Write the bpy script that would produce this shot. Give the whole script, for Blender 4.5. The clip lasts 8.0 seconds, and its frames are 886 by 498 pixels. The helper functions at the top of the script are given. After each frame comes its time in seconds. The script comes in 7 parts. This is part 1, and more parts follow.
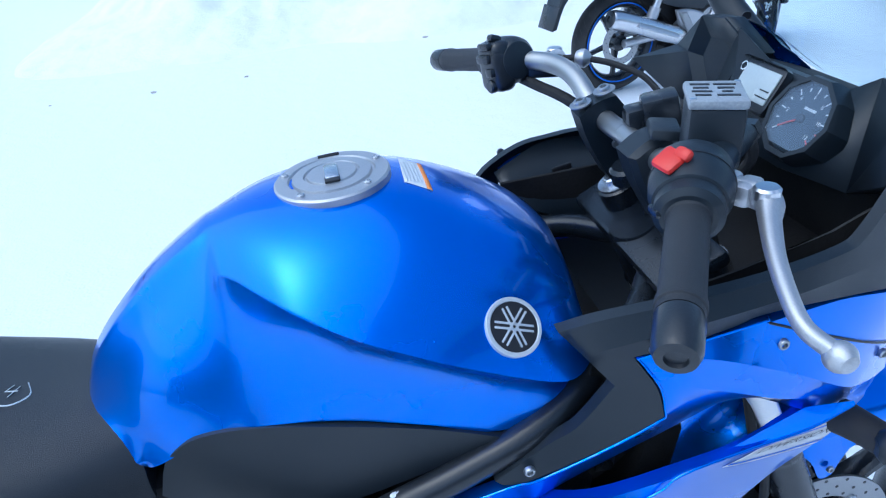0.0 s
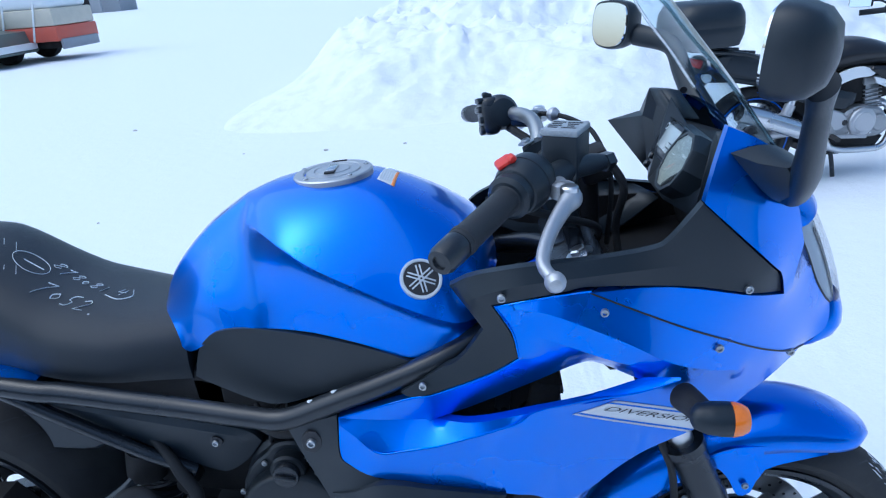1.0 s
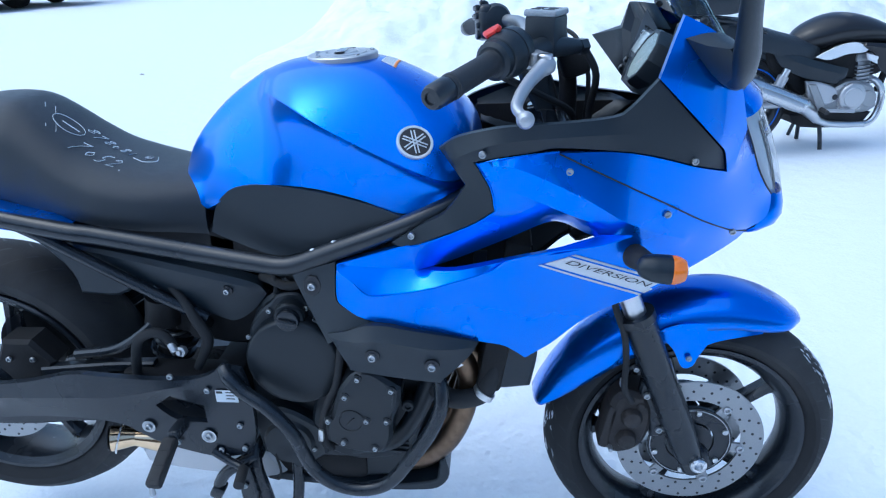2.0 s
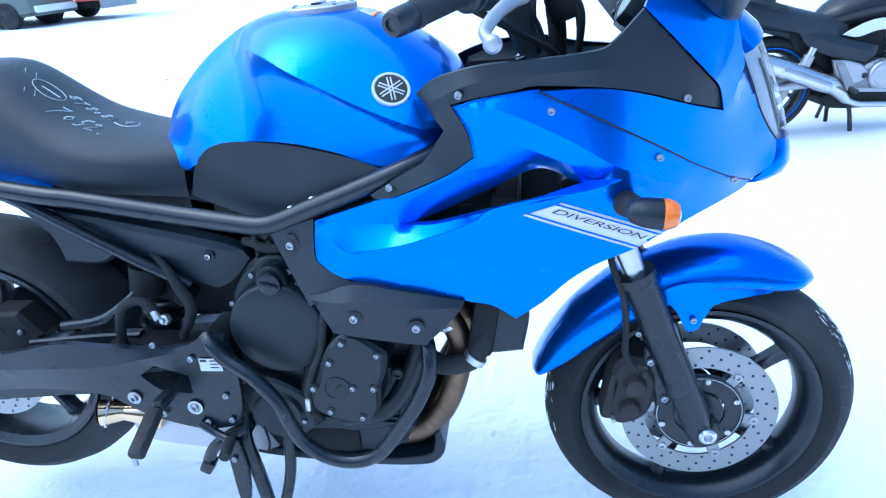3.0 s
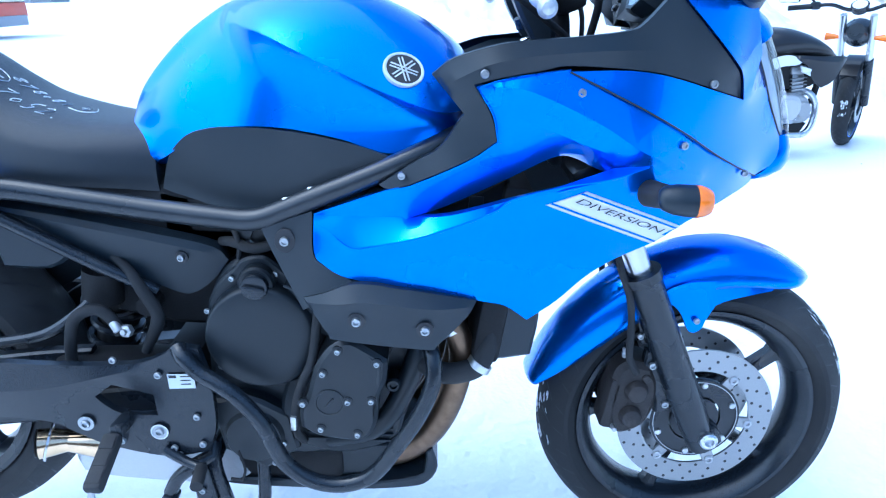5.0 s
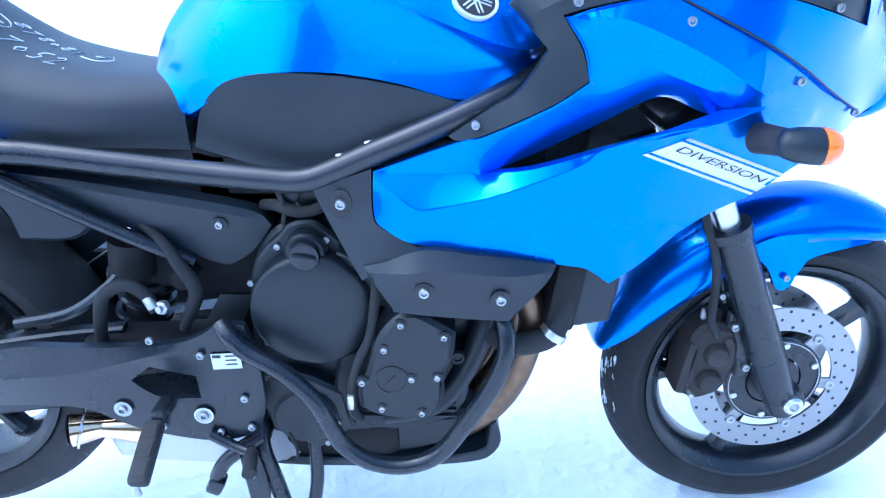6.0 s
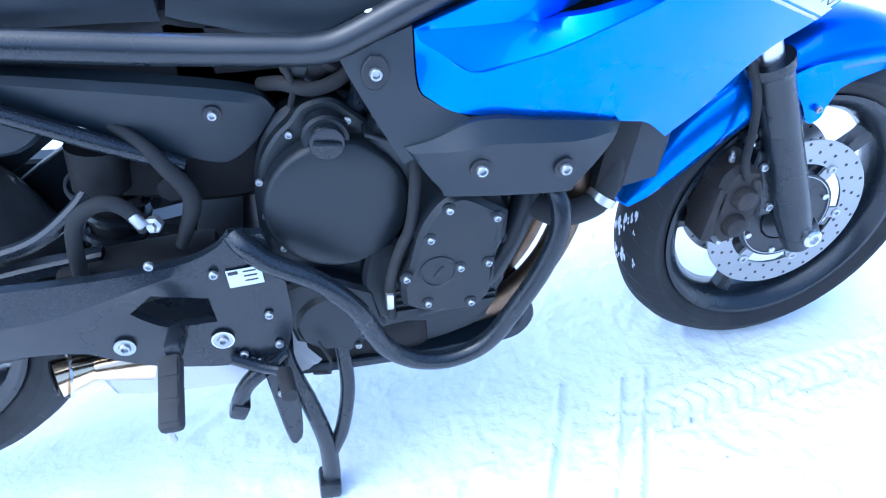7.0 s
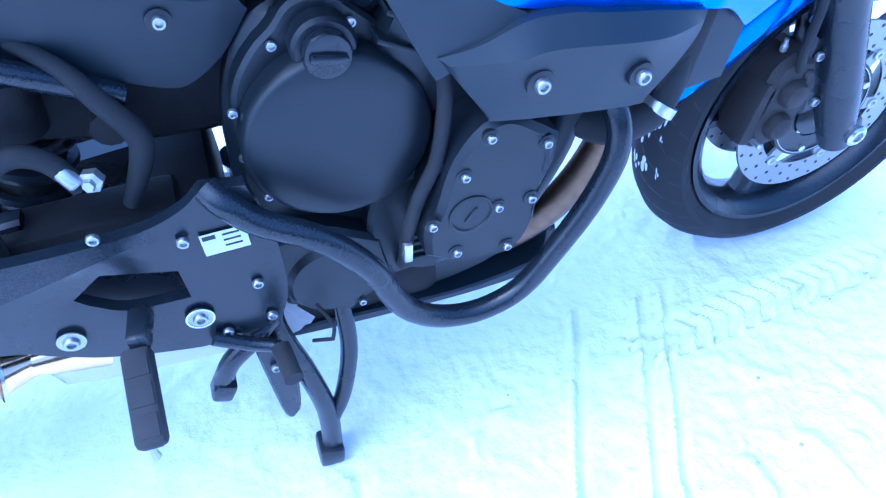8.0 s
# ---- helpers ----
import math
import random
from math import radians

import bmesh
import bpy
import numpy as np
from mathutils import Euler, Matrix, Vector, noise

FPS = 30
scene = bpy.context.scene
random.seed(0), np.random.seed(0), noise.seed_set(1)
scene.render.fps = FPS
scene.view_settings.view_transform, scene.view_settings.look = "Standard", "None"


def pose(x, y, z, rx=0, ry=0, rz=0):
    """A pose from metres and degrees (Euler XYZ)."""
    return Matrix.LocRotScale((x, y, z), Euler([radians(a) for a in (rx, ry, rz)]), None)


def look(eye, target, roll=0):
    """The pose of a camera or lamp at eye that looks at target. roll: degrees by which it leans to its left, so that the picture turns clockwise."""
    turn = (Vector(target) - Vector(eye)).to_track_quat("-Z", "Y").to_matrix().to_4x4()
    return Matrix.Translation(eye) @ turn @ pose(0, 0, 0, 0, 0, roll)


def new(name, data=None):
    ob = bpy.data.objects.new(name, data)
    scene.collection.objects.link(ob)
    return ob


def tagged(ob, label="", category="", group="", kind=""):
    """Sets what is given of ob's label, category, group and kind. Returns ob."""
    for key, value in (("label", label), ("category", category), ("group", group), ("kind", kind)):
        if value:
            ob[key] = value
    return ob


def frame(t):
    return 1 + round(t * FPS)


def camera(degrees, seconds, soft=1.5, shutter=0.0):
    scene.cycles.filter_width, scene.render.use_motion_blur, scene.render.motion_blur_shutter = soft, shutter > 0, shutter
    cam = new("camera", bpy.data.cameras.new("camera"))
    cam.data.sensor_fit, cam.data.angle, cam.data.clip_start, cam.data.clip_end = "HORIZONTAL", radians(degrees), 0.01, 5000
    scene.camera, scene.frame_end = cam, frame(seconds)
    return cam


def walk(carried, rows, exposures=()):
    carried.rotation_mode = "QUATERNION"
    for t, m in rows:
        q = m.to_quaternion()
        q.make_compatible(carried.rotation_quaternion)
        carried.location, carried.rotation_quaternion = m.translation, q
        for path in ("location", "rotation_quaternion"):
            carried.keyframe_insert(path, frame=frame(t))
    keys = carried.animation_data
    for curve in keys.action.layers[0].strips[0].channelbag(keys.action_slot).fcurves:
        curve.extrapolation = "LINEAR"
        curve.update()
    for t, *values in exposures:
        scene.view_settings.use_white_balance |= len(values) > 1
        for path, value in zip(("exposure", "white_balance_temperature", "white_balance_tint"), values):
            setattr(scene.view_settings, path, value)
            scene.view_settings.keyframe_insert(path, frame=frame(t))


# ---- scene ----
cam = camera(66.2, 8.0, soft=1.2)
PATH = [
    (0, (0.765, -0.673, 1.372), (1.034, 1.031, 0.361), -6.2),
    (0.5, (0.917, -0.846, 1.372), (0.852, 0.933, 0.461), -5.6),
    (1, (1.014, -1.011, 1.362), (0.846, 0.833, 0.604), -5.0),
    (1.5, (1.027, -1.167, 1.321), (0.894, 0.672, 0.546), -1.9),
    (1.7, (1.03, -1.21, 1.295), (0.878, 0.603, 0.464), -1.2),
    (2.8, (1.085, -1.198, 1.185), (0.87, 0.627, 0.396), -4.0),
    (3, (1.106, -1.188, 1.162), (0.858, 0.626, 0.356), -3.7),
    (3.5, (1.113, -1.171, 1.107), (0.854, 0.638, 0.295), -5.0),
    (4, (1.086, -1.163, 1.066), (0.899, 0.654, 0.251), -2.3),
    (4.5, (1.012, -1.154, 1.083), (0.954, 0.712, 0.366), -0.9),
    (5.8, (0.861, -1.071, 1.067), (0.915, 0.769, 0.286), -1.0),
    (6, (0.841, -1.029, 1.057), (0.867, 0.775, 0.195), -2.3),
    (6.5, (0.755, -0.951, 1.033), (0.89, 0.766, 0.016), -4.0),
    (7, (0.653, -0.889, 1.022), (0.949, 0.669, -0.197), -3.9),
    (7.5, (0.611, -0.778, 0.99), (0.993, 0.598, -0.411), -3.6),
    (8, (0.587, -0.686, 0.952), (1.014, 0.604, -0.515), -2.4),
]
walk(cam, [(t, look(eye, target, roll)) for t, eye, target, roll in PATH], exposures=[(0, 0.50, 5100, 2), (1.0, 0.32, 5200, 3), (1.5, 0.30, 5200, 2), (3.0, 1.10, 4800, 1), (4.5, 1.18, 4750, 1), (6.0, 1.58, 4750, 5), (6.5, 1.70, 4850, 8), (7.0, 1.66, 4850, 5), (7.5, 1.50, 4500, 8), (8.0, 1.56, 4050, 13)])
from mathutils import geometry


# ---- light ----
SUN_AZ, SUN_EL = radians(188), radians(62)      # azimuth from +x towards +y
world = bpy.data.worlds.new("winter_sky")
scene.world = world
world.use_nodes = True
wn = world.node_tree.nodes
sky = wn.new("ShaderNodeTexSky")
sky.sky_type, sky.sun_disc = "NISHITA", False
sky.sun_elevation, sky.sun_rotation = SUN_EL, radians(90) - SUN_AZ
sky.air_density, sky.dust_density, sky.ozone_density = 1.0, 3.0, 1.5
wn["Background"].inputs["Strength"].default_value = 0.15
pale = wn.new("ShaderNodeHueSaturation")           # thin high cloud takes some of the blue
pale.inputs["Saturation"].default_value = 0.95
world.node_tree.links.new(sky.outputs[0], pale.inputs["Color"])
world.node_tree.links.new(pale.outputs[0], wn["Background"].inputs["Color"])
sun = new("sun", bpy.data.lights.new("sun", "SUN"))
sun.data.energy, sun.data.angle, sun.data.color = 0.75, radians(100), (1.0, 0.96, 0.90)
sun_way = Vector((math.cos(SUN_AZ) * math.cos(SUN_EL), math.sin(SUN_AZ) * math.cos(SUN_EL), math.sin(SUN_EL)))
sun.matrix_world = look(sun_way * 30, (0, 0, 0))


# ---- materials ----
def material(name, base, rough=0.5, metal=0.0, coat=0.0, grain=60.0, spread=0.15, bump=0.0, stain=0.0, sheen=0.5, soil=(0.22, 0.21, 0.20)):
    """A surface with two scales of variation: fine grain and broad stains, in colour, gloss and relief."""
    m = bpy.data.materials.new(name)
    m.use_nodes = True
    nt, n = m.node_tree, m.node_tree.nodes
    b = n["Principled BSDF"]
    b.inputs["Metallic"].default_value = metal
    b.inputs["Coat Weight"].default_value = coat
    b.inputs["Coat Roughness"].default_value = 0.015
    b.inputs["Coat IOR"].default_value = 1.5
    b.inputs["Specular IOR Level"].default_value = sheen
    tc = n.new("ShaderNodeTexCoord")
    fine, broad = n.new("ShaderNodeTexNoise"), n.new("ShaderNodeTexNoise")
    fine.inputs["Scale"].default_value, broad.inputs["Scale"].default_value = grain, 4.5
    fine.inputs["Detail"].default_value, broad.inputs["Detail"].default_value = 4.0, 6.0
    for t in (fine, broad):
        nt.links.new(tc.outputs["Object"], t.inputs["Vector"])
    mix = n.new("ShaderNodeMix")
    mix.data_type = "RGBA"
    lo = tuple(c * (1 - spread) for c in base)
    hi = tuple(min(1, c * (1 + spread) + 0.02 * spread) for c in base)
    mix.inputs["A"].default_value, mix.inputs["B"].default_value = (*lo, 1), (*hi, 1)
    nt.links.new(fine.outputs["Fac"], mix.inputs["Factor"])
    top = mix.outputs["Result"]
    if stain:
        ramp = n.new("ShaderNodeMapRange")
        ramp.inputs["From Min"].default_value, ramp.inputs["From Max"].default_value = 0.45, 0.72
        ramp.inputs["To Max"].default_value = stain
        nt.links.new(broad.outputs["Fac"], ramp.inputs["Value"])
        dirt = n.new("ShaderNodeMix")
        dirt.data_type = "RGBA"
        dirt.inputs["B"].default_value = (*soil, 1)
        nt.links.new(ramp.outputs["Result"], dirt.inputs["Factor"])
        nt.links.new(top, dirt.inputs["A"])
        top = dirt.outputs["Result"]
    nt.links.new(top, b.inputs["Base Color"])
    gloss = n.new("ShaderNodeMapRange")
    gloss.inputs["To Min"].default_value, gloss.inputs["To Max"].default_value = max(0.02, rough - 0.08), min(1, rough + 0.08)
    nt.links.new(broad.outputs["Fac"], gloss.inputs["Value"])
    nt.links.new(gloss.outputs["Result"], b.inputs["Roughness"])
    if bump:
        bp = n.new("ShaderNodeBump")
        bp.inputs["Strength"].default_value, bp.inputs["Distance"].default_value = bump, 0.002
        nt.links.new(fine.outputs["Fac"], bp.inputs["Height"])
        nt.links.new(bp.outputs["Normal"], b.inputs["Normal"])
    return m


BLUE = material("blue_metallic_paint", (0.002, 0.162, 0.80), 0.28, 0.82, 0.75, 1500, 0.16, sheen=0.35)
BLACK = material("black_plastic", (0.0060, 0.0125, 0.020), 0.40, 0, 0, 1400, 0.35, 0.16, 0.05, sheen=0.45)
SATIN = material("satin_black_metal", (0.007, 0.011, 0.017), 0.27, 0.0, 0, 500, 0.3, 0.08, 0.06, sheen=0.5)
ENGINE = material("black_engine_coat", (0.0075, 0.012, 0.017), 0.40, 0.1, 0, 700, 0.3, 0.15, 0.12, sheen=0.45, soil=(0.10, 0.075, 0.055))
GRIMY = material("grimy_cast_metal", (0.022, 0.020, 0.020), 0.6, 0.1, 0, 260, 0.4, 0.3, 0.35, sheen=0.35, soil=(0.12, 0.10, 0.09))
# near-black: the shade of recesses is put into this colour; also on plain dark parts
DARK = material("dark_metal_recess_shade", (0.005, 0.005, 0.006), 0.65, 0, 0, 300, 0.4, 0.2, 0.10, sheen=0.28)
LEATHER = material("black_vinyl", (0.011, 0.017, 0.025), 0.38, 0, 0, 1100, 0.35, 0.5, 0.05, sheen=0.5)
RUBBER = material("rubber", (0.018, 0.019, 0.021), 0.72, 0, 0, 900, 0.3, 0.25, 0.2, sheen=0.28)
GRIP = material("grip_rubber", (0.03, 0.033, 0.038), 0.55, 0, 0, 900, 0.2, 0.3, sheen=0.28)
STEEL = material("bright_steel", (0.62, 0.63, 0.65), 0.28, 1.0, 0, 500, 0.12, 0.05)
BARTUBE = material("titanium_anodised", (0.36, 0.375, 0.385), 0.40, 0.9, 0, 700, 0.12, 0.08)
ALU = material("cast_aluminium", (0.50, 0.51, 0.53), 0.46, 0.85, 0, 700, 0.15, 0.12)
DISC = material("ground_steel", (0.33, 0.34, 0.35), 0.34, 0.9, 0, 900, 0.15, 0.1)
HEADER = material("heat_tinted_steel", (0.17, 0.115, 0.075), 0.40, 0.9, 0, 60, 0.45, 0.05, 0.4, soil=(0.30, 0.20, 0.11))
TIP = material("polished_exhaust_steel", (0.78, 0.58, 0.36), 0.16, 1.0, 0, 40, 0.1)
WHITE = material("white_print", (0.75, 0.77, 0.78), 0.4, 0, 0, 300, 0.06)
SILVER = material("silver_print", (0.58, 0.62, 0.66), 0.38, 0.2, 0, 700, 0.08)
INK = material("black_print", (0.015, 0.016, 0.02), 0.45, 0, 0, 300, 0.1)
RED = material("red_plastic", (0.62, 0.03, 0.02), 0.38, 0, 0, 300, 0.08)
AMBER = material("amber_lens", (0.85, 0.20, 0.01), 0.18, 0, 0.6, 300, 0.08)
CHALK = material("white_paint_marker", (0.72, 0.78, 0.80), 0.8, 0, 0, 900, 0.3)
PALE = material("pale_sticker", (0.62, 0.66, 0.70), 0.5, 0, 0, 300, 0.05)
ORANGE = material("orange_print", (0.75, 0.25, 0.05), 0.5, 0, 0, 300, 0.05)
CLAMP = material("zinc_clamp", (0.65, 0.66, 0.66), 0.35, 0.9, 0, 300, 0.1)


def glass(name, tint, rough=0.02, see=0.9, grazing=5.0):
    m = bpy.data.materials.new(name)
    m.use_nodes = True
    nt, n = m.node_tree, m.node_tree.nodes
    out = n["Material Output"]
    n.remove(n["Principled BSDF"])
    clear, shine, mix, lw, fr = n.new("ShaderNodeBsdfTransparent"), n.new("ShaderNodeBsdfGlossy"), n.new("ShaderNodeMixShader"), n.new("ShaderNodeLayerWeight"), n.new("ShaderNodeMath")
    clear.inputs["Color"].default_value = (*[c * see for c in tint], 1)
    shine.inputs["Roughness"].default_value = rough
    lw.inputs["Blend"].default_value = 0.5
    fr.operation = "POWER"
    fr.inputs[1].default_value = grazing
    nt.links.new(lw.outputs["Facing"], fr.inputs[0])
    nt.links.new(fr.outputs[0], mix.inputs[0])
    nt.links.new(clear.outputs[0], mix.inputs[1])
    nt.links.new(shine.outputs[0], mix.inputs[2])
    nt.links.new(mix.outputs[0], out.inputs["Surface"])
    return m


SCREEN = glass("tinted_screen", (0.86, 0.93, 0.96), 0.02, 0.97)
LENS = glass("clear_lens", (0.93, 0.95, 0.97))
DIALGLASS = glass("dial_cover", (0.93, 0.95, 0.97), 0.02, 0.95, 1.7)
MIRROR = material("mirror_glass", (0.85, 0.87, 0.88), 0.03, 1.0, 0, 50, 0.02)
DIAL = material("dial_face", (0.03, 0.045, 0.06), 0.25, 0, 0.5, 300, 0.1)
LCD = material("grey_lcd", (0.42, 0.47, 0.48), 0.25, 0, 0.6, 300, 0.05)


# ---- shaping helpers ----
def link(name, bm, mat, parent=None, label="", sharp=32, place=None):
    me = bpy.data.meshes.new(name)
    bmesh.ops.recalc_face_normals(bm, faces=bm.faces)
    for f in bm.faces:
        f.smooth = True
    limit = radians(sharp)
    for e in bm.edges:
        if len(e.link_faces) == 2 and e.calc_face_angle(0) > limit:
            e.smooth = False
    bm.to_mesh(me)
    bm.free()
    me.materials.append(mat)
    ob = new(name, me)
    ob.parent = parent
    if place is not None:
        ob.matrix_local = place
    if label:
        ob["label"] = label
    return ob


def part(name, bm, mat, parent, label="", sharp=32):
    """One mesh under a thing or under a part."""
    return link(name, bm, mat, parent, label, sharp)


def thing(name, label, category, group="", at=(0, 0, 0)):
    ob = new(name)
    ob.location = at
    ob.empty_display_size = 0.1
    return tagged(ob, label, category, group)


def again(ob, name, place, parent=None):
    """Another object on the same mesh."""
    o = new(name, ob.data)
    o.parent = parent or ob.parent
    o.matrix_local = place
    return o


def spline(pts, n=5, closed=False, corner=50):
    """Rounds a polyline, keeping corners sharper than the given degrees."""
    p = [Vector(q) for q in pts]
    k = len(p)
    if k < 3:
        return p

    def bent(i):
        if not closed and i in (0, k - 1):
            return True
        a, b = p[i] - p[i - 1], p[(i + 1) % k] - p[i]
        return a.length and b.length and a.angle(b) > radians(corner)

    out = []
    for i in range(k if closed else k - 1):
        a, b = p[i], p[(i + 1) % k]
        before = a + (a - b) if bent(i) else p[i - 1]
        after = b + (b - a) if bent((i + 1) % k) else p[(i + 2) % k]
        for j in range(n):
            t = j / n
            out.append(0.5 * (2 * a + (b - before) * t + (2 * before - 5 * a + 4 * b - after) * t * t + (3 * a - before - 3 * b + after) * t ** 3))
    if not closed:
        out.append(p[-1])
    return out


def loft(bm, rings, closed=True, caps=True):
    rows = [[bm.verts.new(q) for q in ring] for ring in rings]
    k = len(rows[0])
    for a, b in zip(rows, rows[1:]):
        for i in range(k if closed else k - 1):
            j = (i + 1) % k
            bm.faces.new((a[i], a[j], b[j], b[i]))
    if closed and caps:
        bm.faces.new(rows[0])
        bm.faces.new(rows[-1][::-1])
    return bm


def tube(pts, radius, sides=12, smooth=5, corner=60, squash=1.0, bm=None):
    """A round bar along a rounded path; radius may be a list, one for each given point."""
    bm = bm or bmesh.new()
    path = spline(pts, smooth, corner=corner)
    if isinstance(radius, (int, float)):
        rad = [radius] * len(path)
    else:
        rad = [float(v) for v in np.interp(np.linspace(0, 1, len(path)), np.linspace(0, 1, len(radius)), radius)]
    rings, side = [], None
    for i, q in enumerate(path):
        way = (path[min(i + 1, len(path) - 1)] - path[max(i - 1, 0)]).normalized()
        if side is None:
            side = way.orthogonal().normalized()
        side = (side - way * side.dot(way)).normalized()
        up = way.cross(side)
        rings.append([q + rad[i] * (math.cos(a) * side + squash * math.sin(a) * up) for a in np.linspace(0, 2 * math.pi, sides, endpoint=False)])
    return loft(bm, rings)


def frame_of(axis):
    """A turn that takes z to the given axis."""
    return Vector(axis).to_track_quat("Z", "Y").to_matrix().to_4x4()


def lathe(profile, centre, axis=(0, -1, 0), sides=48, closed=False, bm=None):
    """Turns a profile of (radius, height along the axis)."""
    bm = bm or bmesh.new()
    m = Matrix.Translation(centre) @ frame_of(axis)
    rings = [[m @ Vector((r * math.cos(a), r * math.sin(a), h)) for a in np.linspace(0, 2 * math.pi, sides, endpoint=False)] for r, h in profile]
    if closed:
        rings.append(rings[0])
    loft(bm, rings, caps=not closed)
    if closed:
        bmesh.ops.remove_doubles(bm, verts=bm.verts, dist=1e-6)
    return bm


def block(size, place, bevel=0.004, bm=None, segments=2, taper=1.0):
    """A box with rounded edges; taper shrinks its top."""
    bm = bm or bmesh.new()
    made = bmesh.ops.create_cube(bm, size=1)["verts"]
    for v in made:
        k = taper if v.co.z > 0 else 1
        v.co = Vector((v.co.x * size[0] * k, v.co.y * size[1] * k, v.co.z * size[2]))
    if bevel:
        edges = {e for v in made for e in v.link_edges}
        made = list({v for f in bmesh.ops.bevel(bm, geom=list(edges), offset=bevel, segments=segments, affect="EDGES", profile=0.5)["faces"] for v in f.verts} | {v for v in made if v.is_valid})
    bmesh.ops.transform(bm, matrix=place, verts=[v for v in made if v.is_valid])
    return bm


def plate(outline, y0, y1, bevel=0.003, rounded=3, corner=50, bm=None, ease=0.0):
    """A plate cut to an outline in x and z, from y0 (its outer face) back to y1, with a chamfered outer edge."""
    bm = bm or bmesh.new()
    pts = [Vector((q.x, q.y)) for q in spline([(x, z, 0) for x, z in outline], rounded, True, corner)]
    k = len(pts)
    turn = sum(pts[i - 1].cross(pts[i]) for i in range(k))
    inner = []
    for i in range(k):
        a, b = pts[i] - pts[i - 1], pts[(i + 1) % k] - pts[i]
        nrm = Vector((-(a + b).y, (a + b).x)) * (1 if turn > 0 else -1)
        inner.append(pts[i] + (nrm.normalized() if nrm.length else nrm) * bevel)
    sign = 1 if y1 > y0 else -1
    rows = [[(q.x, y0, q.y) for q in inner], [(q.x, y0 + sign * bevel, q.y) for q in pts], [(q.x, y1, q.y) for q in pts]]
    vs = [[bm.verts.new(c) for c in r] for r in rows]
    for a, b in zip(vs, vs[1:]):
        for i in range(k):
            j = (i + 1) % k
            bm.faces.new((a[i], a[j], b[j], b[i]))
    made = [bm.faces.new(vs[0]), bm.faces.new(vs[-1][::-1])]
    bmesh.ops.triangulate(bm, faces=made)
    return bm


def inside(q, loop):
    hit = False
    for i in range(len(loop)):
        a, b = loop[i - 1], loop[i]
        if (a[1] > q[1]) != (b[1] > q[1]) and q[0] < (b[0] - a[0]) * (q[1] - a[1]) / (b[1] - a[1]) + a[0]:
            hit = not hit
    return hit


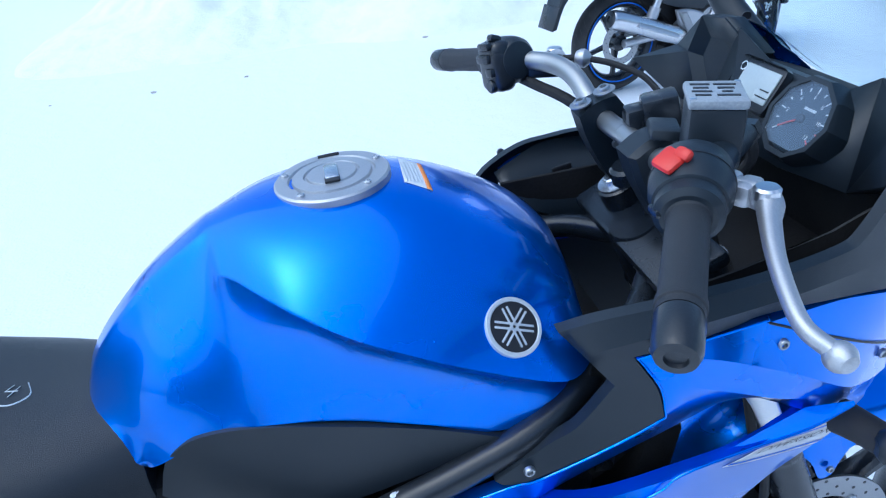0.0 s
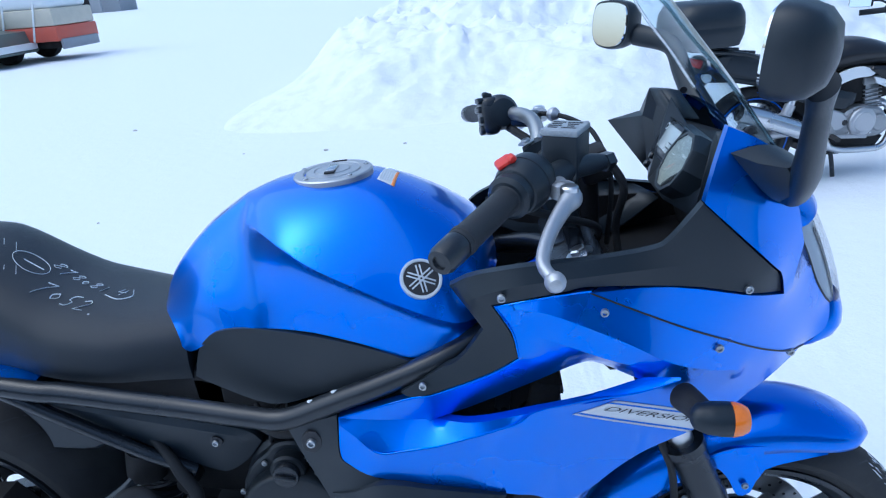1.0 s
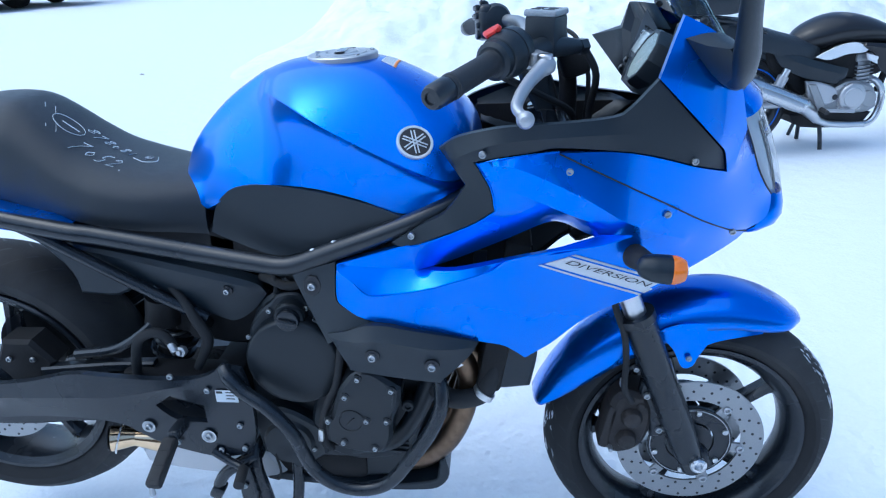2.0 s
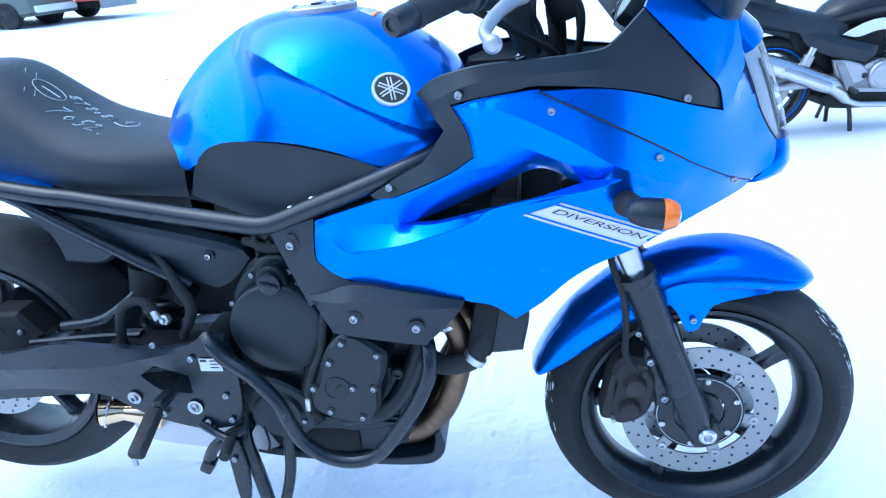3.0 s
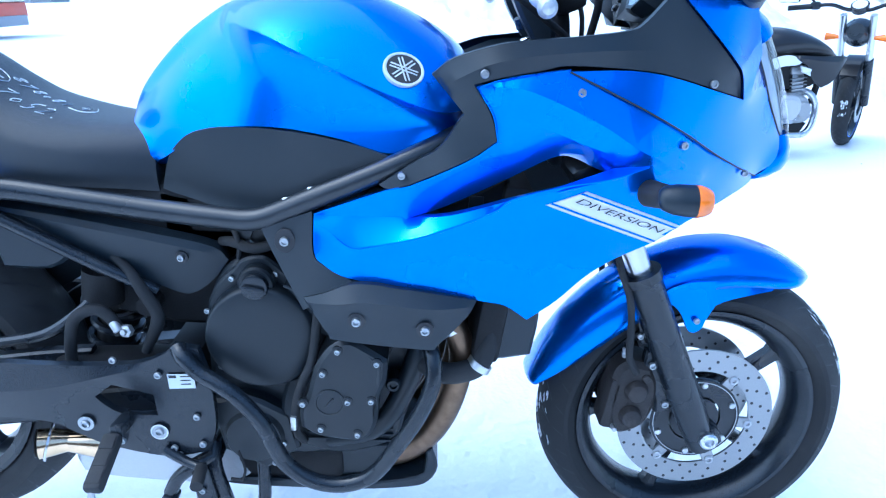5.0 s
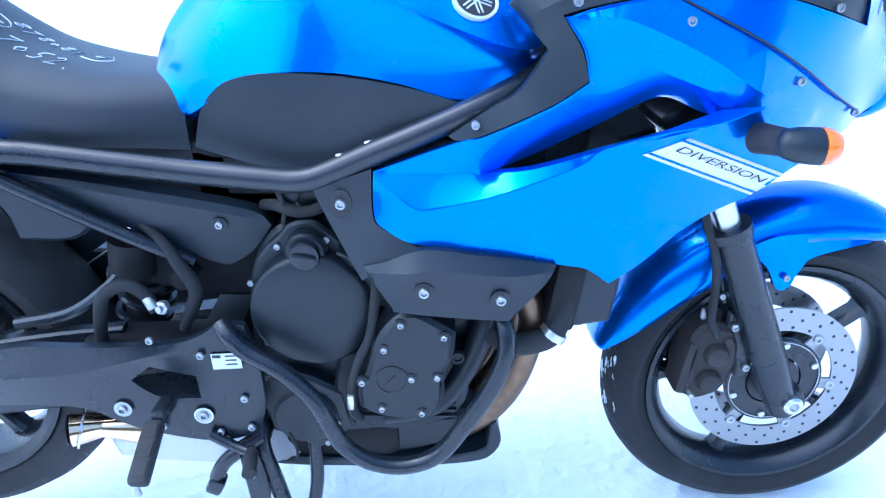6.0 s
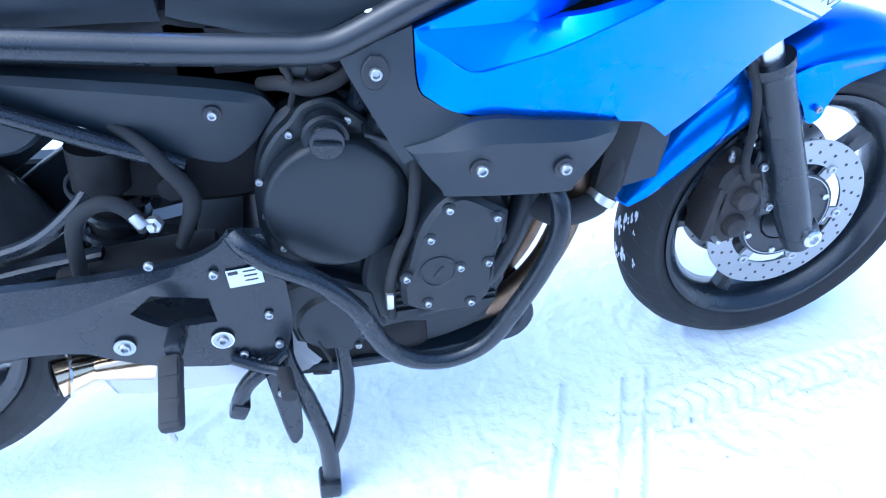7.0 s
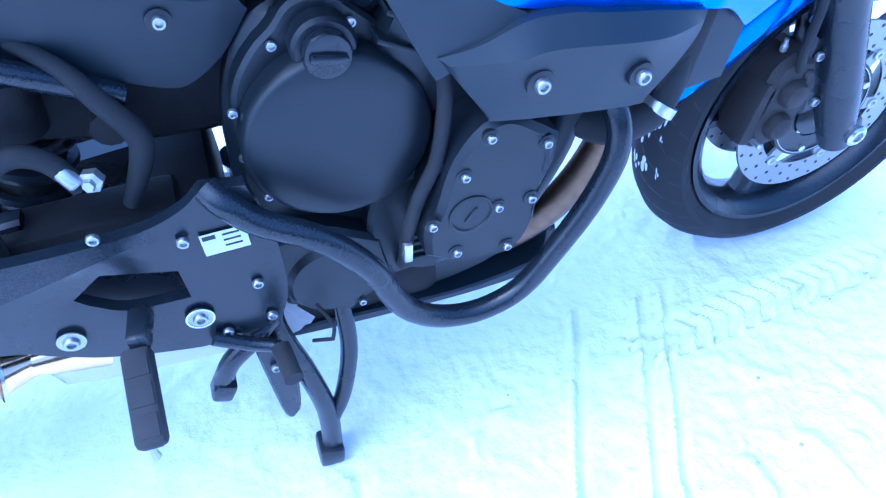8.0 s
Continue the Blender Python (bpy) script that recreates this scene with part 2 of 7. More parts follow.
def shell(outline, holes=(), creases=(), bulge=0.0, step=0.014, lip=0.012, side=1, rounded=4, corner=40, thick=True, bm=None):
    """A body panel: its edge, openings and creases are curves in space; the skin between them is drawn taut,
    swollen outwards by bulge, with a rolled edge. side -1 mirrors it to the other flank."""
    loops = [spline(c, rounded, True, corner) for c in (outline, *holes)]
    lines = [spline(c, rounded, False, corner) for c in creases]
    pts, edges, fixed = [], [], []
    for lp in loops:
        base = len(pts)
        pts += lp
        edges += [(base + i, base + (i + 1) % len(lp)) for i in range(len(lp))]
    for ln in lines:
        base = len(pts)
        pts += ln
        edges += [(base + i, base + i + 1) for i in range(len(ln) - 1)]
    flat = [(q.x, q.z) for q in pts]
    depth = [q.y for q in pts]
    rim = np.array(flat)
    border = [[(q.x, q.z) for q in lp] for lp in loops]

    def within(q):
        return inside(q, border[0]) and not any(inside(q, b) for b in border[1:])

    lo, hi = rim.min(0), rim.max(0)
    k = len(flat)
    for row, z in enumerate(np.arange(lo[1], hi[1], step * 0.87)):
        for x in np.arange(lo[0] + (row % 2) * step / 2, hi[0], step):
            if within((x, z)) and np.hypot(*(rim - (x, z)).T).min() > step * 0.55:
                flat.append((x, z))
    verts, _, faces, origin, _, _ = geometry.delaunay_2d_cdt([Vector(q) for q in flat], edges, [], 0, 1e-6)
    faces = [f for f in faces if within(sum((verts[i] for i in f), Vector((0, 0))) / len(f))]
    y = np.full(len(verts), np.nan)
    for i, src in enumerate(origin):
        known = [s for s in src if s < k]
        if known:
            y[i] = depth[known[0]]
    near = [set() for _ in verts]
    for f in faces:
        for i in range(len(f)):
            near[f[i]].add(f[i - 1])
            near[f[i - 1]].add(f[i])
    free = [i for i in range(len(verts)) if np.isnan(y[i]) and near[i]]
    where = {v: n for n, v in enumerate(free)}
    pull, area = {}, [0.0] * len(verts)               # cotangent weights keep the skin even on an uneven mesh
    for f in faces:
        for i in range(len(f) if len(f) == 3 else 0):
            o, p, q = f[i], f[i - 2], f[i - 1]
            u, v = verts[p] - verts[o], verts[q] - verts[o]
            cross = abs(u.x * v.y - u.y * v.x) + 1e-12
            w = max(0.02, min(8.0, u.dot(v) / cross)) / 2
            pull[(p, q)] = pull.get((p, q), 0) + w
            pull[(q, p)] = pull.get((q, p), 0) + w
            area[o] += cross / 6
    a, b = np.zeros((len(free), len(free))), np.zeros(len(free))
    for v, n in where.items():
        b[n] = -bulge * 0.577 * area[v] / (0.866 * 0.02 ** 2)
        for w in near[v]:
            k = pull.get((v, w), 0.3)
            a[n, n] += k
            if w in where:
                a[n, where[w]] -= k
            else:
                b[n] += k * y[w]
    if free:
        for v, val in zip(free, np.linalg.solve(a, b)):
            y[v] = val
    bm = bm or bmesh.new()
    used = sorted({i for f in faces for i in f})
    made = {i: bm.verts.new((verts[i].x, side * y[i], verts[i].y)) for i in used}
    skin = [bm.faces.new([made[i] for i in f]) for f in faces]
    bmesh.ops.recalc_face_normals(bm, faces=skin)
    rim_edges = [e for f in skin for e in f.edges if e.is_boundary]
    rim_edges = list(dict.fromkeys(rim_edges))
    at = {}
    for i, src in enumerate(origin):
        for q in src:
            at[q] = i
    n_rim = sum(len(lp) for lp in loops)
    for a, b in edges[n_rim:]:
        e = bm.edges.get((made[at[a]], made[at[b]])) if a in at and b in at and at[a] in made and at[b] in made and at[a] != at[b] else None
        if e:
            e.smooth = False
    for dx, dy in ((0.0015, 0.002), (0.0, lip)):
        ext = bmesh.ops.extrude_edge_only(bm, edges=rim_edges)["geom"]
        moved = [g for g in ext if isinstance(g, bmesh.types.BMVert)]
        for v in moved:
            v.co.y += side * dy
        rim_edges = [g for g in ext if isinstance(g, bmesh.types.BMEdge) and g.is_boundary]
    return bm


def flip(bm):
    """The other flank's copy of a shape."""
    other = bm.copy()
    bmesh.ops.scale(other, vec=(1, -1, 1), verts=other.verts)
    bmesh.ops.reverse_faces(other, faces=other.faces)
    return other


def pair(name, bm, mat, parent, label="", sharp=32):
    other = flip(bm)
    return part(name, bm, mat, parent, label, sharp), part(name, other, mat, parent, label, sharp)


# a bolt head with a socket, its face towards -y
def bolt_mesh(name, r, mat, washer=0.0):
    bm = bmesh.new()
    if washer:
        lathe([(r * 1.7, 0.0), (r * 1.7, washer), (r * 1.2, washer + 0.0006)], (0, 0, 0), sides=20, bm=bm)
    lathe([(r, 0.0), (r, r * 0.55), (r * 0.86, r * 0.8), (r * 0.55, r * 0.82), (r * 0.5, r * 0.35)], (0, 0, washer and 0), sides=16, bm=bm)
    me = bpy.data.meshes.new(name)
    bmesh.ops.recalc_face_normals(bm, faces=bm.faces)
    bm.to_mesh(me)
    bm.free()
    me.materials.append(mat)
    me.shade_smooth()
    me.set_sharp_from_angle(angle=radians(40))
    return me


BOLTED = material("dull_zinc_bolt", (0.40, 0.42, 0.44), 0.36, 0.9, 0, 400, 0.2, 0.05, 0.2)
BOLT = bolt_mesh("bolt", 0.0058, BOLTED)
BOLT_SMALL = bolt_mesh("small_bolt", 0.0048, BOLTED)
BOLT_MID = bolt_mesh("mid_bolt", 0.0072, BOLTED)
BOLT_LARGE = bolt_mesh("large_bolt", 0.0078, BOLTED, 0.0015)


def bolts(parent, mesh, places, name="bolt", way=(0, -1, 0), label=""):
    for c in places:
        o = new(name, mesh)
        o.parent = parent
        o.matrix_local = Matrix.Translation(c) @ (frame_of(way) @ frame_of((0, -1, 0)).inverted())
        if label:
            o["label"] = label

# for the unseen wall that darkens reflections in the paint
DARKWALL = material("dark_brown_wall", (0.07, 0.06, 0.055), 0.8, 0, 0, 30, 0.3, 0.3, 0.1)

BAND = material("pale_silver_film", (0.68, 0.70, 0.72), 0.35, 0.1, 0.3, 900, 0.05)

LID = material("grey_moulded_lid", (0.30, 0.33, 0.36), 0.28, 0, 0, 400, 0.3, 0.1)


# ---- setting: snow ----
def snow_material(name, stain=0.0, relief=0.5, base=(0.80, 0.835, 0.87)):
    m = material(name, base, 0.6, 0, 0, 90, 0.04, 0.0, stain)
    nt, n = m.node_tree, m.node_tree.nodes
    b, tc = n["Principled BSDF"], n["Texture Coordinate"]
    b.inputs["Subsurface Weight"].default_value = 0.0
    big, small = n.new("ShaderNodeTexNoise"), n.new("ShaderNodeTexNoise")
    big.inputs["Scale"].default_value, small.inputs["Scale"].default_value = 9, 70
    big.inputs["Detail"].default_value, small.inputs["Detail"].default_value = 8, 5
    add = n.new("ShaderNodeMath")
    add.operation = "MULTIPLY_ADD"
    add.inputs[1].default_value = 0.35
    bump = n.new("ShaderNodeBump")
    bump.inputs["Strength"].default_value, bump.inputs["Distance"].default_value = relief, 0.02
    for t in (big, small):
        nt.links.new(tc.outputs["Object"], t.inputs["Vector"])
    nt.links.new(small.outputs["Fac"], add.inputs[0])
    nt.links.new(big.outputs["Fac"], add.inputs[2])
    nt.links.new(add.outputs[0], bump.inputs["Height"])
    nt.links.new(bump.outputs["Normal"], b.inputs["Normal"])
    return m


SNOW = snow_material("packed_snow")
HEAP = snow_material("ploughed_snow", 0.14, 0.8, (0.84, 0.87, 0.90))


def on_band(d, half, soft=.008):
    """1 on a line's band, easing to 0 at its edge."""
    return max(0.0, min(1.0, (half - abs(d)) / soft))


def ground_height(x, y):
    near = math.exp(-((x - 0.9) ** 2 + (y + 0.2) ** 2) / 6)
    h = 0.007 * noise.noise((x * 2.2, y * 2.2, 3)) + 0.0035 * noise.noise((x * 9, y * 9, 7)) - 0.004 + (1 - near) * 0.03 * noise.noise((x * 0.35, y * 0.35, 1))
    if near > .35:
        h += 0.0036 * noise.noise((x * 30, y * 34, 5)) + 0.0020 * noise.noise((x * 75, y * 75, 2))
        # shallow scalloped foot and tyre marks
        h -= 0.008 * max(0, noise.noise((x * 13 + 4, y * 16, 31)) - .12)
        # scuffs
        h -= 0.004 * max(0, noise.noise((x * 6 + 20, y * 14, 9)) - .25)
        # a car tyre's tread print that runs along the bike, and narrow wheel lines across it
        wob = .012 * noise.noise((x * 2, 0, 4))
        d = y - (-.175 + .04 * (x - 1.14)) - wob
        b = on_band(d, .040, .006)
        if b and x > 1.08:
            h -= .010 * b
            h += .015 * b * min(1.0, 2.5 * max(0, math.sin((x * 1.0 + abs(d) * .7) * 2 * math.pi / .034))) * (.4 + .6 * (noise.noise((x * 5, y * 5, 8)) > -.15))
        for x0, slope in ((1.016, .495), (1.142, .52), (1.19, .526), (1.70, .3)):
            d = x - x0 - slope * (y + .08) - .004 * noise.noise((y * 7, x0, 4))
            h += .014 * on_band(d, .007, .003) * (noise.noise((y * 9, x0 * 7, 2)) > -.28) * (y < -.07) - .009 * on_band(d - .018, .012, .008) * (y < -.07)
        if y < -.2:
            h += .018 * max(0, noise.noise((x * 15, y * 15, 21)) - .25) + .015 * max(0, noise.noise((x * 37, y * 37, 23)) - .35)
        d2 = y + .42 - .18 * (x - 1.2)
        h += .015 * on_band(d2, .05, .02) * max(0, noise.noise((x * 26, y * 12, 11)) - .05) * 2
    return h


def ground():
    """One sheet of packed snow, fine near the motorcycle and wide to the horizon."""
    bm = bmesh.new()
    def axis(lo, hi, step, n):
        mid = np.arange(lo, hi, step)
        out = step * 1.5 * (1.13 ** np.arange(1, n))
        return np.concatenate([(lo - np.cumsum(out))[::-1], mid, hi + np.cumsum(out)])
    xs, ys = axis(0.35, 2.05, .0052, 88).tolist(), axis(-.62, .40, .0052, 88).tolist()
    grid = [[bm.verts.new((x, y, ground_height(x, y) if abs(x) < 60 and abs(y) < 60 else -.004)) for y in ys] for x in xs]
    for i in range(len(xs) - 1):
        for j in range(len(ys) - 1):
            bm.faces.new((grid[i][j], grid[i + 1][j], grid[i + 1][j + 1], grid[i][j + 1]))
    ob = link("ground", bm, SNOW, sharp=80)
    return tagged(ob, "white packed snow with tyre tracks", "ground", kind="structure")


ground()


# ---- the blue motorcycle ----
bike = thing("motorcycle", "blue sport touring motorcycle with half fairing standing on packed snow", "motorcycle")


def fuel_tank():
    # each station: top x z, shoulder or crease x y z (None: the plain round of the tail), lower edge x y z, steepness above the crease, hollow below it
    st = [
        ((0.447, 0.885), None, (0.508, 0.098, 0.835), 2.0, 0.0),
        ((0.468, 0.930), None, (0.521, 0.106, 0.838), 2.0, 0.0),
        ((0.500, 0.970), None, (0.545, 0.114, 0.852), 2.0, 0.0),
        ((0.550, 1.016), None, (0.580, 0.123, 0.878), 2.0, 0.0),
        ((0.607, 1.054), None, (0.620, 0.133, 0.890), 2.0, 0.0),
        ((0.632, 1.066), (0.636, 0.074, 1.036), (0.642, 0.140, 0.893), 2.1, 0.0),
        ((0.660, 1.076), (0.672, 0.116, 1.033), (0.665, 0.145, 0.894), 2.15, 0.002),
        ((0.692, 1.082), (0.708, 0.153, 1.024), (0.696, 0.151, 0.894), 2.2, 0.003),
        ((0.735, 1.086), (0.752, 0.179, 1.005), (0.742, 0.161, 0.891), 2.3, 0.004),
        ((0.800, 1.085), (0.800, 0.191, 0.983), (0.810, 0.176, 0.879), 2.35, 0.004),
        ((0.863, 1.069), (0.865, 0.198, 0.952), (0.880, 0.185, 0.859), 2.35, 0.004),
        ((0.943, 1.028), (0.945, 0.202, 0.921), (0.955, 0.184, 0.872), 2.3, 0.003),
        ((0.995, 0.985), (0.985, 0.168, 0.915), (0.980, 0.165, 0.880), 2.4, 0.0),
        ((1.010, 0.930), (0.995, 0.120, 0.905), (0.990, 0.120, 0.885), 2.0, 0.0),
    ]
    share = 0.56                                   # where the crease column runs on the plain round of the tail
    mids = []
    for t, c, e, _, _ in st:
        fall = math.sqrt(1 - share ** 2)
        mids.append(c or (t[0] + (e[0] - t[0]) * (1 - fall) * 1.2, e[1] * share, e[2] + (t[1] - e[2]) * fall))
    step = 6
    cols = [spline([(t[0], 0, t[1]) for t, *_ in st], step, corner=80), spline(mids, step, corner=80), spline([e for _, _, e, _, _ in st], step, corner=80)]
    k = len(cols[0])
    along = np.linspace(0, len(st) - 1, k)
    rise = np.interp(along, range(len(st)), [q[3] for q in st]).tolist()
    hollow = np.interp(along, range(len(st)), [q[4] for q in st]).tolist()
    own = np.interp(along, [0, 4.6, 6.6, 13], [0, 0, 1, 1]).tolist()     # 0 on the round tail, 1 where the crease stands
    halves = []
    for i in range(k):
        t, c, e = (col[i] for col in cols)
        half = []
        for v in np.linspace(0, 1, 17).tolist():
            half.append(Vector((t.x + (c.x - t.x) * v, c.y * v, c.z + (t.z - c.z) * (1 - v ** rise[i]))))
        a0 = math.asin(share)
        for v in np.linspace(0, 1, 15)[1:].tolist():
            a = a0 + (math.pi / 2 - a0) * v
            round_ = Vector((c.x + (e.x - c.x) * v, e.y * math.sin(a) * (1 + .05 * math.sin(math.pi * v)), e.z + (c.z - e.z) * math.cos(a) / math.cos(a0)))
            half.append(round_.lerp(c.lerp(e, v), own[i] * own[i] * (3 - 2 * own[i])))
        halves.append(half)
    # one taut skin over the flank; behind the crease's tip it runs on into the top
    tip, first, last = 5 * step, 16, 30
    for _ in range(260):
        old = [[q.copy() for q in h] for h in halves]
        for i in range(1, k - 1):
            for j in range(first - 9 if i < tip else first + 1, last):
                halves[i][j] = (old[i - 1][j] + old[i + 1][j] + 1.1 * (old[i][j - 1] + old[i][j + 1])) / 4.2
    for i in range(k):
        h = halves[i]
        if i > tip:
            ease = min(1.0, (i - tip) / 20)
            for j in range(first + 1, last):
                u = (j - first) / (last - first)
                h[j].y -= hollow[i] * math.sin(math.pi * u ** .6) * ease * ease * (3 - 2 * ease)
        else:
            # the tail is fuller than a taut skin
            full = math.sin(math.pi * min(1.0, i / tip)) ** 2
            for j in range(first - 6, last):
                u = (j - first + 6) / (last - first + 6)
                h[j] += Vector((-.25, 1, .3)) * (.006 * full * math.sin(math.pi * u))
        # a narrow rounded edge along the crease
        near = .0022 if i >= tip else .004
        a, c, b = h[first - 1], h[first], h[first + 1]
        h[first:first + 1] = [c + (a - c).normalized() * min(near, (a - c).length * .4), c.lerp((a + b) / 2, .02), c + (b - c).normalized() * min(near, (b - c).length * .4)]
        e = cols[2][i]
        h.append(Vector((e.x, e.y * 0.8, e.z - 0.012)))
    rings = [[Vector((q.x, -q.y, q.z)) for q in h[::-1]] + h[1:] for h in halves]
    return part("fuel_tank", loft(bmesh.new(), rings, closed=False), BLUE, bike, "glossy blue metallic fuel tank with a sharp side crease", 62)


tank = fuel_tank()


def fuel_cap():
    tilt = Vector((-0.04, 0, 1)).normalized()
    c = Vector((0.762, 0, 1.0825))
    ring = part("fuel_cap", lathe([(0.062, -0.004), (0.062, 0.004), (0.060, 0.006), (0.047, 0.0065), (0.0455, 0.004), (0.043, 0.004), (0.042, 0.007), (0.030, 0.008), (0.029, 0.006), (0.027, 0.006), (0.026, 0.0085), (0.001, 0.009)], c, tilt, 56), ALU, tank, "brushed metal fuel cap")
    m = Matrix.Translation(c) @ frame_of(tilt)
    part("key_cover", block((0.036, 0.015, 0.004), m @ Matrix.Translation((0.004, 0, 0.0105)), 0.002), STEEL, ring)
    part("key_slot", block((0.014, 0.016, 0.003), m @ Matrix.Translation((0.022, 0, 0.0098)), 0.001), INK, ring)
    part("hinge", block((0.008, 0.024, 0.0016), m @ Matrix.Translation((-0.053, 0, 0.0064)), 0.0005), DARK, ring)
    for a in (40, 110, 180 + 70, 320):
        part("screw", lathe([(0.0042, 0.005), (0.0042, 0.0085), (0.003, 0.009), (0.0022, 0.0065)], m @ Vector((0.053 * math.cos(radians(a)), 0.053 * math.sin(radians(a)), 0)), tilt, 14), STEEL, ring)


fuel_cap()


def seat():
    # x, top z, half width, lower z
    st = [(0.02, 1.015, 0.105, 0.90), (0.10, 1.025, 0.12, 0.868), (0.16, 1.022, 0.125, 0.850), (0.20, 1.000, 0.128, 0.838), (0.245, 0.962, 0.135, 0.832),
          (0.29, 0.930, 0.142, 0.822), (0.34, 0.910, 0.146, 0.814), (0.40, 0.895, 0.140, 0.804), (0.455, 0.888, 0.122, 0.795), (0.508, 0.884, 0.102, 0.784)]
    rings = []
    for x, top, w, low in st:
        half = []
        for s in np.linspace(0, 1, 11):
            a = s * math.pi / 2
            half.append((w * 0.97 * math.sin(a) ** 0.8, top - (top - low) * 0.55 * (1 - math.cos(a)) ** 1.15))
        half += [(w, low + (top - low) * 0.30), (w * 1.0, low + 0.012), (w * 0.97, low), (w * 0.7, low - 0.004)]
        rings.append([Vector((x, -y, z)) for y, z in half[::-1]] + [Vector((x, y, z)) for y, z in half[1:]])
    k = len(rings[0])
    lines = [spline([r[i] for r in rings], 5) for i in range(k)]
    bm = loft(bmesh.new(), [[ln[j] for ln in lines] for j in range(len(lines[0]))])
    return part("seat", bm, LEATHER, bike, "black vinyl stepped seat with white marker writing", 40)


seat_part = seat()


# knee pads below the tank
KNEE = [(0.532, -0.108, 0.838), (0.555, -0.118, 0.866), (0.585, -0.128, 0.884), (0.641, -0.142, 0.893), (0.734, -0.165, 0.889), (0.822, -0.182, 0.874), (0.893, -0.194, 0.852),
        (0.872, -0.192, 0.842), (0.815, -0.182, 0.824), (0.736, -0.17, 0.794), (0.65, -0.15, 0.765), (0.549, -0.116, 0.782), (0.515, -0.102, 0.790)]
pair("knee_panel", shell(KNEE, bulge=0.0006, lip=0.03), BLACK, bike, "grained black plastic knee panel")

# fairing, upper cowl and inner panels
SIDE = [(1.001, -.229, .957), (1.037, -.239, .966), (1.09, -.241, .974), (1.124, -.240, .977), (1.179, -.237, .950), (1.239, -.228, .919), (1.295, -.205, .888), (1.36, -.166, .847), (1.422, -.121, .813), (1.478, -.053, .784),
        (1.456, -.073, .77), (1.393, -.126, .758), (1.318, -.168, .734), (1.278, -.175, .711), (1.217, -.184, .688), (1.173, -.190, .662), (1.129, -.19, .621), (1.085, -.190, .590), (1.049, -.204, .622), (1.014, -.214, .635),
        (.936, -.222, .657), (.884, -.225, .668), (.813, -.224, .682), (.779, -.222, .703), (.766, -.219, .722), (.768, -.207, .777), (.877, -.219, .813), (.909, -.223, .819), (.989, -.231, .854), (1.032, -.239, .884), (1.024, -.236, .921)]
SCOOP = [(.908, -.205, .768), (.962, -.198, .783), (1.051, -.205, .825), (1.109, -.210, .854), (1.137, -.212, .856), (1.175, -.214, .838), (1.200, -.232, .834), (1.123, -.249, .821), (1.051, -.246, .804), (.966, -.232, .779)]
RIDGE = [(.772, -.214, .766), (.823, -.231, .731), (.929, -.240, .750), (1.022, -.246, .784)]
GROOVE = [(.778, -.208, .775), (.841, -.211, .773), (.896, -.208, .770)]
STRIP = [(1.03, -.243, .958), (1.074, -.251, .952), (1.163, -.252, .910), (1.225, -.242, .870), (1.285, -.212, .838), (1.335, -.182, .816)]
OVER = [(1.052, -.2425, .919), (1.105, -.2455, .898), (1.145, -.246, .881), (1.180, -.242, .867)]
side_bm = shell(SIDE, [SCOOP], [RIDGE, GROOVE, STRIP, OVER], 0.0, 0.0085, 0.014)
side_panel, _ = pair("side_fairing", side_bm, BLUE, bike, "blue fairing side with an air scoop", 40)

for s in (-1, 1):
    liner = side_panel.data.copy()
    out = -1 if sum(v.normal.y for v in liner.vertices) > 0 else 1
    for v, q in [(v, v.co - v.normal * (.004 * out)) for v in liner.vertices]:
        v.co = (q.x, -s * q.y, q.z)
    liner.materials[0] = BLACK
    inside_skin = new("inner_skin", liner)
    inside_skin.parent = bike
    inside_skin["label"] = "unpainted black inside of the fairing"

for s in (-1, 1):
    cut = [[(1.040, .2462, .8018), (1.042, .2445, .8030), (1.040, .2440, .8016)], [(1.095, .2478, .8120), (1.100, .240, .8150), (1.095, .236, .8100)], [(1.140, .2500, .8215), (1.148, .236, .8300), (1.140, .230, .8150)], [(1.185, .2505, .8315), (1.193, .233, .8440), (1.186, .226, .8230)], [(1.238, .247, .847), (1.239, .243, .8485), (1.238, .243, .845)]]
    part("scoop_blade", loft(bmesh.new(), [[Vector((x, s * y, z)) for x, y, z in c] for c in cut]), BLUE, bike, "", 30)

# rolled edges of the fairing: the ridge of the scoop's lower lip and the rim along the black inner panel
for s in (-1, 1):
    part("rolled_edge", tube([(x, s * y, z) for x, y, z in ((.790, .2185, .7545), (.823, .2318, .7315), (.870, .2362, .7375), (.929, .2408, .7508), (1.022, .2468, .7848), (1.051, .2468, .8045), (1.123, .2495, .8225), (1.185, .2508, .8322), (1.236, .2475, .8466))], [.0006, .0014, .0016, .0016, .0016, .0016, .0016, .0014, .0008], 8, 4), BLUE, bike)
    part("rolled_edge", tube([(x, s * y, z) for x, y, z in ((.771, .2078, .7775), (.877, .2198, .8138), (.909, .2238, .8198), (.989, .2318, .8548), (1.031, .2396, .8842), (1.0245, .2370, .921), (1.003, .2300, .9560), (1.037, .2398, .9668), (1.09, .2418, .9748), (1.124, .2408, .9778))], .0014, 8, 3, corner=35), BLUE, bike)

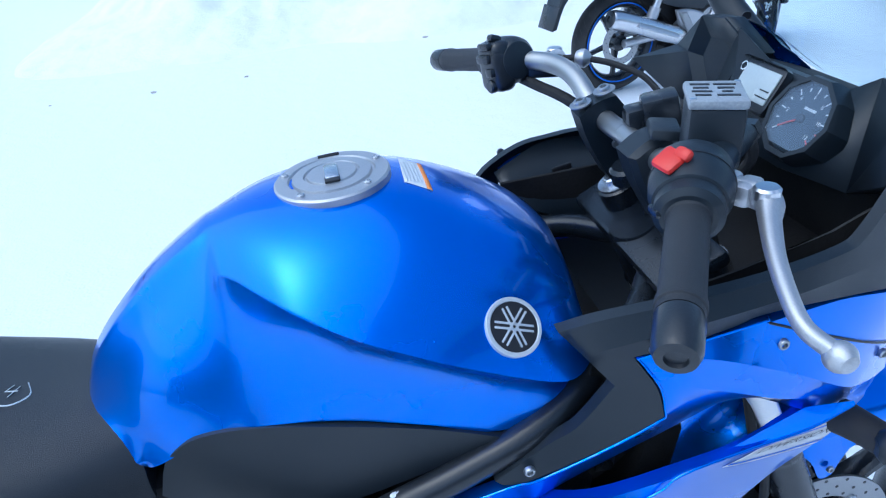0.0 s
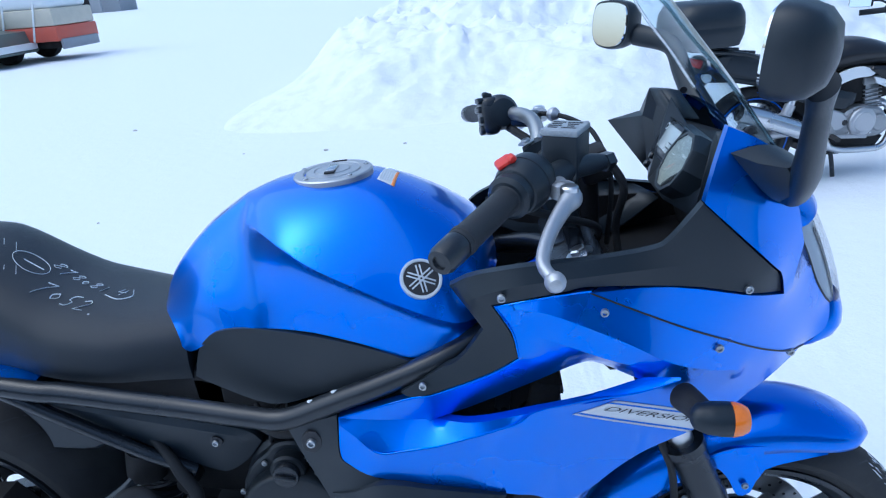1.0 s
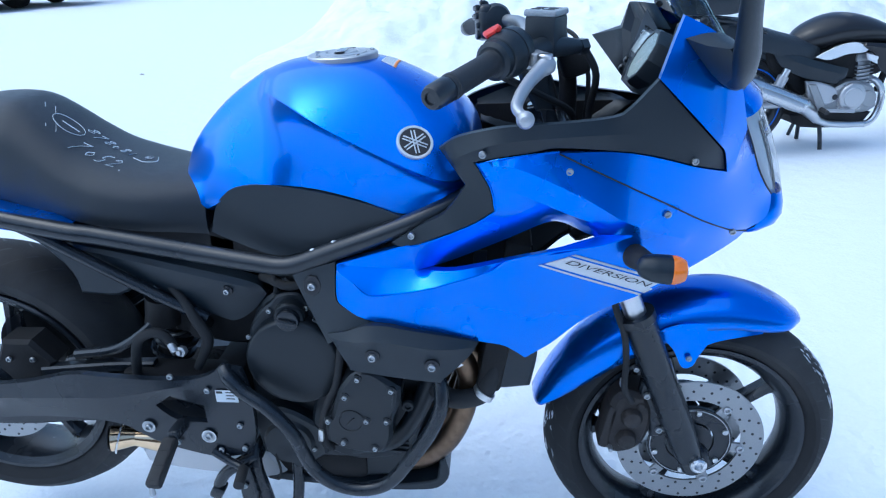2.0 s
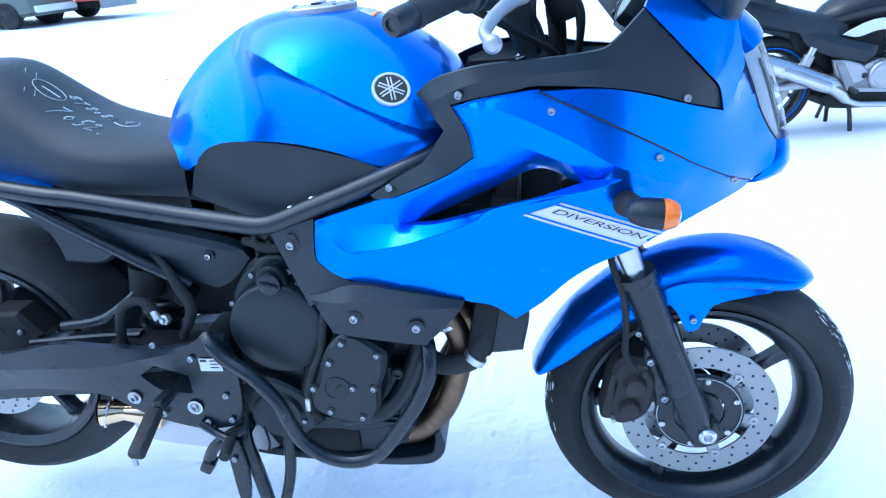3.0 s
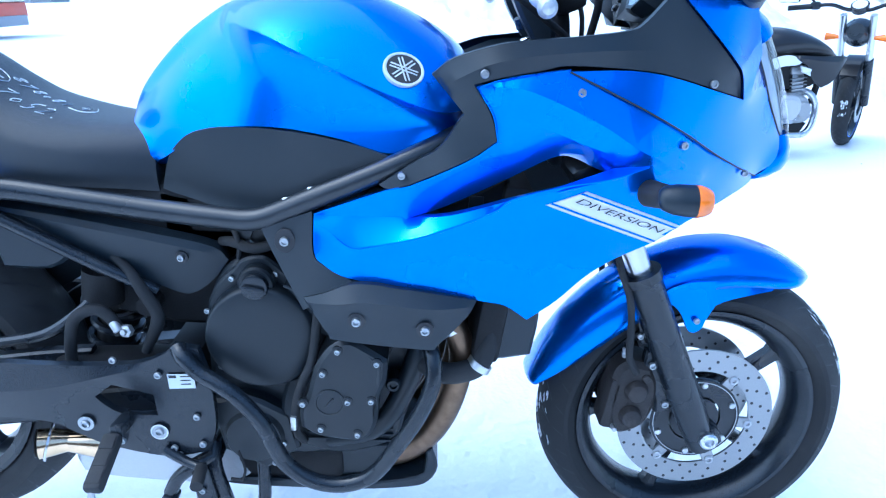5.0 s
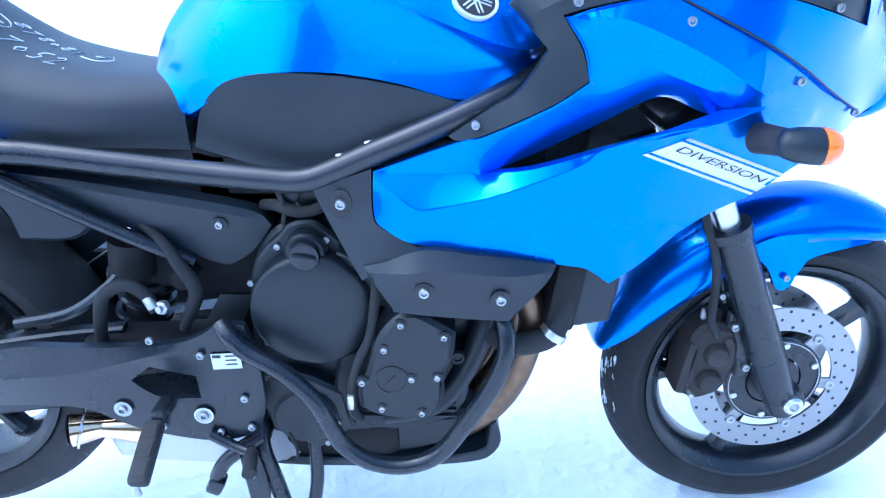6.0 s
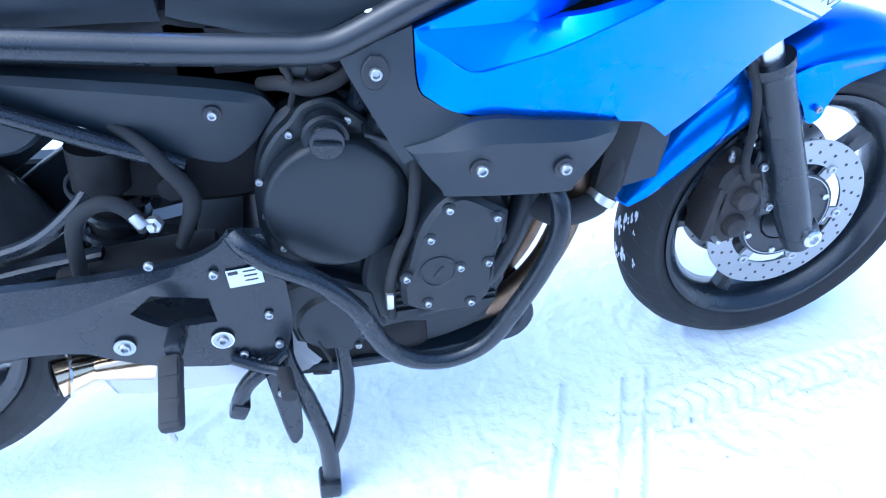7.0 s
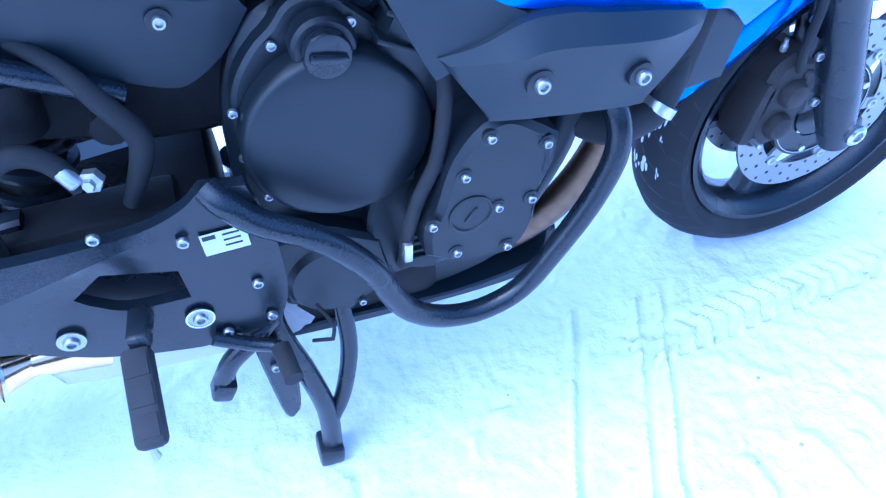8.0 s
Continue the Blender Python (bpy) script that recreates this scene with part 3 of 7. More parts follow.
COWL = [(1.124, -.242, .976), (1.182, -.240, .948), (1.242, -.231, .917), (1.298, -.208, .885), (1.363, -.169, .844), (1.424, -.124, .810), (1.470, -.070, .786), (1.499, -.066, .806), (1.508, -.060, .826), (1.509, -.053, .848), (1.487, -.077, .873), (1.464, -.095, .908),
        (1.445, -.103, .950), (1.425, -.107, .992), (1.416, -.110, 1.025), (1.396, -.112, 1.082), (1.366, -.155, 1.118), (1.335, -.166, 1.140), (1.300, -.166, 1.157), (1.283, -.186, 1.120), (1.263, -.214, 1.076), (1.315, -.209, 1.025), (1.358, -.198, .982), (1.378, -.182, .960), (1.390, -.167, .924),
        (1.335, -.203, .942), (1.262, -.224, .965), (1.203, -.232, .975)]
COWL_LINE = [(1.402, -.160, .930), (1.420, -.140, .985), (1.400, -.150, 1.05), (1.37, -.165, 1.11)]
COWL_LOW = [{1.157: (1.314, -.158, 1.140), 1.120: (1.306, -.186, 1.118), 1.076: (1.300, -.210, 1.074)}.get(q[2], q) for q in COWL]
part("upper_cowl", shell(COWL, creases=[COWL_LINE], bulge=0.0004, step=0.013), BLUE, bike, "blue upper cowl round the headlight", 40)
part("upper_cowl", flip(shell(COWL_LOW, creases=[COWL_LINE], bulge=0.0004, step=0.013)), BLUE, bike, "blue upper cowl round the headlight", 40)

INNER = [(.943, -.186, .969), (.974, -.211, .993), (1.032, -.233, 1.011), (1.08, -.237, 1.016), (1.136, -.235, 1.019), (1.201, -.228, 1.025), (1.224, -.224, 1.036), (1.263, -.210, 1.074), (1.313, -.205, 1.023), (1.356, -.194, .980), (1.376, -.178, .958), (1.388, -.162, .926),
         (1.335, -.199, .944), (1.262, -.221, .967), (1.203, -.231, .977), (1.121, -.238, .983), (1.09, -.240, .978), (1.037, -.240, .970), (.998, -.231, .960), (1.021, -.237, .921), (1.029, -.240, .886), (.989, -.232, .858), (.909, -.223, .823),
         (.877, -.218, .816), (.865, -.214, .821), (.92, -.214, .855), (.952, -.216, .873), (.986, -.221, .92)]
INNER_LINE = [(.965, -.215, .960), (1.032, -.243, .990), (1.136, -.243, 1.0)]
part("inner_panel", shell(INNER, creases=[INNER_LINE + [(1.25, -.222, 1.0)]], step=0.014, lip=0.012), BLACK, bike, "matt black inner fairing panel", 40)
# the panel of the other flank sits lower and has no horn, so that the gap below the dash shroud stays open
INNER_LOW = INNER[:5] + [(1.201, -.228, 1.006), (1.263, -.214, 1.000), (1.313, -.205, .994)] + INNER[9:]
far_panel = part("inner_panel", flip(shell(INNER_LOW, creases=[INNER_LINE], step=0.014, lip=0.012)), BLACK, bike, "matt black inner fairing panel", 40)
far_panel.location.z -= 0.022
bolts(bike, BOLT, [(1.012, -.242, .975), (1.14, -.243, .949), (1.297, -.206, .868), (1.431, -.116, .802), (.898, -.222, .836), (1.329, -.203, .952)])
bolts(bike, BOLT, [(1.012, .242, .975), (1.14, .243, .949), (1.297, .206, .868), (1.431, .116, .802), (.898, .222, .836), (1.329, .203, .952)], way=(0, 1, 0))


def head_light():
    def arc(e, x, z, n=21, power=0.85):
        return [Vector((e[0] + (x - e[0]) * math.cos(a) ** power if abs(math.cos(a)) > 1e-6 else e[0], e[1] * math.sin(a), e[2] + (z - e[2]) * max(0, math.cos(a)))) for a in np.linspace(-math.pi / 2, math.pi / 2, n).tolist()]
    edge = spline([(1.424, .106, .992), (1.444, .102, .950), (1.463, .094, .908), (1.486, .076, .873), (1.508, .052, .848)], 4)
    mid = spline([(1.468, 0, 1.020), (1.498, 0, .958), (1.517, 0, .912), (1.532, 0, .868), (1.541, 0, .838)], 4)
    rows = [arc(e, c.x, c.z) for e, c in zip(edge, mid)]
    lens = part("headlight", loft(bmesh.new(), rows, closed=False), LENS, bike, "clear headlight lens")
    back = [[Vector((q.x - 0.010, q.y * 0.95, q.z)) for q in r] for r in rows]
    mirror_bowl = part("reflector", loft(bmesh.new(), back, closed=False), SILVER, lens, "bright faceted reflector")
    for lo, hi in ((4, 5), (8, 9), (11, 12), (15, 16)):
        strip = [[Vector((q.x - 0.008, q.y * 0.95, q.z)) for q in r[lo:hi + 1]] for r in rows[2:-2]]
        part("lamp_divider", loft(bmesh.new(), strip, closed=False), SATIN, mirror_bowl)
    part("lens_rim", tube([tuple(Vector((q.x + .001, -q.y - .001, q.z))) for q in edge], .0016, 8, 2), INK, lens)
    nose = [arc(e, x, e[2]) for e, x in (((1.507, .052, .848), 1.540), ((1.506, .059, .826), 1.546), ((1.498, .064, .806), 1.548), ((1.485, .064, .789), 1.541), ((1.466, .060, .777), 1.522), ((1.445, .045, .770), 1.495))]
    part("nose", loft(bmesh.new(), nose, closed=False), BLUE, bike, "", 60)
    brow = [[Vector((q.x + 0.004, q.y * 1.02, q.z + .002)) for q in rows[0]], [Vector((q.x - 0.004, q.y * 1.03, q.z + .014)) for q in rows[0]], [Vector((q.x - 0.030, q.y * 1.04, q.z + 0.036)) for q in rows[0]], [Vector((q.x - 0.044, q.y * 1.08, q.z + 0.050)) for q in rows[0]]]
    part("brow", loft(bmesh.new(), brow, closed=False), BLUE, bike, "", 40)
    for s in (-1, 1):
        part("cowl_seam", tube([(x, s * y, z) for x, y, z in ((1.124, .2425, .9755), (1.182, .2410, .947), (1.242, .2325, .916), (1.298, .2095, .884), (1.363, .1705, .843), (1.424, .1255, .809), (1.470, .071, .785))], .0013, 8, 4), INK, bike)


head_light()


# ---- wheels ----
def tyre(parent, c, outer, width, bead):
    w = width / 2
    prof = [(bead, -w * 0.62), (bead + 0.012, -w * 0.80), (bead + (outer - bead) * 0.32, -w * 0.97), (outer - 0.044, -w * 0.98), (outer - 0.021, -w * 0.74), (outer - 0.005, -w * 0.36), (outer, 0),
            (outer - 0.005, w * 0.36), (outer - 0.021, w * 0.74), (outer - 0.044, w * 0.98), (bead + (outer - bead) * 0.32, w * 0.97), (bead + 0.012, w * 0.80), (bead, w * 0.62)]
    ob = part("tyre", lathe(prof, c, sides=96, closed=True), RUBBER, parent, "black road tyre with snow in its grooves")
    # slanted grooves over the shoulders
    gb = bmesh.new()
    for k in range(34):
        for s in (-1, 1):
            rows = []
            for u in np.linspace(.15, .97, 7).tolist():
                a = 2 * math.pi * (k + (.5 if s > 0 else 0)) / 34 + .30 * u
                rr = float(np.interp(u, [0, .36, .74, .98], [outer, outer - .005, outer - .021, outer - .044])) + .0004
                rows.append([Vector((c[0] + rr * math.cos(a + d), c[1] + s * u * w, c[2] + rr * math.sin(a + d))) for d in (-.011 * (1.15 - u), .011 * (1.15 - u))])
            loft(gb, rows, closed=False)
    tagged(part("tread_groove", gb, INK, ob, "", 80), kind="stuff")
    sb = bmesh.new()
    rnd = random.Random(int(outer * 1e4))
    for k in range(90 if c[0] > 1 else 0):
        # powder caught in the tread, in patches
        patch = rnd.choice((.35, .45, .55, .62, .70, .78, 3.0, 3.1, 3.3))
        a, u = patch + rnd.gauss(0, .03), rnd.uniform(-.62, .2)
        rr = float(np.interp(abs(u), [0, .36, .74, .98], [outer, outer - .005, outer - .021, outer - .044]))
        r0 = rnd.uniform(.0009, .0032)
        made = bmesh.ops.create_icosphere(sb, subdivisions=1, radius=r0)["verts"]
        t1, t2 = rnd.uniform(1.5, 5), rnd.uniform(.8, 2.2)
        for v in made:
            q = Vector((v.co.x * .4, v.co.y * t2, v.co.z * t1))
            v.co = Matrix.Rotation(-a, 3, "Y") @ q + Vector((c[0] + rr * math.cos(a), c[1] + u * w, c[2] + rr * math.sin(a)))
    tagged(part("snow_speck", sb, SNOW, ob, "", 80), kind="stuff")
    return ob


def rim(parent, c, r, width, spokes=5, turn=0.0):
    w = width / 2
    prof = [(r + 0.012, -w), (r + 0.012, -w + 0.006), (r + 0.002, -w + 0.014), (r - 0.008, -w * 0.4), (r - 0.010, 0), (r - 0.008, w * 0.4), (r + 0.002, w - 0.014), (r + 0.012, w - 0.006), (r + 0.012, w), (r + 0.004, w), (r - 0.010, w - 0.010), (r - 0.022, w * 0.3), (r - 0.022, -w * 0.3), (r - 0.010, -w + 0.010), (r + 0.004, -w)]
    ob = part("rim", lathe(prof, c, sides=96, closed=True), SATIN, parent, "gloss black cast rim")
    hub = part("hub", lathe([(0.020, -0.05), (0.046, -0.05), (0.048, -0.03), (0.040, 0.0), (0.048, 0.03), (0.046, 0.05), (0.020, 0.05)], c, sides=40), SATIN, ob)
    for i in range(spokes):
        a = radians(turn) + 2 * math.pi * i / spokes
        m = Matrix.Translation(c) @ Matrix.Rotation(-a, 4, "Y")
        rings = []
        for d, wide, deep in ((0.035, 0.030, 0.034), (0.08, 0.022, 0.026), (0.14, 0.021, 0.020), (r - 0.03, 0.026, 0.018), (r - 0.014, 0.044, 0.018)):
            rings.append([m @ Vector((d, deep * sy * (0.6 if abs(sx) == 1 else 1), wide * 0.5 * sx)) for sx, sy in ((-1, -1), (-0.5, -1), (0.5, -1), (1, -1), (1, 1), (0.5, 1), (-0.5, 1), (-1, 1))])
        part("spoke", loft(bmesh.new(), rings), SATIN, ob)
    return ob


def disc(parent, c, r, inner, y, holes=9, rows=3, turn=0.0):
    """A drilled brake disc, holes and slots cut through."""
    bm = bmesh.new()
    n = 6 * 20
    def ring(rad, h):
        return [Vector((c[0] + rad * math.cos(a), y + h, c[2] + rad * math.sin(a))) for a in np.linspace(0, 2 * math.pi, n, endpoint=False)]
    lathe([(inner, -0.0022), (inner, 0.0022), (r, 0.0022), (r, -0.0022)], (c[0], y, c[2]), sides=n, closed=True, bm=bm)
    ob = part("brake_disc", bm, DISC, parent, "drilled steel brake disc")
    # drilled holes seen as dark sleeves set in the face
    hb = bmesh.new()
    for k in range(holes * rows * 2):
        a = radians(turn) + 2 * math.pi * k / (holes * rows * 2)
        rad = inner + 0.007 + (r - inner - 0.014) * ((k * 2) % 3) / 2
        lathe([(0.0001, -0.0027), (0.0031, -0.0027), (0.0031, 0.0027), (0.0001, 0.0027)], (c[0] + rad * math.cos(a), y, c[2] + rad * math.sin(a)), sides=8, bm=hb)
    part("drilled_hole", hb, INK, ob)["kind"] = "stuff"
    return ob


def front_wheel():
    c = (1.437, 0, 0.298)
    w = new("front_wheel")
    w.parent = bike
    tyre(w, c, 0.299, 0.122, 0.222)
    r = rim(w, c, 0.216, 0.098, 5, 36)
    for s in (-1, 1):
        d = disc(w, c, 0.149, 0.104, s * 0.047, 11, 3)
        part("carrier", lathe([(0.050, -0.004), (0.050, 0.004), (0.080, 0.004), (0.082, 0.006), (0.0855, 0.006), (0.0865, 0.003), (0.0865, -0.003)], (c[0], s * 0.045, c[2]), (0, s, 0), 72, True), SATIN, d, "black disc carrier")
        part("carrier_edge", lathe([(0.0800, 0.0062), (0.0800, 0.0070), (0.0815, 0.0070), (0.0815, 0.0062)], (c[0], s * 0.045, c[2]), (0, s, 0), 72, True), ALU, d)
        for i in range(6):
            a = radians(-8 + 60 * i)
            m = Matrix.Translation((c[0], s * 0.046, c[2])) @ Matrix.Rotation(-a, 4, "Y")
            part("carrier_arm", block((0.030, 0.007, 0.024), m @ Matrix.Translation((0.096, 0, 0)), 0.003), DISC, d)
            part("rivet", lathe([(0.0085, 0), (0.0085, 0.006), (0.007, 0.0075), (0.004, 0.0075), (0.003, 0.004)], m @ Vector((0.105, 0, 0)), (0, s, 0), 18), ALU, d)
            b = radians(22 + 60 * i)
            part("carrier_screw", lathe([(0.006, 0), (0.006, 0.005), (0.004, 0.006), (0.0005, 0.006)], (c[0] + .074 * math.cos(b), s * .048, c[2] + .074 * math.sin(b)), (0, s, 0), 12), CLAMP, d)
    part("axle", lathe([(0.009, -0.105), (0.009, 0.116), (0.0165, 0.116), (0.0165, 0.124), (0.013, 0.127), (0.0085, 0.127), (0.008, 0.119)], c, sides=24), STEEL, w)
    part("valve", tube([(1.405, -.005, .125), (1.398, -.022, .14), (1.395, -.03, .152)], 0.004, 8), RUBBER, w)


front_wheel()


def fork():
    fk = new("front_fork")
    fk.parent = bike
    up = Vector((-math.sin(radians(22.4)), 0, math.cos(radians(22.4))))
    for s in (-1, 1):
        foot = Vector((1.431, s * 0.090, 0.286))
        def at(d):
            return tuple(foot + up * d)
        leg = part("fork_leg", tube([at(-0.02), at(0.03), at(0.08), at(0.16), at(0.30), at(0.345), at(0.352), at(0.368)], [0.024, 0.029, 0.0315, 0.031, 0.0305, 0.031, 0.035, 0.035], 24, 3), SATIN, fk, "satin black lower fork leg")
        part("fork_tube", tube([at(0.36), at(0.72)], 0.0205, 20, 2), STEEL, fk, "polished fork tube")
        part("axle_clamp", block((0.05, 0.036, 0.05), Matrix.Translation(foot + Vector((0.012, 0, 0.006))) @ pose(0, 0, 0, 0, -26, 0), 0.012), SATIN, leg)
        # caliper behind the leg
        cal = part("brake_caliper", plate([(1.258, .400), (1.268, .436), (1.292, .452), (1.330, .440), (1.345, .400), (1.340, .350), (1.322, .312), (1.285, .296), (1.262, .306), (1.252, .345)], s * 0.094, s * 0.022, 0.010), GRIMY, fk, "grimy black twin piston brake caliper")
        for x, z, r in ((1.296, .340, 0.021), (1.303, .392, 0.021)):
            part("piston_cap", lathe([(r, -.004), (r, .008), (r - .004, .016), (r - .011, .020), (.0005, .021)], (x, s * .092, z), (0, s, 0), 24), GRIMY, cal)
        part("caliper_bridge", block((.026, .060, .105), pose(1.262, s * .064, .362, 0, 10, 0), .009), GRIMY, cal)
        part("pad_pin", lathe([(.0045, 0), (.0045, .020), (.003, .022)], (1.266, s * .088, .318), (0, s, 0), 12), ALU, cal)
        part("mount_bracket", plate([(1.318, .470), (1.345, .462), (1.372, .372), (1.368, .340), (1.345, .338), (1.338, .380), (1.316, .430)], s * .088, s * .070, .004), SATIN, cal)
        part("bleed_nipple", lathe([(.005, 0), (.005, .010), (.003, .012), (.003, .020), (.0005, .021)], (1.284, s * .070, .450), (-.2, s * .2, 1), 10), ALU, cal)
        part("bleed_cap", lathe([(.0085, -.004), (.0085, .008), (.006, .011), (.0005, .011)], (1.320, s * .088, .417), (0, s, 0), 16), GRIMY, cal)
        bolts(cal, BOLT_MID, [(1.329, s * .090, .442), (1.360, s * .088, .359)], way=(0, s, 0))
        bolts(cal, BOLT, [(1.306, s * .078, .495)], way=(0, s, 0))
        part("hose_stay", block((.012, .010, .075), pose(1.308, s * .072, .515, 0, -12, 0), .003), SATIN, cal)
        part("brake_hose", tube([(1.300, s * .096, .430), (1.281, s * .106, .470), (1.279, s * .108, .525), (1.272, s * .106, .585), (1.250, s * .10, .65), (1.23, s * .09, .75)], 0.0065, 10), RUBBER, fk)
    part("lower_triple_clamp", block((0.09, 0.26, 0.035), pose(1.200, 0, 0.812, 0, -23, 0), 0.015), SATIN, fk)
    part("steering_head", lathe([(0.030, -0.085), (0.034, -0.075), (0.034, 0.075), (0.030, 0.085)], (1.140, 0, 0.882), up, 24), SATIN, fk)


fork()


def fender():
    """Front mudguard: a bent sheet over the tyre, arched across, with side skirts that reach the fork legs."""
    c = Vector((1.44, 0, 0.297))
    rings = []
    # angle from straight up (forward positive), radius of the crown, half width, depth of the skirt
    st = [(-75, 0.340, 0.050, 0.016), (-70, 0.338, 0.060, 0.032), (-60, 0.336, 0.066, 0.055), (-48, 0.336, 0.070, 0.070), (-34, 0.338, 0.074, 0.076), (-22, 0.342, 0.076, 0.076), (-8, 0.350, 0.076, 0.066), (4, 0.354, 0.076, 0.062), (13, 0.353, 0.075, 0.056), (21, 0.350, 0.070, 0.046), (27, 0.346, 0.058, 0.030), (31, 0.343, 0.034, 0.012)]
    for a, r, w, d in st:
        ring = []
        for s in np.linspace(-1, 1, 25).tolist():
            y = w * math.sin(s * math.pi / 2) ** 1 if abs(s) < 1 else w * s
            k = abs(s)
            drop = d * (1 - math.cos(k * math.pi / 2)) ** 1.3
            step = 0.022 * min(1, max(0, (a + 20) / 20)) * min(1, max(0, (k - 0.58) / 0.07)) if k > 0.58 else 0.0
            rr = r - drop
            an = radians(a)
            ring.append(c + Vector((rr * math.sin(an), y * (1 + step * 4), rr * math.cos(an))))
        rings.append(ring)
    lines = [spline([r[i] for r in rings], 4) for i in range(25)]
    bm = loft(bmesh.new(), [[ln[j] for ln in lines] for j in range(len(lines[0]))], closed=False)
    ob = part("front_fender", bm, BLUE, bike, "glossy blue front fender", 30)
    ob.modifiers.new("thickness", "SOLIDIFY").thickness = 0.003
    TAB = [(1.335, -.074, .575), (1.36, -.080, .592), (1.392, -.081, .600), (1.457, -.079, .598), (1.535, -.074, .584), (1.53, -.078, .579), (1.458, -.083, .566), (1.431, -.084, .556), (1.417, -.085, .530), (1.41, -.086, .512), (1.398, -.086, .504), (1.386, -.086, .510), (1.368, -.084, .546)]
    for s in (1, -1):
        part("fender_skirt", shell(TAB, bulge=0.0004, step=0.01, lip=0.008, side=s), BLUE, ob)
    bolts(ob, BOLT, [(1.398, -.090, .530)])


fender()


# ---- frame, side covers and tail ----
frame_part = new("frame")
frame_part.parent = bike
for s in (-1, 1):
    part("frame_tube", tube([(0.05, s * .145, .850), (0.272, s * .165, .816), (0.331, s * .165, .808), (0.428, s * .168, .792), (0.524, s * .172, .777), (0.63, s * .185, .766), (0.668, s * .19, .764), (0.70, s * .192, .770), (0.766, s * .194, .796), (0.842, s * .195, .825), (0.93, s * .185, .860), (1.05, s * .12, .905), (1.11, s * .05, .92)], 0.0165, 16), SATIN, frame_part, "satin black frame tube")
    part("subframe_tube", tube([(0.08, s * .13, .850), (0.205, s * .14, .798), (0.293, s * .14, .745), (0.383, s * .14, .691), (0.43, s * .14, .664), (0.49, s * .13, .625)], 0.011, 12), SATIN, frame_part)
    part("lower_frame_tube", tube([(0.70, s * .17, .766), (0.715, s * .15, .70), (0.70, s * .12, .66)], 0.016, 12), SATIN, frame_part)
# dark filler block added to close the hole beside the swingarm
part("pivot_gap_filler", block((0.20, 0.06, 0.12), pose(0.40, -.12, 0.45), 0.012), DARK, frame_part)
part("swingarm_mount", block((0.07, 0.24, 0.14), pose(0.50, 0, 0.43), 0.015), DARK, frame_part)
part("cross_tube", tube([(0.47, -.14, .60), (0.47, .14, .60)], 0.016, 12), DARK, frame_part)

COVER = [(.19, -.118, .795), (.258, -.126, .774), (.355, -.130, .757), (.493, -.130, .726), (.587, -.128, .700), (.609, -.124, .675), (.58, -.124, .640), (.548, -.124, .619), (.524, -.124, .619), (.472, -.126, .645), (.405, -.128, .685), (.306, -.126, .740)]
cover, _ = pair("side_cover", shell(COVER, creases=[[(.262, -.132, .768), (.355, -.136, .748), (.493, -.137, .715), (.585, -.133, .690)]], bulge=0.0003, lip=0.03), BLACK, bike, "matt black triangular side cover", 40)
bolts(cover, BOLT, [(.539, -.1372, .685)])
# flush black disc: the counterbore's shade is painted, not hollowed out
part("bolt_recess_shade", lathe([(.0005, -.012), (.0105, -.012), (.0105, .0002), (.0094, .0006), (.0005, .0004)], (.539, -.1366, .685), sides=24), INK, cover, "black disc painted as the shade of a bolt recess")
TAIL = [(-.02, -.135, .900), (.10, -.150, .868), (.20, -.158, .845), (.255, -.160, .834), (.281, -.161, .822), (.258, -.160, .809), (.20, -.156, .808), (.08, -.146, .822), (-.02, -.135, .85)]
pair("tail_panel", shell(TAIL, bulge=0.0006, lip=0.03), BLUE, bike, "blue tail side panel", 30)
part("rear_mudguard", plate([(.05, .825), (.13, .808), (.178, .774), (.218, .732), (.235, .701), (.242, .666), (.317, .662), (.365, .69), (.30, .735), (.22, .80), (.12, .85), (.05, .86)], -.118, .118, 0.006), BLACK, bike, "black plastic inner rear mudguard")

# black side plate below the frame, and the finned plastic cover over the cylinder
PLATE = [(.684, -.200, .765), (.712, -.203, .764), (.766, -.207, .781), (.764, -.219, .722), (.777, -.222, .703), (.811, -.224, .682), (.838, -.226, .668), (.80, -.232, .664), (.763, -.226, .642), (.742, -.218, .628), (.732, -.212, .648), (.700, -.203, .722)]
side_plate, _ = pair("side_plate", shell(PLATE, bulge=0.0002, step=0.011, lip=0.02), BLACK, bike, "black plastic plate below the frame", 40)
bolts(side_plate, BOLT_MID, [(.723, -.2104, .737)])
# black oval round the bolt paints the shade of a deep recess
part("bolt_recess_shade", plate([(.712, .722), (.724, .718), (.736, .727), (.738, .742), (.732, .754), (.720, .756), (.710, .746), (.708, .732)], -.2105, -.199, .0008), INK, side_plate, "black oval painted as the shade of a bolt recess")
GUARD = [(.744, -.220, .650), (.776, -.232, .661), (.815, -.236, .676), (.852, -.237, .676), (.884, -.236, .669), (.936, -.232, .658), (1.004, -.222, .640), (.988, -.232, .617), (.945, -.240, .576), (.925, -.240, .568), (.796, -.240, .587), (.779, -.238, .599)]
guard, _ = pair("engine_cover", shell(GUARD, creases=[[(.752, -.228, .645), (.800, -.250, .651), (.84, -.252, .654), (.935, -.250, .640), (.996, -.228, .632)]], bulge=0.0002, step=0.011, lip=0.03), BLACK, bike, "black plastic engine side cover", 40)
bolts(guard, BOLT_MID, [(.825, -.2500, .623), (.926, -.2496, .606)])
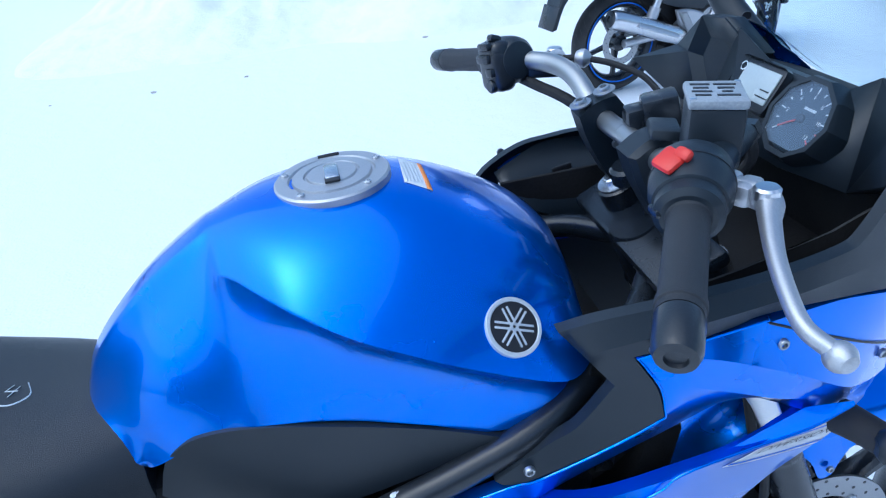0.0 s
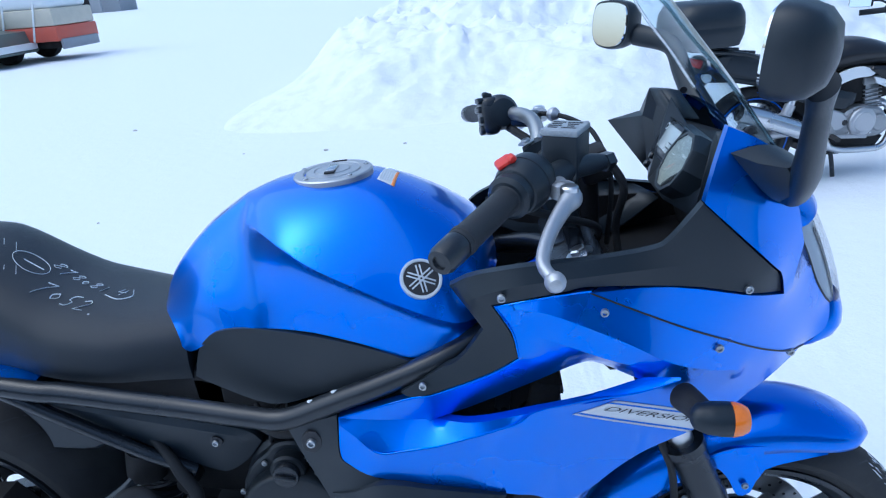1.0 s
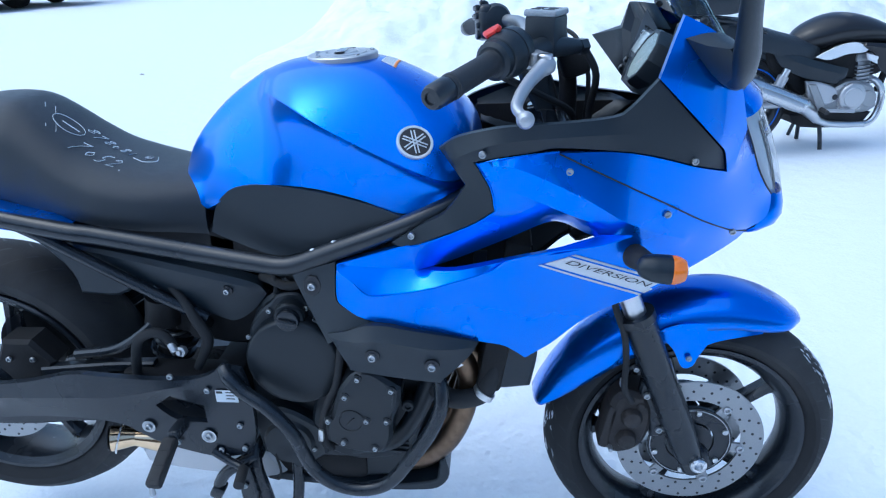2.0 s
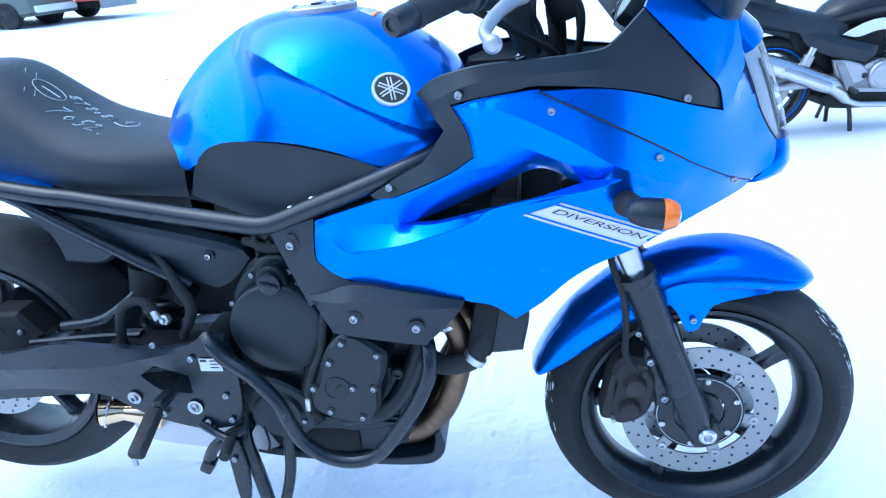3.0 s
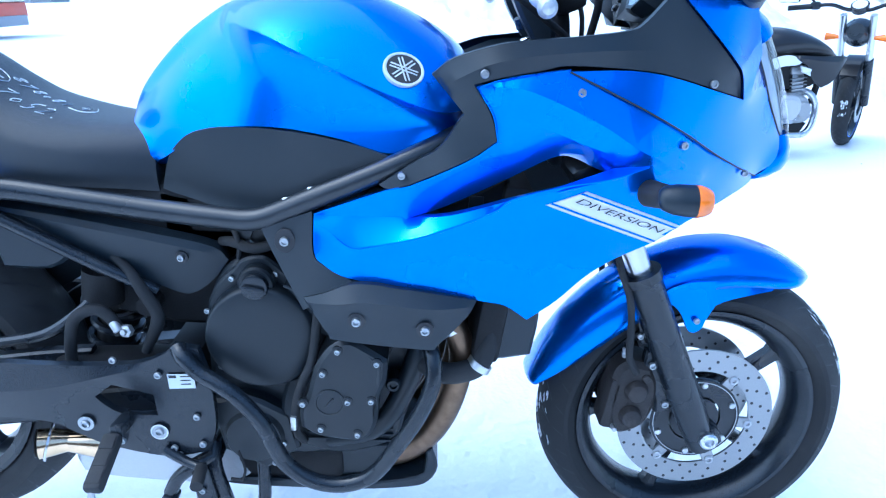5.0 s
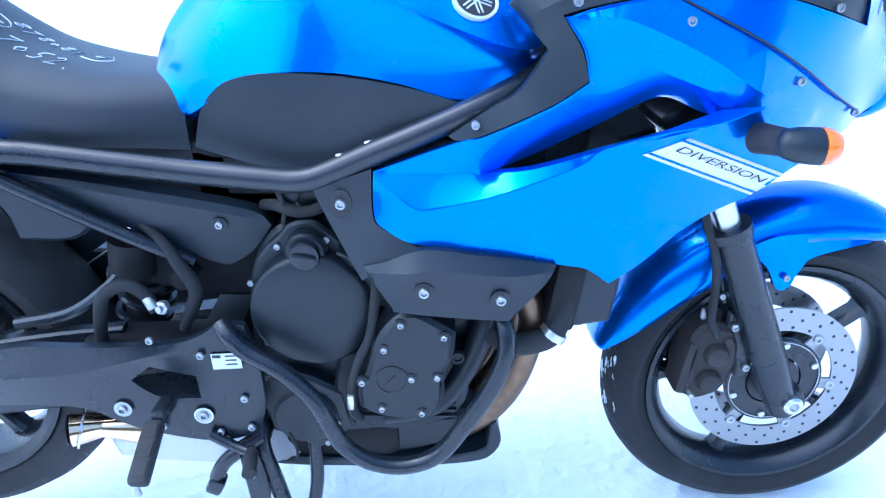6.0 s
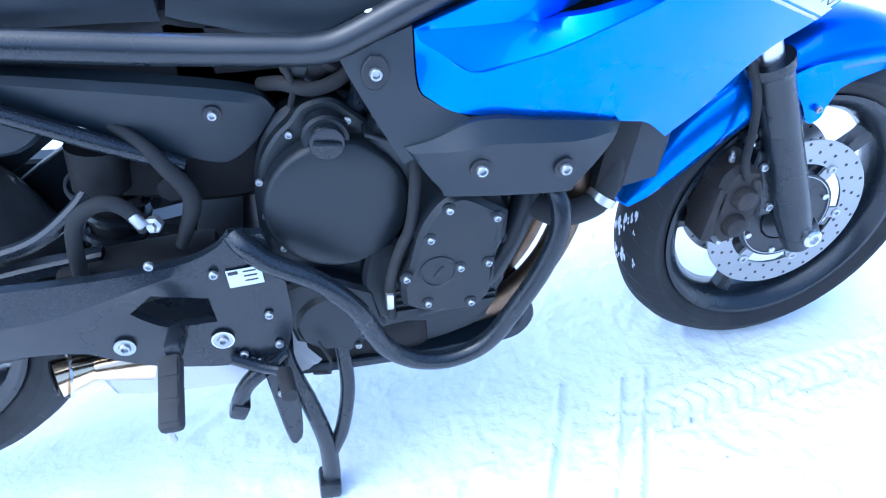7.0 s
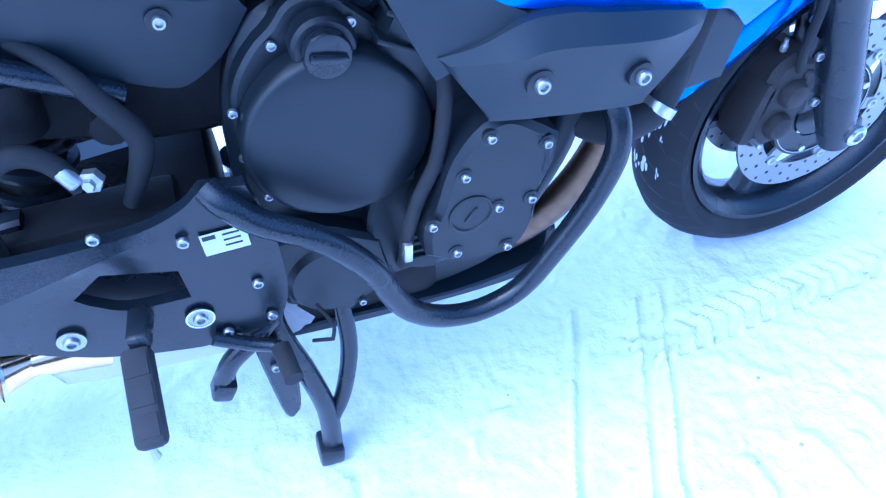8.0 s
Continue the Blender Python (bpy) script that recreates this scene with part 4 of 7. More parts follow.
# black discs paint recess shade round both cover bolts
for x, z in ((.825, .623), (.926, .606)):
    part("bolt_recess_shade", lathe([(.0005, -.012), (.0130, -.012), (.0130, .0002), (.0118, .0006), (.0005, .0004)], (x, -.2496 if x < .9 else -.2492, z), sides=28), INK, guard, "black disc painted as the shade of a bolt recess")

# ---- engine ----
motor = new("engine")
motor.parent = bike
part("crankcase", plate([(.555, .42), (.560, .56), (.585, .64), (.62, .675), (.69, .685), (.75, .64), (.88, .57), (.905, .50), (.895, .40), (.86, .33), (.80, .30), (.66, .295), (.59, .33)], -.132, .132, 0.012), ENGINE, motor, "black cast engine case")
part("cylinder_block", block((0.20, 0.34, 0.26), pose(0.83, 0, 0.66, 0, 28, 0), 0.02), ENGINE, motor)
part("cylinder_head", block((0.17, 0.36, 0.10), pose(0.90, 0, 0.735, 0, 28, 0), 0.02), ENGINE, motor)
for k in range(5):
    part("cooling_fin", block((0.215, 0.352, 0.006), pose(0.80 + 0.011 * k, 0, 0.60 + 0.024 * k, 0, 28, 0), 0.002), ENGINE, motor)
part("throttle_body", block((0.17, 0.19, 0.13), pose(0.675, 0, 0.715, 0, 10, 0), 0.02), DARK, motor)
part("intake_boot", lathe([(.022, -.03), (.025, -.026), (.025, -.014), (.021, -.010), (.021, .010), (.025, .014), (.025, .022), (.018, .026)], (.668, -.112, .722), (.6, -.3, .5), 24), RUBBER, motor)
part("boot_clamp", lathe([(.0255, -.004), (.0268, -.003), (.0268, .003), (.0255, .004)], (.656, -.106, .712), (.6, -.3, .5), 24), BOLTED, motor)
part("coolant_hose", tube([(.598, -.105, .700), (.622, -.132, .709), (.655, -.140, .700), (.690, -.138, .708), (.725, -.13, .735)], .0085, 12), RUBBER, motor)
part("throttle_link", block((.030, .010, .022), pose(.640, -.128, .724, 0, 25, 0), .004), ENGINE, motor)
part("drain_hose", tube([(.61, -.118, .745), (.628, -.136, .728), (.634, -.140, .705), (.628, -.130, .680)], .004, 10), RUBBER, motor)
# dark filler plate added in place of the shade inside the frame
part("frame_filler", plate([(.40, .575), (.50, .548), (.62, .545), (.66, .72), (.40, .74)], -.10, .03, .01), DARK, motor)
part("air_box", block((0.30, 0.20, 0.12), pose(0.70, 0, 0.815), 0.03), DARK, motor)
# battery box drawn large and dark to fill the shaded gap
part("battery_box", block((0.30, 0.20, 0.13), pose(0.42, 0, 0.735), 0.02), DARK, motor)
# added dark plate that stands for shade below the frame tube
part("gap_filler_plate", plate([(.50, .79), (.60, .775), (.70, .775), (.71, .66), (.62, .665), (.56, .63), (.50, .66)], -.10, .10, .01), DARK, motor)


def clutch():
    c = (.661, -.160, .558)
    flange = part("clutch_flange", plate([(.575, .50), (.570, .562), (.577, .615), (.600, .650), (.622, .668), (.640, .686), (.672, .690), (.695, .672), (.735, .628), (.752, .575), (.742, .51), (.705, .468), (.655, .46), (.605, .472)], -.150, -.12, 0.004), ENGINE, motor, "round black clutch cover")
    part("clutch_cover", lathe([(.091, -.015), (.091, .008), (.0895, .0145), (.0865, .0182), (.083, .0198), (.060, .0215), (.0005, .0222)], c, sides=72), ENGINE, flange)
    neck = part("oil_filler", lathe([(.029, -.01), (.029, .008), (.026, .012), (.0005, .012)], (.661, -.160, .650), sides=36), ENGINE, flange)
    part("oil_cap", lathe([(.0215, .010), (.0215, .020), (.020, .023), (.016, .024), (.0005, .0225)], (.661, -.160, .650), sides=36), SATIN, neck)
    part("cap_grip", block((.034, .008, .008), pose(.661, -.186, .650, 0, 12, 0), .003), SATIN, neck)
    bolts(flange, BOLT_SMALL, [(.619, -.152, .654), (.689, -.152, .661), (.573, -.152, .598), (.571, -.152, .548), (.583, -.152, .495), (.655, -.152, .462), (.700, -.152, .468)])


clutch()
part("down_pipe", tube([(.925, -.120, .560), (.915, -.150, .525), (.900, -.158, .480), (.880, -.158, .435), (.855, -.156, .392), (.820, -.152, .362), (.750, -.145, .345)], .0190, 18), ENGINE, motor, "dark outer exhaust down pipe")


def starter():
    cov = part("starter_cover", plate([(.722, .420), (.722, .455), (.736, .480), (.748, .520), (.762, .548), (.785, .572), (.812, .577), (.842, .558), (.866, .540), (.862, .505), (.848, .470), (.845, .430), (.828, .398), (.800, .392), (.750, .402)], -.226, -.15, 0.007), ENGINE, motor, "black cast starter clutch cover")
    part("timing_plug", lathe([(.0245, .0), (.0245, .0022), (.0215, .0026), (.0205, .0008), (.0005, .0008)], (.771, -.2255, .468), sides=36), ENGINE, cov)
    part("plug_slot", block((.020, .003, .0035), pose(.771, -.2268, .468, 0, -50, 0), .001), INK, cov)
    part("cover_rib", tube([(.835, -.222, .552), (.852, -.224, .530), (.850, -.224, .500)], .004, 8), ENGINE, cov)
    for x, z in ((.790, .561), (.849, .538), (.764, .522), (.837, .470), (.800, .470), (.729, .468), (.754, .420), (.812, .408)):
        part("screw_boss", lathe([(.0085, -.004), (.0085, .0012), (.007, .002), (.0005, .002)], (x, -.2262, z), sides=18), ENGINE, cov)
    bolts(cov, BOLT_SMALL, [(x, -.2285, z) for x, z in ((.790, .561), (.849, .538), (.764, .522), (.837, .470), (.800, .470), (.729, .468), (.754, .420), (.812, .408))])
    bolts(motor, BOLT_SMALL, [(.640, -.162, .395), (.675, -.162, .345), (.655, -.162, .305)])
    part("side_case", plate([(.690, .470), (.735, .480), (.870, .470), (.885, .390), (.850, .335), (.760, .318), (.690, .345), (.675, .410)], -.158, -.12, .006), ENGINE, motor, "ribbed lower crankcase side")
    for k in range(4):
        part("case_rib", block((.150, .006, .004), pose(.790, -.160, .350 + .012 * k, 0, 4, 0), .001), ENGINE, motor)


starter()
part("case_boss", lathe([(.013, 0), (.013, .03), (.010, .034), (.006, .034), (.005, .03)], (.869, -.140, .463), sides=20), ENGINE, motor)
part("coolant_pipe", tube([(.760, -.19, .62), (.755, -.20, .585), (.744, -.203, .53), (.725, -.203, .49), (.710, -.20, .44), (.706, -.19, .39), (.71, -.16, .35)], 0.0075, 12), RUBBER, motor)
part("pipe_bracket", block((.030, .006, .012), pose(.752, -.205, .520, 0, 8, 0), .002), ENGINE, motor)
part("drain_clamp", block((.010, .012, .026), pose(.706, -.205, .418, 0, 4, 0), .002), CLAMP, motor)
part("oil_pan", plate([(.62, .30), (.66, .232), (.76, .222), (.87, .25), (.90, .31)], -.11, .11, .012), ENGINE, motor)
part("sensor_cover", lathe([(.052, .0), (.052, .030), (.046, .038), (.0005, .040)], (.625, -.13, .36), sides=40), ENGINE, motor)
part("gearbox_cover", plate([(.555, .43), (.57, .33), (.64, .29), (.70, .33), (.69, .40), (.62, .44)], -.160, -.12, .006), ENGINE, motor)
part("shift_wire", tube([(.60, -.18, .345), (.612, -.195, .32), (.608, -.2, .30), (.585, -.19, .295)], .0025, 8), RUBBER, motor)

# radiator, hoses and exhaust
radiator = part("radiator", block((.045, .36, .30), pose(1.045, 0, .655, 0, 10, 0), .008), DARK, bike, "black radiator behind the fairing")
for k in range(14):
    part("core_fin", block((.004, .33, .006), pose(1.072 + 0.0035 * (k - 7), 0, .655 + .019 * (k - 6.5), 0, 10, 0), .001), SATIN, radiator)
part("fairing_lower", plate([(1.004, .625), (1.022, .604), (1.010, .520), (1.035, .507), (1.096, .514), (1.108, .585), (1.10, .63)], -.172, .172, .006), BLACK, bike, "black plastic radiator shroud")
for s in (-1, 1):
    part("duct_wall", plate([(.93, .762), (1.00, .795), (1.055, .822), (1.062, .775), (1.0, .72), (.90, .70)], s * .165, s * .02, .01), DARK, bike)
part("duct_label", block((.022, .003, .045), pose(1.005, -.168, .765, 0, 6, 0), .001), SATIN, bike)
exhaust = new("exhaust")
exhaust.parent = bike
for k, y in enumerate((-.150, -.05, .05, .150)):
    part("header_pipe", tube([(.905, y, .645), (.955, y, .585), (.984, y * .98, .520), (.972, y * .92, .43), (.940, y * .8, .345), (.890, y * .65, .280), (.82, y * .5, .245), (.70, y * .5, .235)], .0215, 16), HEADER, exhaust, "heat-tinted header pipe")
    part("header_flange", tube([(.938, y, .605), (.945, y, .597)], .030, 16, 1), DARK, exhaust)
    part("header_clamp", tube([(.966, y * .99, .560), (.969, y * .99, .554)], .0228, 16, 1), STEEL, exhaust)
part("collector", block((.30, .24, .075), pose(.62, 0, .262), .02), DARK, exhaust)
part("silencer", plate([(.292, .262), (.285, .30), (.31, .335), (.43, .34), (.56, .32), (.60, .25), (.55, .226), (.36, .244)], -.128, .12, .012), ALU, exhaust, "brushed steel underslung silencer")
part("belly_plate", plate([(.53, .238), (.60, .226), (.78, .212), (.885, .214), (.922, .226), (.940, .258), (.932, .300), (.921, .294), (.918, .264), (.900, .238), (.78, .226), (.60, .244)], -.128, .10, .003), BLACK, exhaust)
tipob = part("tail_pipe", tube([(.298, -.140, .345), (.272, -.148, .348), (.250, -.156, .350)], [.018, .0235, .0265], 24, 3), TIP, exhaust, "shiny slash-cut exhaust tip")
part("tip_neck", tube([(.36, -.120, .325), (.325, -.132, .337), (.290, -.143, .346)], [.034, .027, .018], 20, 3), TIP, exhaust)
part("tip_ring", lathe([(.0305, -.0016), (.0335, -.0016), (.0335, .0016), (.0305, .0016)], (.264, -.151, .351), (-.95, -.30, .35), 28, True), STEEL, tipob)
part("tip_bore", lathe([(.0005, .001), (.0235, .001), (.0245, .0030), (.0005, .0035)], (.2485, -.1565, .352), (-.95, -.25, .1), 24), INK, tipob)
part("radiator_hose", tube([(.92, -.16, .50), (.95, -.178, .49), (.985, -.18, .492), (1.012, -.176, .505), (1.03, -.165, .55), (1.04, -.15, .60)], .018, 14), RUBBER, bike, "black rubber coolant hose")
part("hose_clamp", lathe([(.0185, -.006), (.021, -.006), (.021, .006), (.0185, .006)], (1.012, -.176, .503), (.55, .1, .8), 24, True), CLAMP, bike, "bright hose clamp")

crash = part("crash_bar", tube([(.533, -.192, .555), (.545, -.205, .543), (.568, -.212, .519), (.618, -.222, .487), (.66, -.228, .434), (.677, -.23, .389), (.696, -.23, .351), (.733, -.23, .321), (.782, -.23, .311), (.832, -.23, .329), (.874, -.23, .383), (.913, -.228, .444), (.936, -.222, .50), (.935, -.205, .540), (.92, -.17, .56)], .0135, 16), SATIN, bike, "black tubular crash bar")
part("crash_bar", flip(tube([(.533, -.192, .555), (.545, -.205, .543), (.568, -.212, .519), (.618, -.222, .487), (.66, -.228, .434), (.696, -.23, .351), (.733, -.23, .321), (.782, -.23, .311), (.832, -.23, .329), (.874, -.23, .383), (.913, -.228, .444), (.936, -.222, .50), (.935, -.205, .540), (.92, -.17, .56)], .0135, 16)), SATIN, bike, "black tubular crash bar")

# ---- rear end ----
rear = new("rear_wheel")
rear.parent = bike
RC = (-.03, 0, .41)
tyre(rear, RC, .312, .165, .222)
rim(rear, RC, .216, .135, 5, 10)
rd = disc(rear, RC, .1225, .085, -.085, 8, 3)
part("carrier", lathe([(.04, -.004), (.04, .004), (.086, .003), (.086, -.003)], (RC[0], -.084, RC[2]), sides=48, closed=True), SATIN, rd)
for s in (-1, 1):
    part("swingarm", plate([(-.10, .43), (-.09, .375), (.044, .372), (.20, .385), (.33, .39), (.50, .375), (.53, .42), (.50, .47), (.33, .455), (.16, .45), (.0, .45)], s * .155, s * .105, .010), SATIN, bike, "satin black box swingarm").location.z = -.05 if s > 0 else 0
part("shock_absorber", tube([(.42, -.03, .66), (.38, -.03, .56), (.34, -.03, .45)], [.034, .036, .030], 20), DARK, bike, "black rear shock absorber")
for k in range(6):
    part("spring_coil", lathe([(.036, -.006), (.044, -.006), (.046, 0), (.044, .006), (.036, .006)], (.415 - .012 * k, -.035, .645 - .03 * k), (.35, 0, 1), 28, True), SATIN, bike)
part("shock_collar", lathe([(.045, -.004), (.048, -.004), (.048, .002), (.045, .002)], (.375, -.06, .578), (.3, -.1, 1), 36, True), STEEL, bike)
part("fluid_reservoir", tube([(.395, -.10, .655), (.385, -.10, .60)], .034, 20, 2), DARK, bike, "dark brake fluid reservoir")
part("reservoir_hose", tube([(.335, -.15, .50), (.345, -.155, .55), (.362, -.16, .592), (.395, -.16, .608), (.418, -.16, .596), (.432, -.16, .565)], .0095, 12), RUBBER, bike)
part("hose_joint", lathe([(.0065, -.010), (.0075, -.008), (.0075, .008), (.006, .010)], (.428, -.165, .580), (.5, -.3, -.8), 14), ALU, bike)
part("hose_union", lathe([(.004, -.009), (.0105, -.008), (.0105, .002), (.006, .004), (.005, .009)], (.443, -.166, .571), (-.2, -1, .2), 6), ALU, bike)
part("wiring_hose", tube([(.462, -.15, .525), (.488, -.15, .575), (.490, -.15, .60), (.474, -.15, .635), (.455, -.14, .665), (.42, -.12, .69)], [.008, .011, .011, .010, .008, .007], 12), RUBBER, bike)
part("pedal_link", tube([(.20, -.12, .53), (.29, -.13, .55), (.35, -.13, .585), (.38, -.12, .61)], .010, 10), SATIN, bike)
part("caliper_stay", plate([(.12, .50), (.26, .515), (.36, .52), (.36, .50), (.24, .49), (.12, .47)], -.13, -.11, .004), SATIN, bike)
part("chain_guard", plate([(.0, .53), (.10, .55), (.30, .53), (.42, .50), (.42, .475), (.20, .49), (.0, .50)], .12, .155, .005), BLACK, bike)

# footrest bracket, peg, brake pedal
bracket = part("footrest_bracket", shell([(.05, -.190, .50), (.14, -.196, .515), (.234, -.2, .537), (.306, -.2, .533), (.388, -.2, .529), (.465, -.2, .531), (.508, -.2, .545), (.528, -.2, .562), (.566, -.2, .555), (.578, -.2, .491), (.576, -.2, .41), (.560, -.2, .362), (.50, -.2, .352), (.444, -.2, .362), (.385, -.2, .382), (.345, -.2, .405), (.313, -.2, .424), (.244, -.198, .434), (.14, -.19, .43), (.05, -.185, .42)],
                [[(.388, -.198, .470), (.419, -.198, .492), (.483, -.198, .472), (.484, -.198, .432), (.428, -.198, .437), (.402, -.198, .454)]],
                [[(.06, -.196, .475), (.24, -.206, .488), (.32, -.206, .492), (.46, -.205, .522)]], 0.0, .012, .012), SATIN, bike, "satin black footrest bracket plate", 40)
part("footrest_bracket", plate([(.06, .45), (.24, .45), (.40, .42), (.50, .41), (.56, .40), (.56, .36), (.44, .34), (.31, .38), (.06, .40)], .2, .19, .003), SATIN, bike)
bolts(bracket, BOLT_LARGE, [(.484, -.202, .404), (.368, -.204, .424)], label="large bright pivot bolt")
bolts(bracket, BOLT, [(.499, -.204, .512), (.549, -.202, .431), (.432, -.202, .540), (.504, -.203, .372), (.511, -.203, .358), (.552, -.203, .378), (.422, -.205, .39)])
part("pivot_ring", lathe([(.0145, .0), (.0145, .002), (.0125, .002), (.0125, .0)], (.484, -.2025, .404), sides=28, closed=True), STEEL, bracket)
label = part("warning_label", block((.042, .0012, .026), pose(.534, -.2032, .499), .0), PALE, bracket, "white printed warning label")
part("label_text", block((.012, .0006, .005), pose(.521, -.2040, .508), 0), INK, label)
for k in range(3):
    part("label_text", block((.016, .0006, .002), pose(.541, -.2040, .508 - .007 * k), 0), INK, label)
def foot_peg(s):
    m = Matrix.Translation((.424, s * .277, .402)) @ pose(0, 0, 0, s * -22, 0, s * 1)
    peg = part("foot_peg", block((.029, .096, .022), m, .007), RUBBER, bike, "black rubber footpeg with snow on its end")
    for k in range(3):
        part("tread_rib", block((.022, .022, .0016), m @ Matrix.Translation((0, .029 - .029 * k, .0112)), .0006), RUBBER, peg)
    part("peg_feeler", tube([(.421, s * .313, .386), (.419, s * .318, .376), (.419, s * .319, .366)], [.005, .005, .006], 10), ALU, peg)
    part("peg_mount", block((.022, .044, .022), pose(.432, s * .215, .428, 0, 0, s * 6), .006), SATIN, peg)


foot_peg(-1)
foot_peg(1)
pedal = part("brake_pedal", tube([(.488, -.205, .370), (.52, -.212, .352), (.548, -.222, .345), (.553, -.24, .345)], [.009, .008, .0075, .0075], 12), SATIN, bike, "black brake pedal")
part("pedal_pad", tube([(.551, -.225, .347), (.556, -.268, .344)], .0105, 14, 2), RUBBER, pedal)

# centre stand
stand = new("centre_stand")
stand.parent = bike
for s in (-1, 1):
    part("stand_leg", tube([(.545, s * .14, .335), (.547, s * .165, .300), (.566, s * .172, .215), (.577, s * .176, .12), (.572, s * .178, .035), (.566, s * .178, .022)], [.017, .016, .014, .014, .015, .016], 14), SATIN, stand, "black tubular stand leg")
    part("stand_brace", tube([(.628, s * .12, .36), (.630, s * .145, .30), (.627, s * .16, .22), (.606, s * .17, .14), (.583, s * .175, .095)], .0115, 12), SATIN, stand)
    part("stand_foot", block((.036, .045, .036), pose(.566, s * .178, .018, 0, 8, 0), .006), SATIN, stand)
part("stand_bar", tube([(.548, -.15, .315), (.548, .15, .315)], .014, 12, 1), SATIN, stand)
part("step_tang", tube([(.547, -.16, .322), (.520, -.178, .315), (.490, -.182, .292), (.472, -.182, .262)], [.013, .013, .012, .012], 12), SATIN, stand)
part("tang_pad", block((.026, .03, .030), pose(.470, -.182, .250, 0, 30, 0), .006), SATIN, stand)
part("stop_plate", plate([(.520, .31), (.548, .32), (.556, .25), (.548, .175), (.536, .155), (.526, .165), (.522, .24)], -.196, -.186, .003), SATIN, stand)
bolts(stand, BOLT, [(.536, -.199, .279)])


# ---- handlebars and controls ----
bars = new("handlebar")
bars.parent = bike


def handlebar():
    for s in (-1, 1):
        if s < 0:
            run = [(1.092, .0, 1.076), (1.092, -.045, 1.075), (1.090, -.075, 1.077), (1.088, -.10, 1.085), (1.078, -.145, 1.108), (1.060, -.195, 1.115), (1.036, -.235, 1.112), (.96, -.36, 1.088)]
            way, base = Vector((-.076, -.125, -.024)).normalized(), Vector((1.030, -.245, 1.110))
        else:
            run = [(1.092, .0, 1.076), (1.092, .045, 1.075), (1.090, .070, 1.080), (1.086, .092, 1.092), (1.084, .122, 1.106), (1.079, .150, 1.1135), (1.068, .180, 1.116), (1.046, .210, 1.1155), (1.010, .250, 1.112), (.974, .37, 1.087)]
            way, base = Vector((-.286, .940, -.192)).normalized(), Vector((1.012, .246, 1.113))
        part("bar_tube", tube(run, .0125, 16, 4), BARTUBE, bars, "satin titanium-grey handlebar tube")
        more = .024 if s > 0 else 0
        prof = [(.0135, .0), (.019, .002), (.0195, .008), (.0165, .012), (.0165, .100 + more), (.0178, .104 + more), (.0178, .110 + more), (.0165, .111 + more), (.0165, .117 + more)]
        part("grip", lathe(prof, base, way, 24), GRIP, bars, "black rubber grip")
        part("bar_end", lathe([(.0165, .0), (.0172, .002), (.0165, .030), (.014, .036), (.008, .037), (.007, .034)], base + way * (.118 + more), way, 24), SATIN, bars, "black bar end weight")
        # switch housing
        m = Matrix.Translation(base - way * .028) @ way.to_track_quat("X", "Z").to_matrix().to_4x4()
        if s < 0:
            house = part("switch_housing", lathe([(.016, -.066), (.026, -.063), (.0325, -.052), (.0345, -.034), (.0335, -.018), (.0295, -.006), (.022, -.002)], base - way * .002, way, 36), BLACK, bars, "rounded black throttle and switch housing")
            part("housing_seam", lathe([(.0338, -.0185), (.0349, -.0185), (.0349, -.0170), (.0338, -.0170)], base - way * .016, way, 36, True), INK, house)
        else:
            house = part("switch_housing", lathe([(.016, -.052), (.024, -.050), (.0300, -.042), (.0320, -.030), (.0320, -.014), (.0290, -.004), (.022, .0)], base - Vector((-.006, 0, .002)), way, 32), BLACK, bars, "rounded black switch housing")
            part("control_face", block((.050, .034, .068), m @ Matrix.Translation((.002, .014, -.006)), .013, segments=4), SATIN, house)
            for dx, dz, wide, high in ((-.002, .022, .026, .010), (.004, .006, .030, .012), (-.008, -.012, .016, .012)):
                part("switch_button", block((wide, .010, high), m @ Matrix.Translation((dx, .031, dz)), .003), SATIN, house)
            part("housing_band", lathe([(.0265, -.002), (.028, .0), (.028, .010), (.022, .013)], base - way * .006, way, 28), BLACK, house)
        if s < 0:
            part("throttle_collar", lathe([(.024, -.002), (.0275, .0), (.0275, .012), (.022, .016)], base - way * .006, way, 28), BLACK, house)
            rocker = block((.022, .022, .008), Matrix.Translation((1.0235, -.2205, 1.1445)) @ pose(0, 0, 0, 8, -28, 12), .004)
            block((.011, .015, .009), Matrix.Translation((1.0325, -.2255, 1.1500)) @ pose(0, 0, 0, 8, -46, 12), .004, rocker)
            part("stop_switch", rocker, RED, house, "red engine stop switch")
            part("start_button", block((.014, .016, .008), Matrix.Translation((1.010, -.235, 1.110)), .003), SATIN, house)
        else:
            part("dip_switch", block((.014, .018, .010), m @ Matrix.Translation((-.004, .016, .030)) @ pose(0, 0, 0, 20, 0, 0), .004), SATIN, house)
            part("horn_button", lathe([(.009, 0), (.009, .006), (.007, .008)], m @ Vector((-.006, .028, -.030)), m.to_3x3() @ Vector((0, 1, 0)), 16), SATIN, house)
        # lever with its perch
        pv = Vector((1.098, s * .243, 1.104))
        part("lever_perch", block((.050, .034, .026), Matrix.Translation((1.072, s * .205, 1.105)) @ pose(0, 0, 0, 0, 0, -s * 20), .007), ALU if s < 0 else BLACK, bars)
